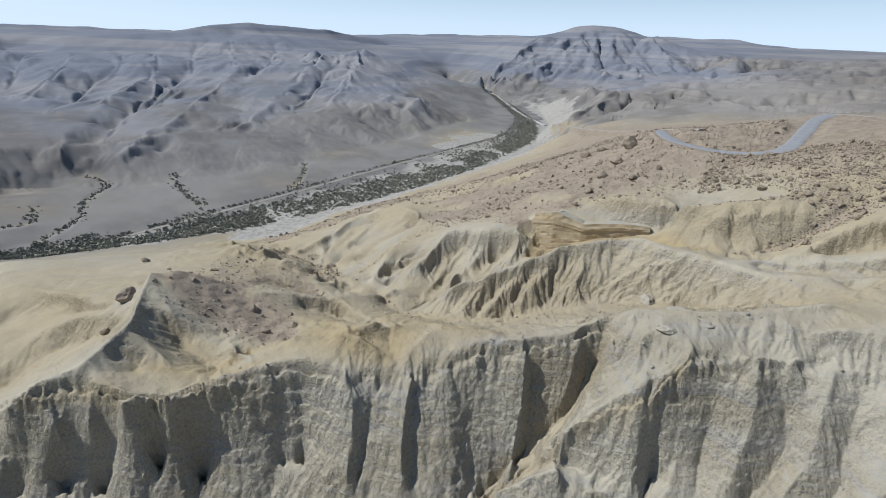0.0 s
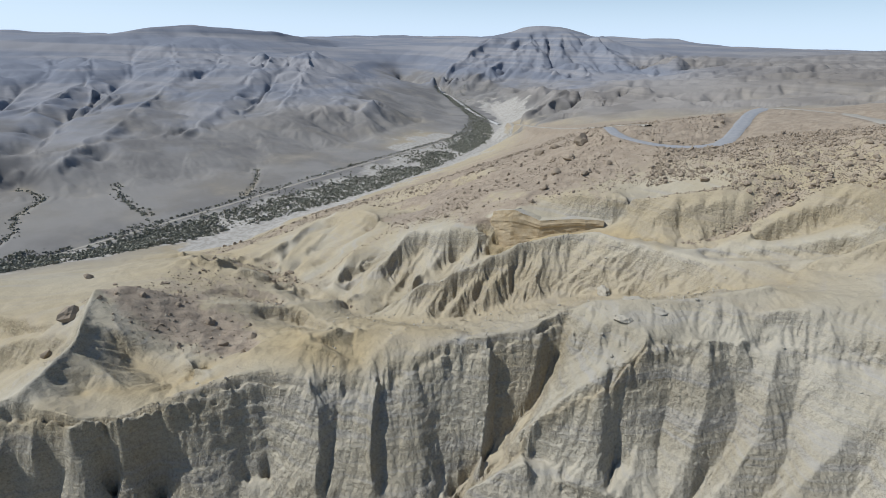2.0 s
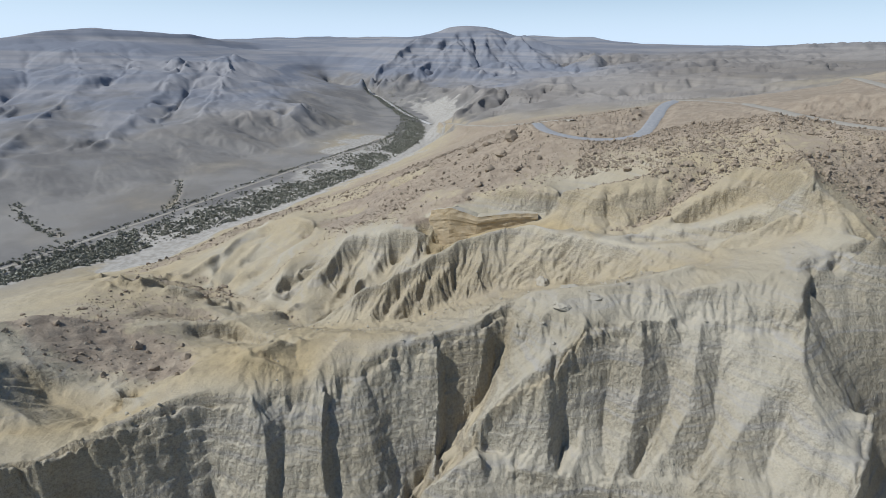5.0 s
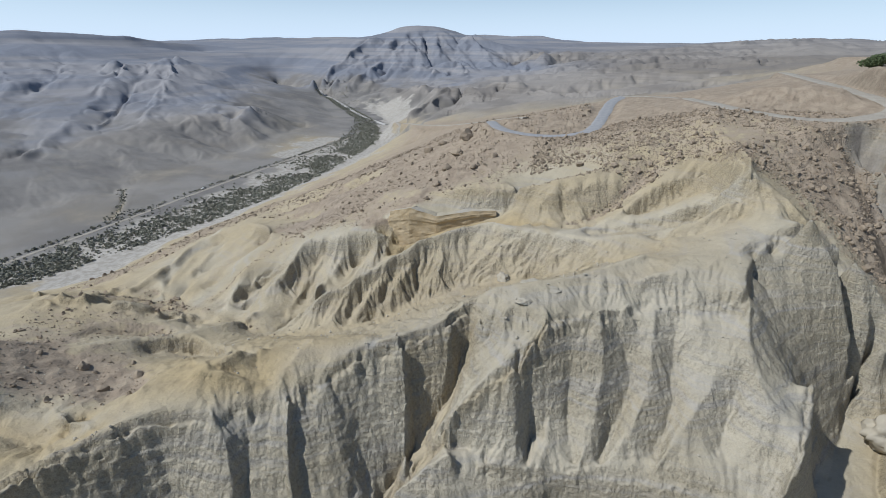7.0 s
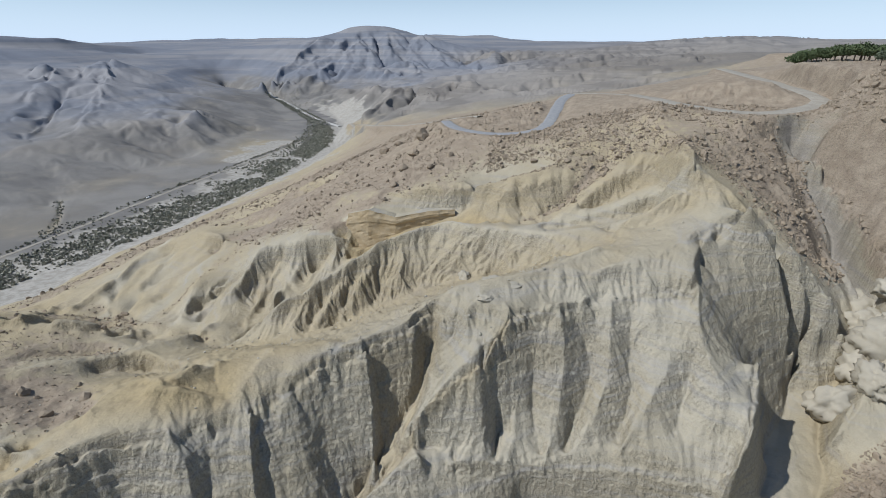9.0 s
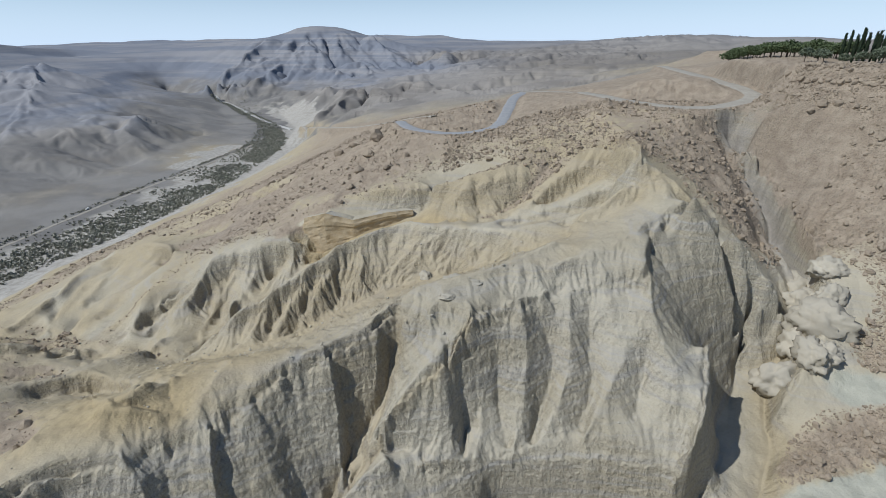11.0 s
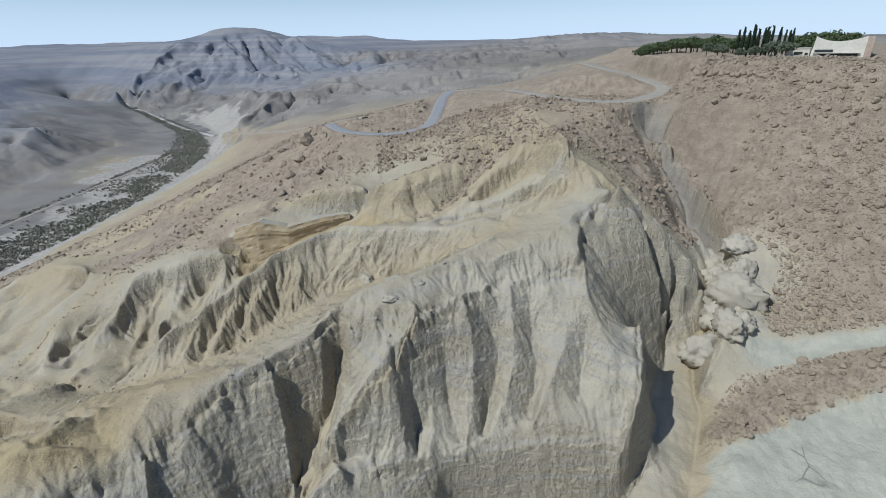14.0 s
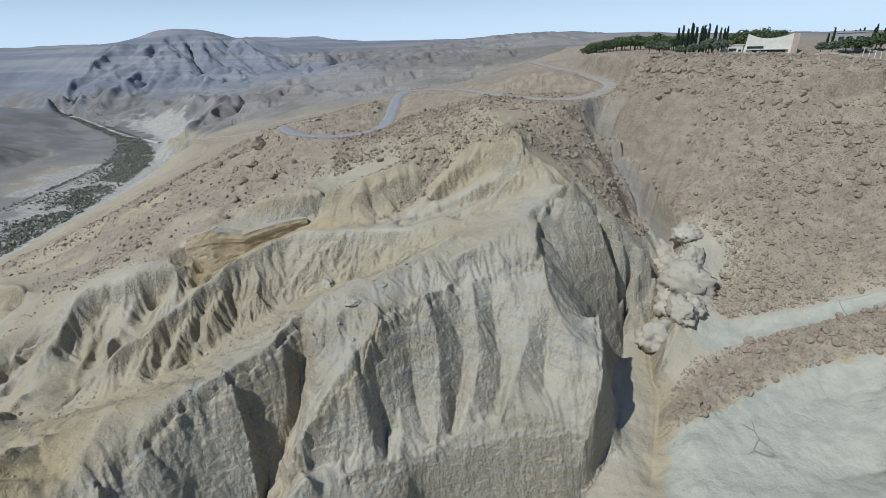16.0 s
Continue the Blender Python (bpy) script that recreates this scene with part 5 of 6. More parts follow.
def mesh_fast(name, verts, faces, mat, smooth=False):
    """A mesh from arrays whose faces all have the same number of corners."""
    verts, faces = np.asarray(verts, np.float32), np.asarray(faces, np.int32)
    me = bpy.data.meshes.new(name)
    me.vertices.add(len(verts))
    me.vertices.foreach_set("co", verts.ravel())
    me.loops.add(faces.size)
    me.loops.foreach_set("vertex_index", faces.ravel())
    me.polygons.add(len(faces))
    me.polygons.foreach_set("loop_start", np.arange(len(faces), dtype=np.int32) * faces.shape[1])
    me.update(calc_edges=True)
    me.polygons.foreach_set("use_smooth", np.full(len(faces), smooth))
    me.materials.append(mat)
    return me


def part(name, bm, mat, parent=None, label="", m=None):
    """A bmesh as one mesh object, under a thing or a part."""
    me = bpy.data.meshes.new(name)
    bm.to_mesh(me)
    bm.free()
    me.materials.append(mat)
    ob = new(name, me)
    if m is not None:
        ob.matrix_basis = m
    if parent is not None:
        ob.parent = parent
    return tagged(ob, label)


def box(x0, y0, z0, x1, y1, z1, bevel=0.0):
    bm = bmesh.new()
    bmesh.ops.create_cube(bm, size=1)
    for v in bm.verts:
        v.co = ((x0 + x1) / 2 + v.co.x * (x1 - x0), (y0 + y1) / 2 + v.co.y * (y1 - y0), (z0 + z1) / 2 + v.co.z * (z1 - z0))
    if bevel:
        bmesh.ops.bevel(bm, geom=bm.edges[:], offset=bevel, segments=1, affect="EDGES")
    return bm


def height_at(x, y):
    return float(land(np.array([x], float), np.array([y], float))[0][0])


# ---- materials of the things ----
def plain_material(name, dark, light, scale, rough=0.9, bump=0.3, distance=0.1, spread=0.15):
    m, nt, b = material(name, rough)
    p = coords(nt)
    n1, n2 = noise_node(nt, p, scale, 6, 0.6), noise_node(nt, p, scale * 6, 5, 0.65)
    col = mixed(nt, ramp(nt, n1, 0.3, 0.7), dark, light)
    col = mixed(nt, math_node(nt, "MULTIPLY", ramp(nt, n2, 0.45, 0.75), 0.4), col, tuple(c * 0.6 for c in dark))
    info = nt.nodes.new("ShaderNodeObjectInfo").outputs["Random"]
    col = mixed(nt, math_node(nt, "MULTIPLY", info, spread * 2), col, tuple(c * 0.7 for c in dark))
    nt.links.new(col, b.inputs["Base Color"])
    bumped(nt, b, math_node(nt, "ADD", n1, math_node(nt, "MULTIPLY", n2, 0.4)), bump, distance)
    return m


def leaf_material(name, dark, light):
    m, nt, b = material(name, 0.85)
    geo = nt.nodes.new("ShaderNodeNewGeometry").outputs["Random Per Island"]
    n = noise_node(nt, coords(nt), 0.8, 3)
    col = mixed(nt, geo, dark, light)
    col = mixed(nt, math_node(nt, "MULTIPLY", n, 0.4), col, tuple(c * 0.6 for c in dark))
    nt.links.new(col, b.inputs["Base Color"])
    return m


ASPHALT = plain_material("sunbleached_asphalt", (0.29, 0.295, 0.30), (0.35, 0.35, 0.345), 0.4, 0.85, 0.2, 0.03, 0.0)
DUST_ROAD = plain_material("dusty_road", (0.33, 0.30, 0.25), (0.40, 0.37, 0.31), 0.25, 0.95, 0.3, 0.05, 0.0)
PALE_ROAD = plain_material("pale_concrete_road", (0.44, 0.43, 0.40), (0.54, 0.525, 0.49), 0.25, 0.9, 0.2, 0.03, 0.0)
BOULDER = plain_material("brown_boulder", (0.30, 0.245, 0.18), (0.39, 0.325, 0.245), 0.5, 0.95, 0.8, 0.3)
PALE_ROCK = plain_material("pale_chalk_rock", (0.42, 0.38, 0.30), (0.51, 0.47, 0.385), 0.35, 0.95, 0.8, 0.35)
YELLOW_ROCK = plain_material("yellow_sandstone", (0.40, 0.31, 0.185), (0.47, 0.385, 0.26), 0.3, 0.95, 0.8, 0.4, 0.0)
BUSH_LEAF = leaf_material("dusty_tamarisk_leaf", (0.25, 0.25, 0.195), (0.43, 0.415, 0.335))
TREE_LEAF = leaf_material("acacia_leaf", (0.075, 0.105, 0.05), (0.15, 0.185, 0.09))
OLIVE_LEAF = leaf_material("olive_leaf", (0.12, 0.145, 0.095), (0.20, 0.23, 0.155))
CYPRESS_LEAF = leaf_material("cypress_leaf", (0.025, 0.04, 0.024), (0.06, 0.08, 0.045))
BARK = plain_material("grey_bark", (0.10, 0.08, 0.06), (0.17, 0.14, 0.11), 3.0, 0.95, 0.6, 0.05)
PLASTER = plain_material("cream_plaster", (0.60, 0.57, 0.48), (0.68, 0.65, 0.56), 0.3, 0.9, 0.15, 0.02, 0.0)
PINK_STONE = plain_material("pinkish_stone_cladding", (0.42, 0.33, 0.26), (0.52, 0.42, 0.34), 0.6, 0.9, 0.3, 0.05, 0.0)
GREY_WALL = plain_material("grey_concrete", (0.30, 0.30, 0.29), (0.40, 0.39, 0.37), 0.4, 0.9, 0.2, 0.03, 0.0)
DARK_GLASS = plain_material("dark_window_band", (0.03, 0.035, 0.035), (0.06, 0.065, 0.06), 0.5, 0.25, 0.0, 0.01, 0.0)
WHITE_PAINT = plain_material("white_paint", (0.72, 0.72, 0.70), (0.8, 0.8, 0.78), 1.0, 0.5, 0.05, 0.01, 0.0)


# ---- roads ----
def road_strip(name, way, width, mat, label, lift=0.06):
    tang = np.gradient(way[:, :2], axis=0)
    tang /= np.linalg.norm(tang, axis=1, keepdims=True) + 1e-9
    side = np.stack([tang[:, 1], -tang[:, 0]], 1)
    across = np.linspace(-0.5, 0.5, 7) * width
    wob = 0.25 * lumps(way[:, 0], way[:, 1], 6, 77)
    rows = []
    for k, a in enumerate(across):
        edge = abs(a) > width * 0.49
        off = a + (np.sign(a) * wob if edge else 0)
        p = way[:, :2] + side * (off[:, None] if edge else off)
        rows.append(np.concatenate([p, (way[:, 2] + (-0.25 if edge else lift))[:, None]], 1))
    v = np.stack(rows, 1).reshape(-1, 3)
    n, k = len(way), len(across)
    i, j = np.meshgrid(np.arange(n - 1), np.arange(k - 1), indexing="ij")
    a = (i * k + j).ravel()
    faces = np.stack([a, a + 1, a + k + 1, a + k], 1)
    return tagged(new(name, mesh_fast(name, v, faces, mat, True)), label, "road", kind="structure")


road_strip("road_1", ROAD_BEND, 6.5, ASPHALT, "grey asphalt road bending round a rocky knoll")
road_strip("road_2", ROAD_UP, 5.0, DUST_ROAD, "dusty road along the far side of the hill")
road_strip("road_3", ROAD_LOT, 8.0, DUST_ROAD, "wide dusty gravel road under the plateau", 0.15)
road_strip("road_4", ROAD_DOWN, 6.0, DUST_ROAD, "pale road descending to the dry riverbed", 0.5)
road_strip("road_5", TRACK, 3.5, DUST_ROAD, "straight dirt track along the riverbed")
road_strip("road_6", ROAD_FORD, 8.0, PALE_ROAD, "pale road crossing the valley floor", 0.8)


# ---- stones ----
def rock_shape(seed, subdivisions=2, flat=0.7, bumpy=0.28, angular=True):
    """A weathered stone about 1 m across, sunk a little below its base."""
    bm = bmesh.new()
    bmesh.ops.create_icosphere(bm, subdivisions=subdivisions, radius=0.5)
    rng = random.Random(seed)
    off = Vector((rng.uniform(-50, 50), rng.uniform(-50, 50), rng.uniform(-50, 50)))
    cuts = [Vector((rng.gauss(0, 1), rng.gauss(0, 1), rng.gauss(0, 1))).normalized() for _ in range(7 if angular else 0)]
    sx, sy = rng.uniform(0.85, 1.3), rng.uniform(0.7, 1.0)
    for v in bm.verts:
        d = v.co.normalized()
        s = 1 + bumpy * noise.noise(d * 1.7 + off) + bumpy * 0.5 * noise.noise(d * 4 + off) + (0 if angular else bumpy * (0.7 * noise.noise(d * 8 + off) + 0.35 * noise.noise(d * 17 - off) - 0.5 * abs(noise.noise(d * 3 - off))))
        for c in cuts:
            k = d.dot(c)
            if k > 0.72:
                s *= 0.72 / k
        v.co = Vector((d.x * sx, d.y * sy, d.z * flat)) * 0.5 * s
        v.co.z += 0.26 * flat
    return bm


def rock_arrays(seed, subdivisions=1):
    bm = rock_shape(seed, max(1, subdivisions + 1), 0.95, 0.45)
    v = np.array([w.co[:] for w in bm.verts])
    bm.verts.ensure_lookup_table()
    f = np.array([[w.index for w in p.verts] for p in bm.faces])
    bm.free()
    return v, f


ROCK_MESHES = {}


def rock_mesh(kind, mat):
    key = (kind, mat.name)
    if key not in ROCK_MESHES:
        me = bpy.data.meshes.new("boulder")
        bm = rock_shape(kind, 4 if mat is PALE_ROCK else 2, 1.0 if mat is PALE_ROCK else 0.75, 0.3 if mat is PALE_ROCK else 0.28, mat is not PALE_ROCK)
        bm.to_mesh(me)
        bm.free()
        me.polygons.foreach_set("use_smooth", np.full(len(me.polygons), mat is PALE_ROCK))
        me.materials.append(mat)
        ROCK_MESHES[key] = me
    return ROCK_MESHES[key]


def boulder(x, y, size, turn, kind, mat, label, group, tall=1.0, name="boulder"):
    ob = new(name, rock_mesh(kind, mat))
    ob.matrix_basis = pose(x, y, height_at(x, y) - (0.22 if mat is PALE_ROCK else 0.08) * size, 0, 0, turn) @ Matrix.Diagonal((size, size, size * tall, 1))
    return tagged(ob, label, "rock", group)


HILL_BOULDERS = [(-174.8, 120.8, 3.9), (-150.5, 112.0, 1.7), (-115.0, 72.6, 4.8), (-110.7, 62.5, 2.7), (-93.2, 92.9, 3.5), (-80.6, 83.1, 3.5), (-76.1, 88.9, 2.9), (-111.3, 90.0, 2.0), (-104.6, 94.3, 1.7), (-108.0, 142.8, 2.1), (0.2, 268.3, 9.9), (-21.9, 287.5, 8.2), (-8.8, 225.4, 5.4), (4.1, 216.5, 4.3), (-12.3, 204.6, 4.1), (13.8, 228.4, 5.0), (23.0, 211.9, 3.3), (-25.0, 217.6, 2.9), (-4.2, 246.2, 7.0), (-13.2, 284.7, 6.2), (47.9, 199.4, 3.6), (167.6, 139.0, 3.0), (167.1, 142.7, 2.1), (163.2, 160.7, 4.9), (159.4, 161.0, 3.4)]
SLOPE_BOULDERS = [(167.9, 180.9, 2.4), (167.4, 177.2, 3.6), (167.1, 173.8, 3.3), (168.0, 171.9, 3.1), (167.8, 168.7, 2.8), (168.9, 167.1, 2.5), (170.2, 165.5, 2.3), (171.4, 163.8, 3.5), (172.9, 162.7, 3.3), (173.2, 160.3, 3.0), (174.9, 159.4, 2.8), (175.2, 157.0, 2.5), (176.0, 155.1, 2.3), (185.7, 141.1, 3.0), (188.9, 133.7, 3.5), (192.0, 124.1, 3.9), (191.1, 104.9, 3.5), (180.6, 108.5, 2.7), (180.1, 89.7, 3.5), (164.7, 100.3, 2.5), (138.9, 89.8, 3.1), (133.7, 89.0, 2.2), (144.1, 82.4, 2.3), (124.0, 83.4, 2.2), (126.2, 90.0, 1.8), (176.3, 138.9, 1.9), (191.9, 110.1, 4.3), (154.3, 109.1, 2.1), (127.6, 71.8, 2.5), (130.2, 66.0, 2.5), (134.8, 61.9, 3.2), (119.5, 70.2, 1.7), (107.4, 69.8, 1.6), (132.7, 69.5, 2.9), (135.7, 65.6, 2.2), (140.0, 59.9, 2.5), (99.0, 69.2, 1.4), (93.7, 67.7, 1.4), (121.5, 75.4, 1.6), (86.4, 64.2, 1.5), (197.2, 114.6, 3.4), (166.3, 157.8, 3.4), (149.2, 107.4, 2.0)]
PALE_BOULDERS = [(103.2, 90.8, 11.2, 0.95), (114.5, 99.3, 11.2, 1.0), (110.1, 90.5, 9.4, 0.9), (113.5, 89.5, 8.5, 0.8), (118.9, 97.6, 12.6, 1.0), (126.6, 110.7, 10.4, 0.8), (124.7, 102.4, 9.9, 1.0), (132.3, 120.1, 12.9, 0.6), (132.1, 112.2, 11.2, 0.7), (13.3, 138.9, 4.7, 0.8), (19.6, 105.5, 7.9, 0.2), (14.5, 98.3, 3.6, 0.4)]
for k, (bx, by, size) in enumerate(HILL_BOULDERS):
    boulder(bx, by, size, 47 * k, k % 6, BOULDER, "large dark brown boulder on the stony hillside", "hillside boulders")
for k, (bx, by, size) in enumerate(SLOPE_BOULDERS):
    boulder(bx, by, size, 61 * k, (k + 2) % 6, BOULDER, "brown boulder lying on the scree slope", "scree slope boulders")
for k, (bx, by, size, tall) in enumerate(PALE_BOULDERS):
    boulder(bx, by, size, 33 * k, 20 + k % 5, PALE_ROCK, "pale rounded chalk rock beside the narrow gully" if k < 9 else "pale flat rock on the ridge top", "pale rocks", tall)



def outcrop(points, tops, bases, depth):
    """A yellow sandstone scarp: sheer face with a rounded, undercut brow, running back into the hill."""
    corners = np.array(points, float)
    corner = np.concatenate([[0], np.cumsum(np.linalg.norm(np.diff(corners, axis=0), axis=1))])
    s = np.linspace(0, corner[-1], int(corner[-1] / 0.6))
    p = np.stack([np.interp(s, corner, corners[:, 0]), np.interp(s, corner, corners[:, 1])], 1)
    top, low = np.interp(s / s[-1], corner / corner[-1], tops), np.interp(s / s[-1], corner / corner[-1], bases)
    tang = np.gradient(p, axis=0)
    tang /= np.linalg.norm(tang, axis=1, keepdims=True)
    out = np.stack([tang[:, 1], -tang[:, 0]], 1)
    rows = []
    n = 22
    for k in range(n):
        f = k / (n - 1)
        z = low - 3 + (top - low + 3) * f
        joint = 0.5 * np.abs(lumps(s * 1.0, np.full_like(s, 3.0), 5.5, 91)) + 0.15 * lumps(s, z, 1.6, 92) + 0.2 * lumps(s * 0.3, z, 0.9, 93)
        bulge = 0.25 * math.sin(f * 2.6) - 3.0 * max(0, f - 0.9) + (0.3 if 0.76 < f < 0.9 else 0) + 1.2 * (1 - f) ** 2
        rows.append(np.concatenate([p + out * (bulge - joint)[:, None], z[:, None]], 1))
    for back, drop in ((1.2, -0.3), (3.0, -0.45), (6.0, -0.9), (depth, -4.0)):
        rough = 0.3 * lumps(p[:, 0] + back * 3, p[:, 1], 2.5, 94)
        rows.append(np.concatenate([p - out * (back + 0.8), (top - drop * -1 + rough)[:, None]], 1))
    v = np.stack(rows, 1)
    m, w = v.shape[:2]
    i, j = np.meshgrid(np.arange(m - 1), np.arange(w - 1), indexing="ij")
    a = (i * w + j).ravel()
    me = mesh_fast("rock_outcrop", v.reshape(-1, 3), np.stack([a, a + w, a + w + 1, a + 1], 1), YELLOW_ROCK, False)
    me.materials.append(GROUND)
    me.polygons.foreach_set("material_index", (j.ravel() >= n - 1).astype(np.int32))
    return tagged(new("rock_outcrop", me), "sheer yellow sandstone scarp capping a badland ridge", "rock outcrop")


outcrop([(-32.1, 187.3), (-30.2, 183.5), (-21.4, 178.7), (-10.9, 176.7), (3.5, 178.0), (12.9, 179.5)], [61.3, 68.0, 71.1, 68.5, 70.4, 70.4], [54.5, 54.2, 55.2, 60.5, 64.3, 66.1], 10.0)


def scatter(count, az0, az1, r0, r1, seed):
    rng = np.random.default_rng(seed)
    a = np.radians(rng.uniform(az0, az1, count))
    r = np.sqrt(rng.uniform(r0 * r0, r1 * r1, count))
    return r * np.sin(a), r * np.cos(a), rng


def joined_rocks(name, x, y, size, rng, mat, label, category, subdivisions=1):
    shapes = [rock_arrays(200 + k, subdivisions) for k in range(9)]
    z, _ = land(x, y)
    vs, fs, at = [], [], 0
    for k in range(len(x)):
        v, f = shapes[rng.integers(len(shapes))]
        t = rng.uniform(0, 6.283)
        c, s = math.cos(t), math.sin(t)
        w = np.stack([v[:, 0] * c - v[:, 1] * s, v[:, 0] * s + v[:, 1] * c, v[:, 2]], 1) * size[k]
        vs.append(w + (x[k], y[k], z[k] - 0.1 * size[k]))
        fs.append(f + at)
        at += len(v)
    return tagged(new(name, mesh_fast(name, np.concatenate(vs), np.concatenate(fs), mat)), label, category, kind="stuff")


def scree_fields():
    # name, count, plan (azimuths, distances), seed, least cover, share kept, smallest and steepness of the size curve
    for name, count, box_, seed, low, share, least, label in (
        ("slope_scree", 150000, (8, 76, 135, 255), 5, 0.3, 0.45, 0.26, "loose brown stones covering the steep scree slope"),
        ("bank_rubble", 42000, (27, 76, 100, 168), 9, 0.35, 0.6, 0.32, "heaped brown rubble along the bank of the wash"),
        ("hill_scree", 60000, (-45, 14, 190, 370), 6, 0.35, 0.3, 0.35, "loose brown stones scattered over the hillside"),
        ("basin_scree", 26000, (-74, -25, 85, 260), 7, 0.3, 0.3, 0.22, "loose brown stones over the low hills"),
        ("ledge_scree", 5000, (-50, 34, 85, 150), 8, -1.0, 0.24, 0.22, "small pale stones scattered on the ridge tops"),
    ):
        x, y, rng = scatter(count, *box_, seed)
        b = base_at(x, y)
        near_road = np.zeros(len(x), bool)
        for way, half in ROADS:
            for wx, wy, wz in way[::2]:
                near_road |= (x - wx) ** 2 + (y - wy) ** 2 < (half + 1) ** 2
        clump = lumps(x, y, 26, 41) * 0.5 + lumps(x, y, 9, 42) * 0.5
        keep = (np.hypot(b[:, 7], b[:, 8]) < 1.1) & (b[:, 1] > low) & (b[:, 5] < 0.5) & (b[:, 6] < 0.5) & (rng.uniform(0, 1, len(x)) < share + 0.6 * clump) & ~near_road
        if low < 0:
            keep &= np.hypot(b[:, 7], b[:, 8]) < 0.8
        x, y = x[keep], y[keep]
        size = np.minimum(0.34 * rng.pareto(2.7, len(x)) + least, 2.4)
        big = size > 1.15
        mat = BOULDER if low > 0 else PALE_ROCK
        joined_rocks(name, x[~big], y[~big], size[~big], rng, mat, label, "stones", 0)
        if low > 0:
            joined_rocks("large_" + name, x[big], y[big], size[big], rng, mat, label.replace("stones", "rocks"), "stones", 1)


scree_fields()


# ---- plants ----
def leaf_cloud(rng, count, rx, ry, rz, leaf, hollow=0.55):
    """Small tilted leaf clumps in an uneven dome, as arrays of quads."""
    d = rng.normal(size=(count, 3))
    d /= np.linalg.norm(d, axis=1, keepdims=True)
    rad = hollow + (1 - hollow) * rng.uniform(0, 1, count) ** 0.5
    lobes = 1 + 0.25 * np.sin(d[:, 0] * 5 + rng.uniform(0, 6)) * np.cos(d[:, 1] * 4 + rng.uniform(0, 6)) + 0.15 * np.sin(d[:, 2] * 7 + rng.uniform(0, 6))
    c = d * (rad * lobes)[:, None] * (rx, ry, rz)
    u = rng.normal(size=(count, 3))
    u /= np.linalg.norm(u, axis=1, keepdims=True)
    w = np.cross(u, rng.normal(size=(count, 3)))
    w /= np.linalg.norm(w, axis=1, keepdims=True) + 1e-9
    s = leaf * rng.uniform(0.5, 1.3, count)[:, None]
    u, w = u * s, w * s * 0.7
    v = np.stack([c - u - w, c + u - w * 0.6, c + u * 0.8 + w, c - u * 0.7 + w], 1).reshape(-1, 3)
    return v, np.arange(count * 4).reshape(-1, 4)


def thicket(name, x, y, size, rng, mat, label, leaves=26):
    shapes = []
    for k in range(10):
        v, f = leaf_cloud(rng, leaves, 0.5, 0.5, 0.36, 0.28, 0.35)
        v[:, 2] += 0.26
        shapes.append((v, f))
    z, _ = land(x, y)
    vs, fs, at = [], [], 0
    for k in range(len(x)):
        v, f = shapes[rng.integers(len(shapes))]
        t = rng.uniform(0, 6.283)
        c, s = math.cos(t), math.sin(t)
        vs.append(np.stack([v[:, 0] * c - v[:, 1] * s, v[:, 0] * s + v[:, 1] * c, v[:, 2]], 1) * size[k] + (x[k], y[k], z[k]))
        fs.append(f + at)
        at += len(v)
    return tagged(new(name, mesh_fast(name, np.concatenate(vs), np.concatenate(fs), mat)), label, "bushes", kind="stuff")


def wadi_bushes():
    rng = np.random.default_rng(12)
    wadi, bank = along(WADI_MID, 4.0), along(WADI_EDGE, 4.0)
    far = along(WADI_FAR, 4.0)
    xs, ys, ss = [], [], []
    n = 26000
    k = rng.uniform(0, 1, n) ** 1.5
    k = k[k < 0.97]
    n = len(k)
    for line_a, line_b, lo, hi, dense in ((bank, wadi, 0.04, 1.0, 0.72), (wadi, far, -0.1, 0.95, 0.3)):
        ia = (k * (len(line_a) - 1)).astype(int)
        ib = (k * (len(line_b) - 1)).astype(int)
        f = (lo + (hi - lo) * rng.uniform(0, 1, n))[:, None]
        p = line_a[ia] * (1 - f) + line_b[ib] * f + rng.normal(0, 2.0, (n, 2))
        gap = lumps(p[:, 0], p[:, 1], 30, 51) * 0.6 + lumps(p[:, 0], p[:, 1], 11, 52) * 0.5
        keep = rng.uniform(0, 1, n) < dense * (soft(gap, -0.8, 0.1) if dense > 0.6 else soft(gap, -0.3, 0.6))
        xs.append(p[keep, 0]), ys.append(p[keep, 1])
        ss.append((0.9 + 2.0 * rng.uniform(0, 1, keep.sum()) ** 2.5) * (1.0 if dense > 0.6 else 0.8))
    thicket("riverbed_bushes", np.concatenate(xs), np.concatenate(ys), np.concatenate(ss), rng, BUSH_LEAF, "dusty grey-green tamarisk bushes along the dry riverbed", 15)
    # low shrubs in the side gullies of the plain and along the track
    xs, ys = [], []
    for way, count, wide in ((TRIBUTARY_WEST, 150, 2.2), (TRIBUTARY_MIDDLE, 110, 2.4), (TRIBUTARY_EAST, 70, 2.2), (TRIBUTARY_SMALL, 40, 2.0), ([(q[0] - 5, q[1] + 2) for q in TRACK], 420, 0.9)):
        p = along(way, 1.0)
        q = p[rng.integers(0, len(p), count)] + rng.normal(0, wide, (count, 2))
        xs.append(q[:, 0]), ys.append(q[:, 1])
    x, y = np.concatenate(xs), np.concatenate(ys)
    thicket("plain_shrubs", x, y, 1.0 + 1.6 * rng.uniform(0, 1, len(x)) ** 2, rng, BUSH_LEAF, "low dusty shrubs along dry gullies and a track", 14)


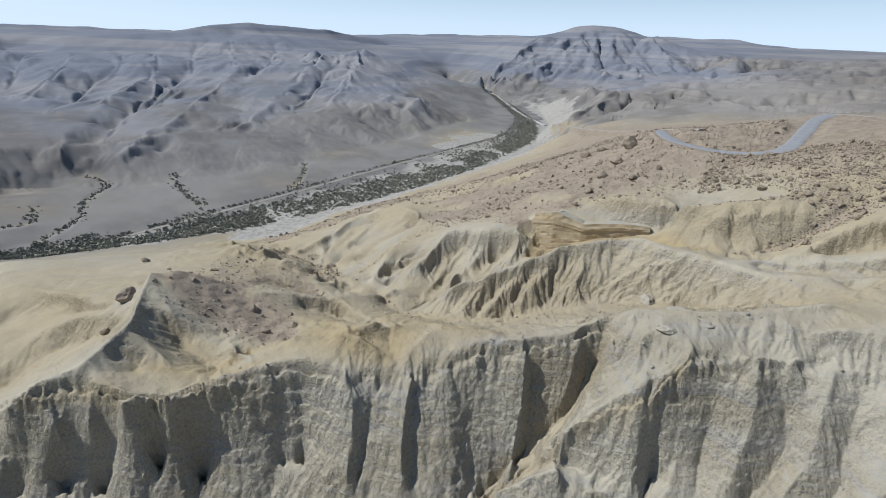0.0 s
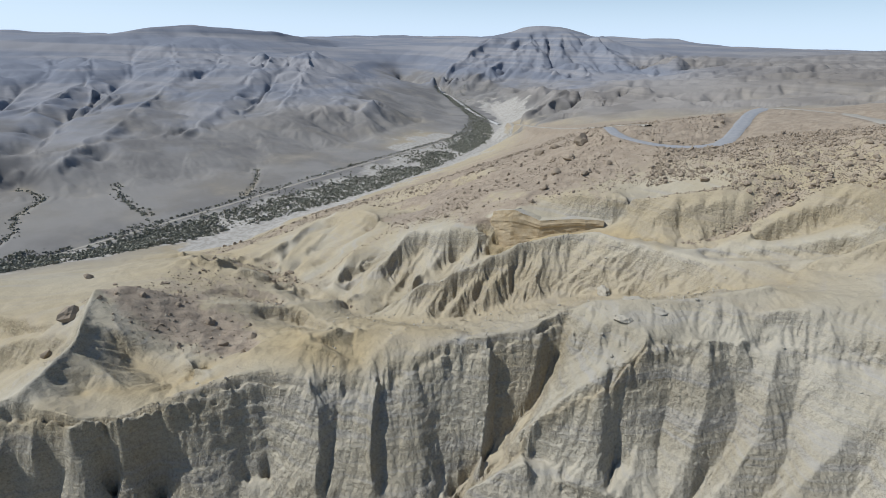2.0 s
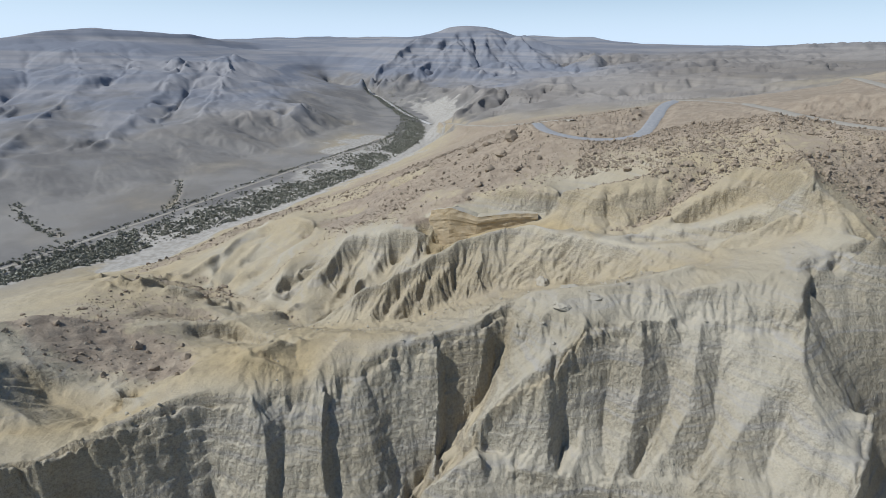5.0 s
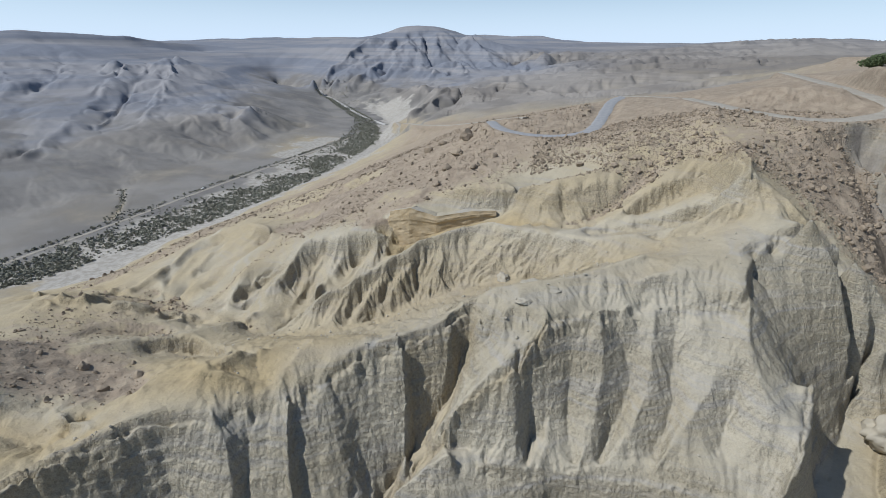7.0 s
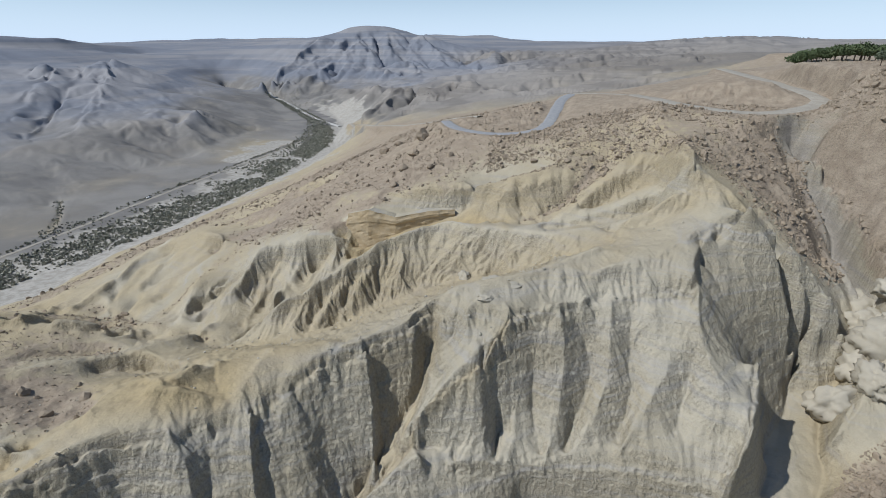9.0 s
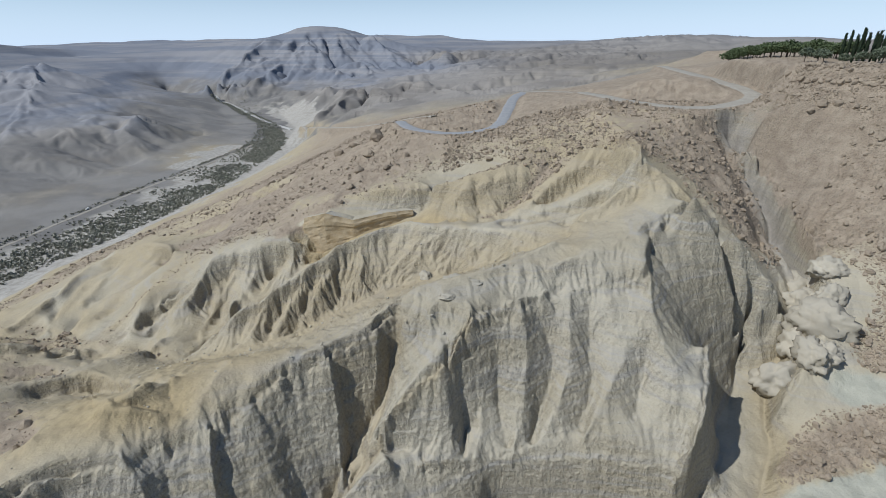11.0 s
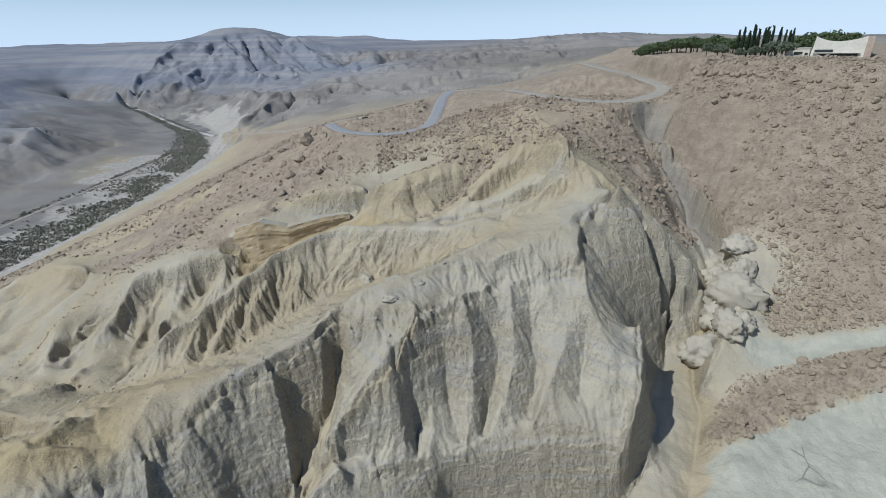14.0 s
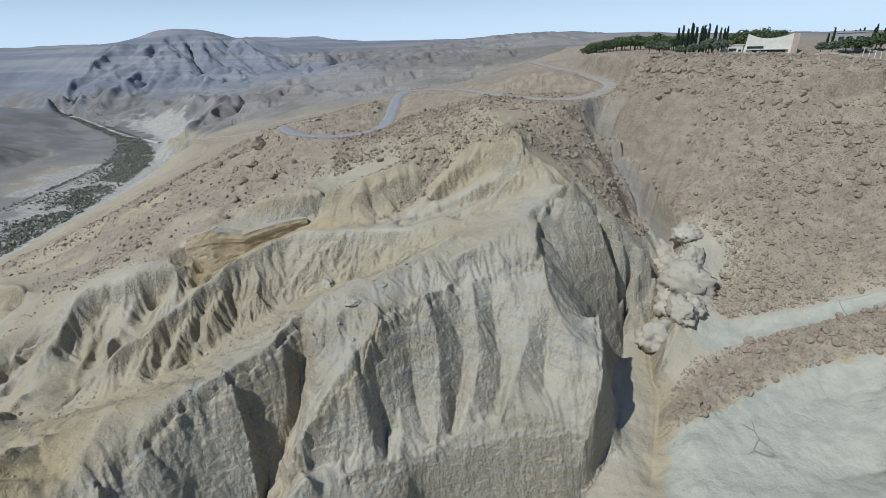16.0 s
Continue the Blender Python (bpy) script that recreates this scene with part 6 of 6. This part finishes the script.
TRIBUTARY_WEST = [(-341.1, 166.9), (-347.5, 195.3), (-362.0, 213.0), (-384.2, 226.7), (-404.8, 264.7), (-432.8, 272.0), (-442.6, 269.0)]
TRIBUTARY_MIDDLE = [(-308.6, 268.8), (-338.2, 281.5), (-370.8, 299.3), (-388.3, 315.4)]
TRIBUTARY_EAST = [(-276.9, 341.4), (-292.4, 379.3), (-320.6, 420.4)]
TRIBUTARY_SMALL = [(-372.7, 167.1), (-365.2, 180.7), (-394.6, 200.3)]
WADI_MID = [(-338.0, 146.0), (-322.8, 168.3), (-306.9, 193.6), (-291.8, 224.3), (-276.4, 261.2), (-264.2, 311.9), (-240.9, 362.1), (-215.9, 427.9), (-185.8, 512.7), (-173.6, 582.8), (-160.7, 677.1), (-167.1, 796.8), (-247.3, 1018.0), (-434.8, 1364.3)]
WADI_EDGE = [(-323.7, 138.3), (-299.7, 153.8), (-280.0, 173.8), (-263.0, 199.2), (-249.4, 233.2), (-231.0, 270.1), (-208.7, 312.1), (-183.3, 362.9), (-160.0, 443.5), (-143.4, 530.2), (-128.2, 641.9), (-130.6, 776.6), (-206.2, 995.7), (-379.9, 1293.7)]
WADI_FAR = [(-343.3, 148.9), (-331.9, 174.0), (-316.0, 200.4), (-308.0, 238.3), (-293.1, 278.5), (-282.1, 334.3), (-265.7, 400.8), (-240.0, 475.9), (-205.1, 564.4), (-190.1, 635.8), (-179.7, 717.2), (-187.9, 803.3), (-238.8, 1143.2), (-362.7, 1471.7)]
wadi_bushes()


def trunk_shape(rng, height, radius, lean=0.3, limbs=4):
    """Tapered trunk with limbs that reach into the crown."""
    bm = bmesh.new()

    def limb(a, b, ra, rb):
        a, b = Vector(a), Vector(b)
        t = (b - a).normalized()
        s = t.orthogonal().normalized()
        u = t.cross(s)
        rings = []
        for p, r in ((a, ra), ((a + b) / 2 + s * ra * 0.4, (ra + rb) / 2), (b, rb)):
            rings.append([bm.verts.new(p + (s * math.cos(q) + u * math.sin(q)) * r) for q in (0, 1.26, 2.51, 3.77, 5.03)])
        for lo, hi in zip(rings[:-1], rings[1:]):
            for q in range(5):
                bm.faces.new((lo[q], lo[(q + 1) % 5], hi[(q + 1) % 5], hi[q]))
        bm.faces.new(rings[-1])

    fork = (rng.uniform(-lean, lean), rng.uniform(-lean, lean), height * 0.45)
    limb((0, 0, -0.5), fork, radius, radius * 0.7)
    for k in range(limbs):
        t = k * 6.283 / limbs + rng.uniform(-0.4, 0.4)
        limb(fork, (fork[0] + math.cos(t) * height * 0.28, fork[1] + math.sin(t) * height * 0.28, height * rng.uniform(0.7, 0.85)), radius * 0.5, radius * 0.15)
    return bm


def tree(name, seed, height, width, leaf_mat, label, category, group, leaves=1400):
    rng = np.random.default_rng(seed)
    root = new(name)
    part("trunk", trunk_shape(random.Random(seed), height, 0.035 * height), BARK, root)
    vs, fs, at = [], [], 0
    for k in range(7):
        t, q = rng.uniform(0, 6.283), rng.uniform(0.1, 0.62) if k else 0.0
        v, f = leaf_cloud(rng, leaves // 7, width * 0.3, width * 0.3, height * 0.22, 0.045 * height, 0.4)
        v += (math.cos(t) * width * 0.5 * q, math.sin(t) * width * 0.5 * q, height * (0.68 - 0.22 * q + rng.uniform(-0.05, 0.08)))
        vs.append(v), fs.append(f + at)
        at += len(v)
    crown = new("crown", mesh_fast("crown", np.concatenate(vs), np.concatenate(fs), leaf_mat))
    crown.parent = root
    return tagged(root, label, category, group)


def cypress(name, seed, height, width, label, group):
    rng = np.random.default_rng(seed)
    root = new(name)
    bm = bmesh.new()
    bmesh.ops.create_cone(bm, segments=7, radius1=0.14, radius2=0.06, depth=height * 0.5, cap_ends=True)
    bmesh.ops.translate(bm, vec=(0, 0, height * 0.2), verts=bm.verts[:])
    part("trunk", bm, BARK, root)
    n = 420
    h = rng.uniform(0.04, 1, n) ** 0.9
    rad = width * 0.5 * np.clip(np.sin(np.pi * np.clip(h * 0.92 + 0.08, 0, 1)) ** 0.7, 0.05, 1) * rng.uniform(0.55, 1.12, n)
    t = rng.uniform(0, 6.283, n)
    c = np.stack([np.cos(t) * rad, np.sin(t) * rad, h * height], 1)
    out = np.stack([np.cos(t), np.sin(t), np.zeros(n)], 1)
    up = out * 0.25 + (0, 0, 1) + rng.normal(0, 0.12, (n, 3))
    w = np.cross(up, out) + rng.normal(0, 0.2, (n, 3))
    s = (height * 0.075 * rng.uniform(0.6, 1.3, n))[:, None]
    up, w = up * s, w * s * 0.42
    v = np.stack([c - w * 0.6 - up * 0.4, c + w * 0.6 - up * 0.4, c + w * 0.3 + up, c - w * 0.3 + up], 1).reshape(-1, 3)
    crown = new("crown", mesh_fast("crown", v, np.arange(n * 4).reshape(-1, 4), CYPRESS_LEAF))
    crown.parent = root
    return tagged(root, label, "tree", group)


def polar(az, r):
    return r * math.sin(radians(az)), r * math.cos(radians(az))


def planted(proto, az, r, turn, scale, tall=1.0, sink=0.1):
    x, y = polar(az, r)
    m = pose(x, y, height_at(x, y) - sink, 0, 0, turn) @ Matrix.Diagonal((scale, scale, scale * tall, 1))
    return copy_at(proto, m)


def copy_at(ob, m):
    c = copy_thing(ob, m)
    c.matrix_basis = m
    return c


def cypress_rows():
    protos = [cypress("cypress", 60 + k, 12.0, 1.15, "tall dark green cypress on the plateau edge", "cypresses") for k in range(3)]
    rng = random.Random(8)
    for k in range(12):
        f = k / 11
        planted(protos[k % 3], 45.8 + 4.3 * f + rng.uniform(-0.15, 0.15), rng.uniform(268, 286), rng.uniform(0, 360), rng.uniform(0.8, 1.05), rng.uniform(0.85, 1.18))
    for k in range(11):
        c = planted(protos[k % 3], 57.9 + 0.42 * k + rng.uniform(-0.2, 0.2), rng.uniform(318, 340), rng.uniform(0, 360), rng.uniform(0.7, 0.9), rng.uniform(0.8, 1.1))
        tagged(c, "dark green cypress behind the plateau buildings", "tree", "cypresses behind the buildings")
    for p in protos:
        f = protos.index(p)
        x, y = polar(47.0 + f, 291)
        p.matrix_basis = pose(x, y, height_at(x, y) - 0.1)


def groves():
    rng = random.Random(9)
    greens = [tree("tree", 80 + k, 8.5, 9.5, TREE_LEAF, "broad dark green tree in a dense grove", "tree", "grove on the plateau") for k in range(4)]
    for k in range(34):
        planted(greens[k % 4], 37.2 + 9.0 * (k / 33) + rng.uniform(-0.3, 0.3), rng.uniform(338, 375) - 5.5 * k / 4, rng.uniform(0, 360), rng.uniform(0.75, 1.1), rng.uniform(0.85, 1.1))
    for k in range(7):
        c = planted(greens[k % 4], 50.6 + 0.62 * k + rng.uniform(-0.2, 0.2), rng.uniform(284, 300), rng.uniform(0, 360), rng.uniform(1.0, 1.3), 1.1)
        tagged(c, "broad dark green tree behind the cream building", "tree", "trees behind the building")
    for k in range(13):
        c = planted(greens[k % 4], 59.6 + 1.0 * k + rng.uniform(-0.3, 0.3), rng.uniform(262, 285), rng.uniform(0, 360), rng.uniform(0.7, 0.95))
        tagged(c, "dark green tree in a row along the plateau", "tree", "tree row")
    for k, p in enumerate(greens):
        x, y = polar(38.0 + 2 * k, 352)
        p.matrix_basis = pose(x, y, height_at(x, y) - 0.1, 0, 0, 70 * k)
    olives = [tree("olive_tree", 90 + k, 6.5, 7.5, OLIVE_LEAF, "grey-green olive tree at the plateau edge", "tree", "olive trees") for k in range(2)]
    for az, r, s in ((48.6, 262, 1.15), (49.7, 260, 1.0), (47.2, 264, 0.8), (46.0, 266, 0.75), (44.6, 275, 0.9), (57.6, 254, 0.75), (58.4, 256, 0.8)):
        planted(olives[int(az * 10) % 2], az, r, az * 31, s)
    for k, p in enumerate(olives):
        x, y = polar(43.2 + k, 284)
        p.matrix_basis = pose(x, y, height_at(x, y) - 0.1)


cypress_rows()
groves()


# ---- buildings on the plateau ----
def hall():
    """Cream hall with a sagging roof line, a stone-clad end and a low wing."""
    x, y = polar(53.75, 262)
    root = new("hall_building")
    root.matrix_basis = pose(x, y, height_at(x, y) - 0.6, 0, 0, -53.75)
    tagged(root, "cream plaster hall with a concave roof line and stone-clad end wall", "building")
    xs = np.linspace(-9.0, 7.4, 15)
    top = [8.6 - 2.1 * math.sin(math.pi * min(1, max(0, (q + 9.0) / 17.5)) ** 0.85) for q in xs]
    bm = bmesh.new()
    front = [bm.verts.new((q * 1.0 - (0.9 if k == 0 else 0.0) * 0, 0.0, h)) for k, (q, h) in enumerate(zip(xs, top))]
    low_f = [bm.verts.new((-9.9 if k == 0 else q, -0.6, 0)) for k, q in enumerate(xs)]
    back = [bm.verts.new((q, 11.0, h - 0.4)) for q, h in zip(xs, top)]
    low_b = [bm.verts.new((-9.9 if k == 0 else q, 11.0, 0)) for k, q in enumerate(xs)]
    for k in range(14):
        bm.faces.new((low_f[k], low_f[k + 1], front[k + 1], front[k]))
        bm.faces.new((front[k], front[k + 1], back[k + 1], back[k]))
        bm.faces.new((low_b[k + 1], low_b[k], back[k], back[k + 1]))
    bm.faces.new((low_f[0], front[0], back[0], low_b[0]))
    bm.faces.new((front[-1], low_f[-1], low_b[-1], back[-1]))
    part("wall", bm, PLASTER, root)
    part("end_wall", box(7.42, -1.1, 0, 9.6, 10.6, 8.0, 0.1), PINK_STONE, root, "pinkish stone-clad end wall")
    part("window_band", box(-8.6, -0.74, 2.5, -2.6, -0.3, 3.5, 0.03), DARK_GLASS, root, "dark window strip")
    part("window_band", box(-7.0, -0.78, 0.9, 5.6, -0.5, 1.9, 0.03), DARK_GLASS, root, "dark window strip")
    part("ledge", box(-9.0, -1.5, 2.05, 6.2, -0.4, 2.4, 0.05), PLASTER, root)
    part("sill", box(-7.4, -1.2, 0.45, 6.0, -0.5, 0.75, 0.05), PLASTER, root)
    wing = new("low_wing")
    wing.matrix_basis = root.matrix_basis @ pose(-14.4, 1.5, 0)
    tagged(wing, "low cream plaster wing with a dark window beside the hall", "building")
    part("wall", box(-4.2, 0, 0, 4.2, 8, 3.9, 0.06), PLASTER, wing)
    part("roof_edge", box(-4.4, -0.3, 3.92, 4.4, 8.2, 4.2, 0.04), PLASTER, wing)
    part("window", box(-1.2, -0.08, 1.4, 1.8, 0.2, 2.7, 0.03), DARK_GLASS, wing, "dark window")
    part("door", box(2.6, -0.07, 0.1, 3.7, 0.2, 2.3, 0.03), DARK_GLASS, wing, "dark doorway")
    x, y = polar(59.6, 272)
    block = new("office_block")
    block.matrix_basis = pose(x, y, height_at(x, y) - 0.2, 0, 0, -59.6)
    tagged(block, "grey concrete block half hidden behind trees", "building")
    part("wall", box(-5.5, 0, 0, 4.0, 9, 7.0, 0.08), GREY_WALL, block)
    part("parapet", box(-5.8, -0.3, 7.02, 4.3, 9.3, 7.6, 0.05), GREY_WALL, block)
    for q in range(3):
        for h in (1.2, 4.2):
            part("window", box(-4.6 + 2.9 * q, -0.06, h, -2.9 + 2.9 * q, 0.2, h + 1.5, 0.03), DARK_GLASS, block, "dark window")


hall()


def terrace_wall():
    for k, (a0, a1, r, h, d) in enumerate(((49.5, 53.4, 251.0, 0.9, 0.8), (57.2, 66.0, 250.5, 0.7, 0.7))):
        n = 24
        bm = bmesh.new()
        rows = []
        for q in range(n + 1):
            a = a0 + (a1 - a0) * q / n
            x, y = polar(a, r)
            z = height_at(x, y)
            x2, y2 = polar(a, r + d)
            lift = h + 0.12 * math.sin(q * 2.3)
            rows.append([bm.verts.new(c) for c in ((x, y, z - 0.6), (x, y, z + lift), (x2, y2, z + lift), (x2, y2, z - 0.6))])
        for lo, hi in zip(rows[:-1], rows[1:]):
            for c in range(3):
                bm.faces.new((lo[c], hi[c], hi[c + 1], lo[c + 1]))
        bm.faces.new(rows[0][::-1]), bm.faces.new(rows[-1])
        ob = part("terrace_wall", bm, PALE_ROCK)
        tagged(ob, "low pale stone terrace wall along the plateau edge", "wall")


terrace_wall()


def posts():
    for k in range(7):
        x, y = polar(60.6 + 0.42 * k, 251.5)
        bm = bmesh.new()
        bmesh.ops.create_cone(bm, segments=8, radius1=0.13, radius2=0.1, depth=3.6, cap_ends=True)
        bmesh.ops.translate(bm, vec=(0, 0, 1.8), verts=bm.verts[:])
        root = new("post")
        root.matrix_basis = pose(x, y, height_at(x, y) - 0.2, 4 * math.sin(k * 2.0), 5 * math.cos(k * 3.1), 0)
        part("shaft", bm, WHITE_PAINT, root)
        tagged(root, "white post standing on the plateau edge", "post", "row of white posts")


posts()


def parked_car():
    """Small white car: lower body, glazed cabin, wheels with tyre and rim."""
    x, y = -248.3, 429.2
    root = new("car")
    root.matrix_basis = pose(x, y, height_at(x, y) + 0.12, 0, 0, -22)
    tagged(root, "small white car parked on the dusty track", "car")
    bm = bmesh.new()
    side = ((-2.15, 0.35), (-2.2, 0.75), (-1.95, 0.95), (-1.0, 1.0), (-0.35, 1.48), (1.2, 1.5), (1.95, 1.02), (2.2, 0.9), (2.2, 0.35))
    rails = []
    for q, s in ((-0.86, 1), (0.86, 1)):
        rails.append([bm.verts.new((q * (0.8 if h > 1.3 else 1.0), l, h)) for l, h in side])
    for k in range(len(side)):
        n = (k + 1) % len(side)
        bm.faces.new((rails[0][k], rails[0][n], rails[1][n], rails[1][k]))
    bm.faces.new(rails[0][::-1]), bm.faces.new(rails[1])
    bmesh.ops.recalc_face_normals(bm, faces=bm.faces[:])
    bmesh.ops.bevel(bm, geom=bm.edges[:], offset=0.06, segments=2, affect="EDGES")
    part("body", bm, WHITE_PAINT, root)
    for q in (-0.80, 0.80):
        part("side_window", box(q - 0.03, -0.5, 1.04, q + 0.03, 1.2, 1.38, 0.02), DARK_GLASS, root, "dark side window")
    for l, tilt in ((-0.72, 52), (1.62, -56)):
        part("windscreen", box(-0.66, -0.03, -0.32, 0.66, 0.03, 0.32, 0.02), DARK_GLASS, root, "dark windscreen", pose(0, l, 1.27, -tilt, 0, 0))
    for q in (-0.8, 0.8):
        for l in (-1.35, 1.35):
            wheel = new("wheel")
            wheel.parent = root
            wheel.matrix_basis = pose(q, l, 0.33, 0, 90, 0)
            for name, rad, wide, mat in (("tyre", 0.33, 0.2, DARK_GLASS), ("rim", 0.2, 0.23, GREY_WALL)):
                bm = bmesh.new()
                bmesh.ops.create_cone(bm, segments=18, radius1=rad, radius2=rad, depth=wide, cap_ends=True)
                part(name, bm, mat, wheel)


parked_car()
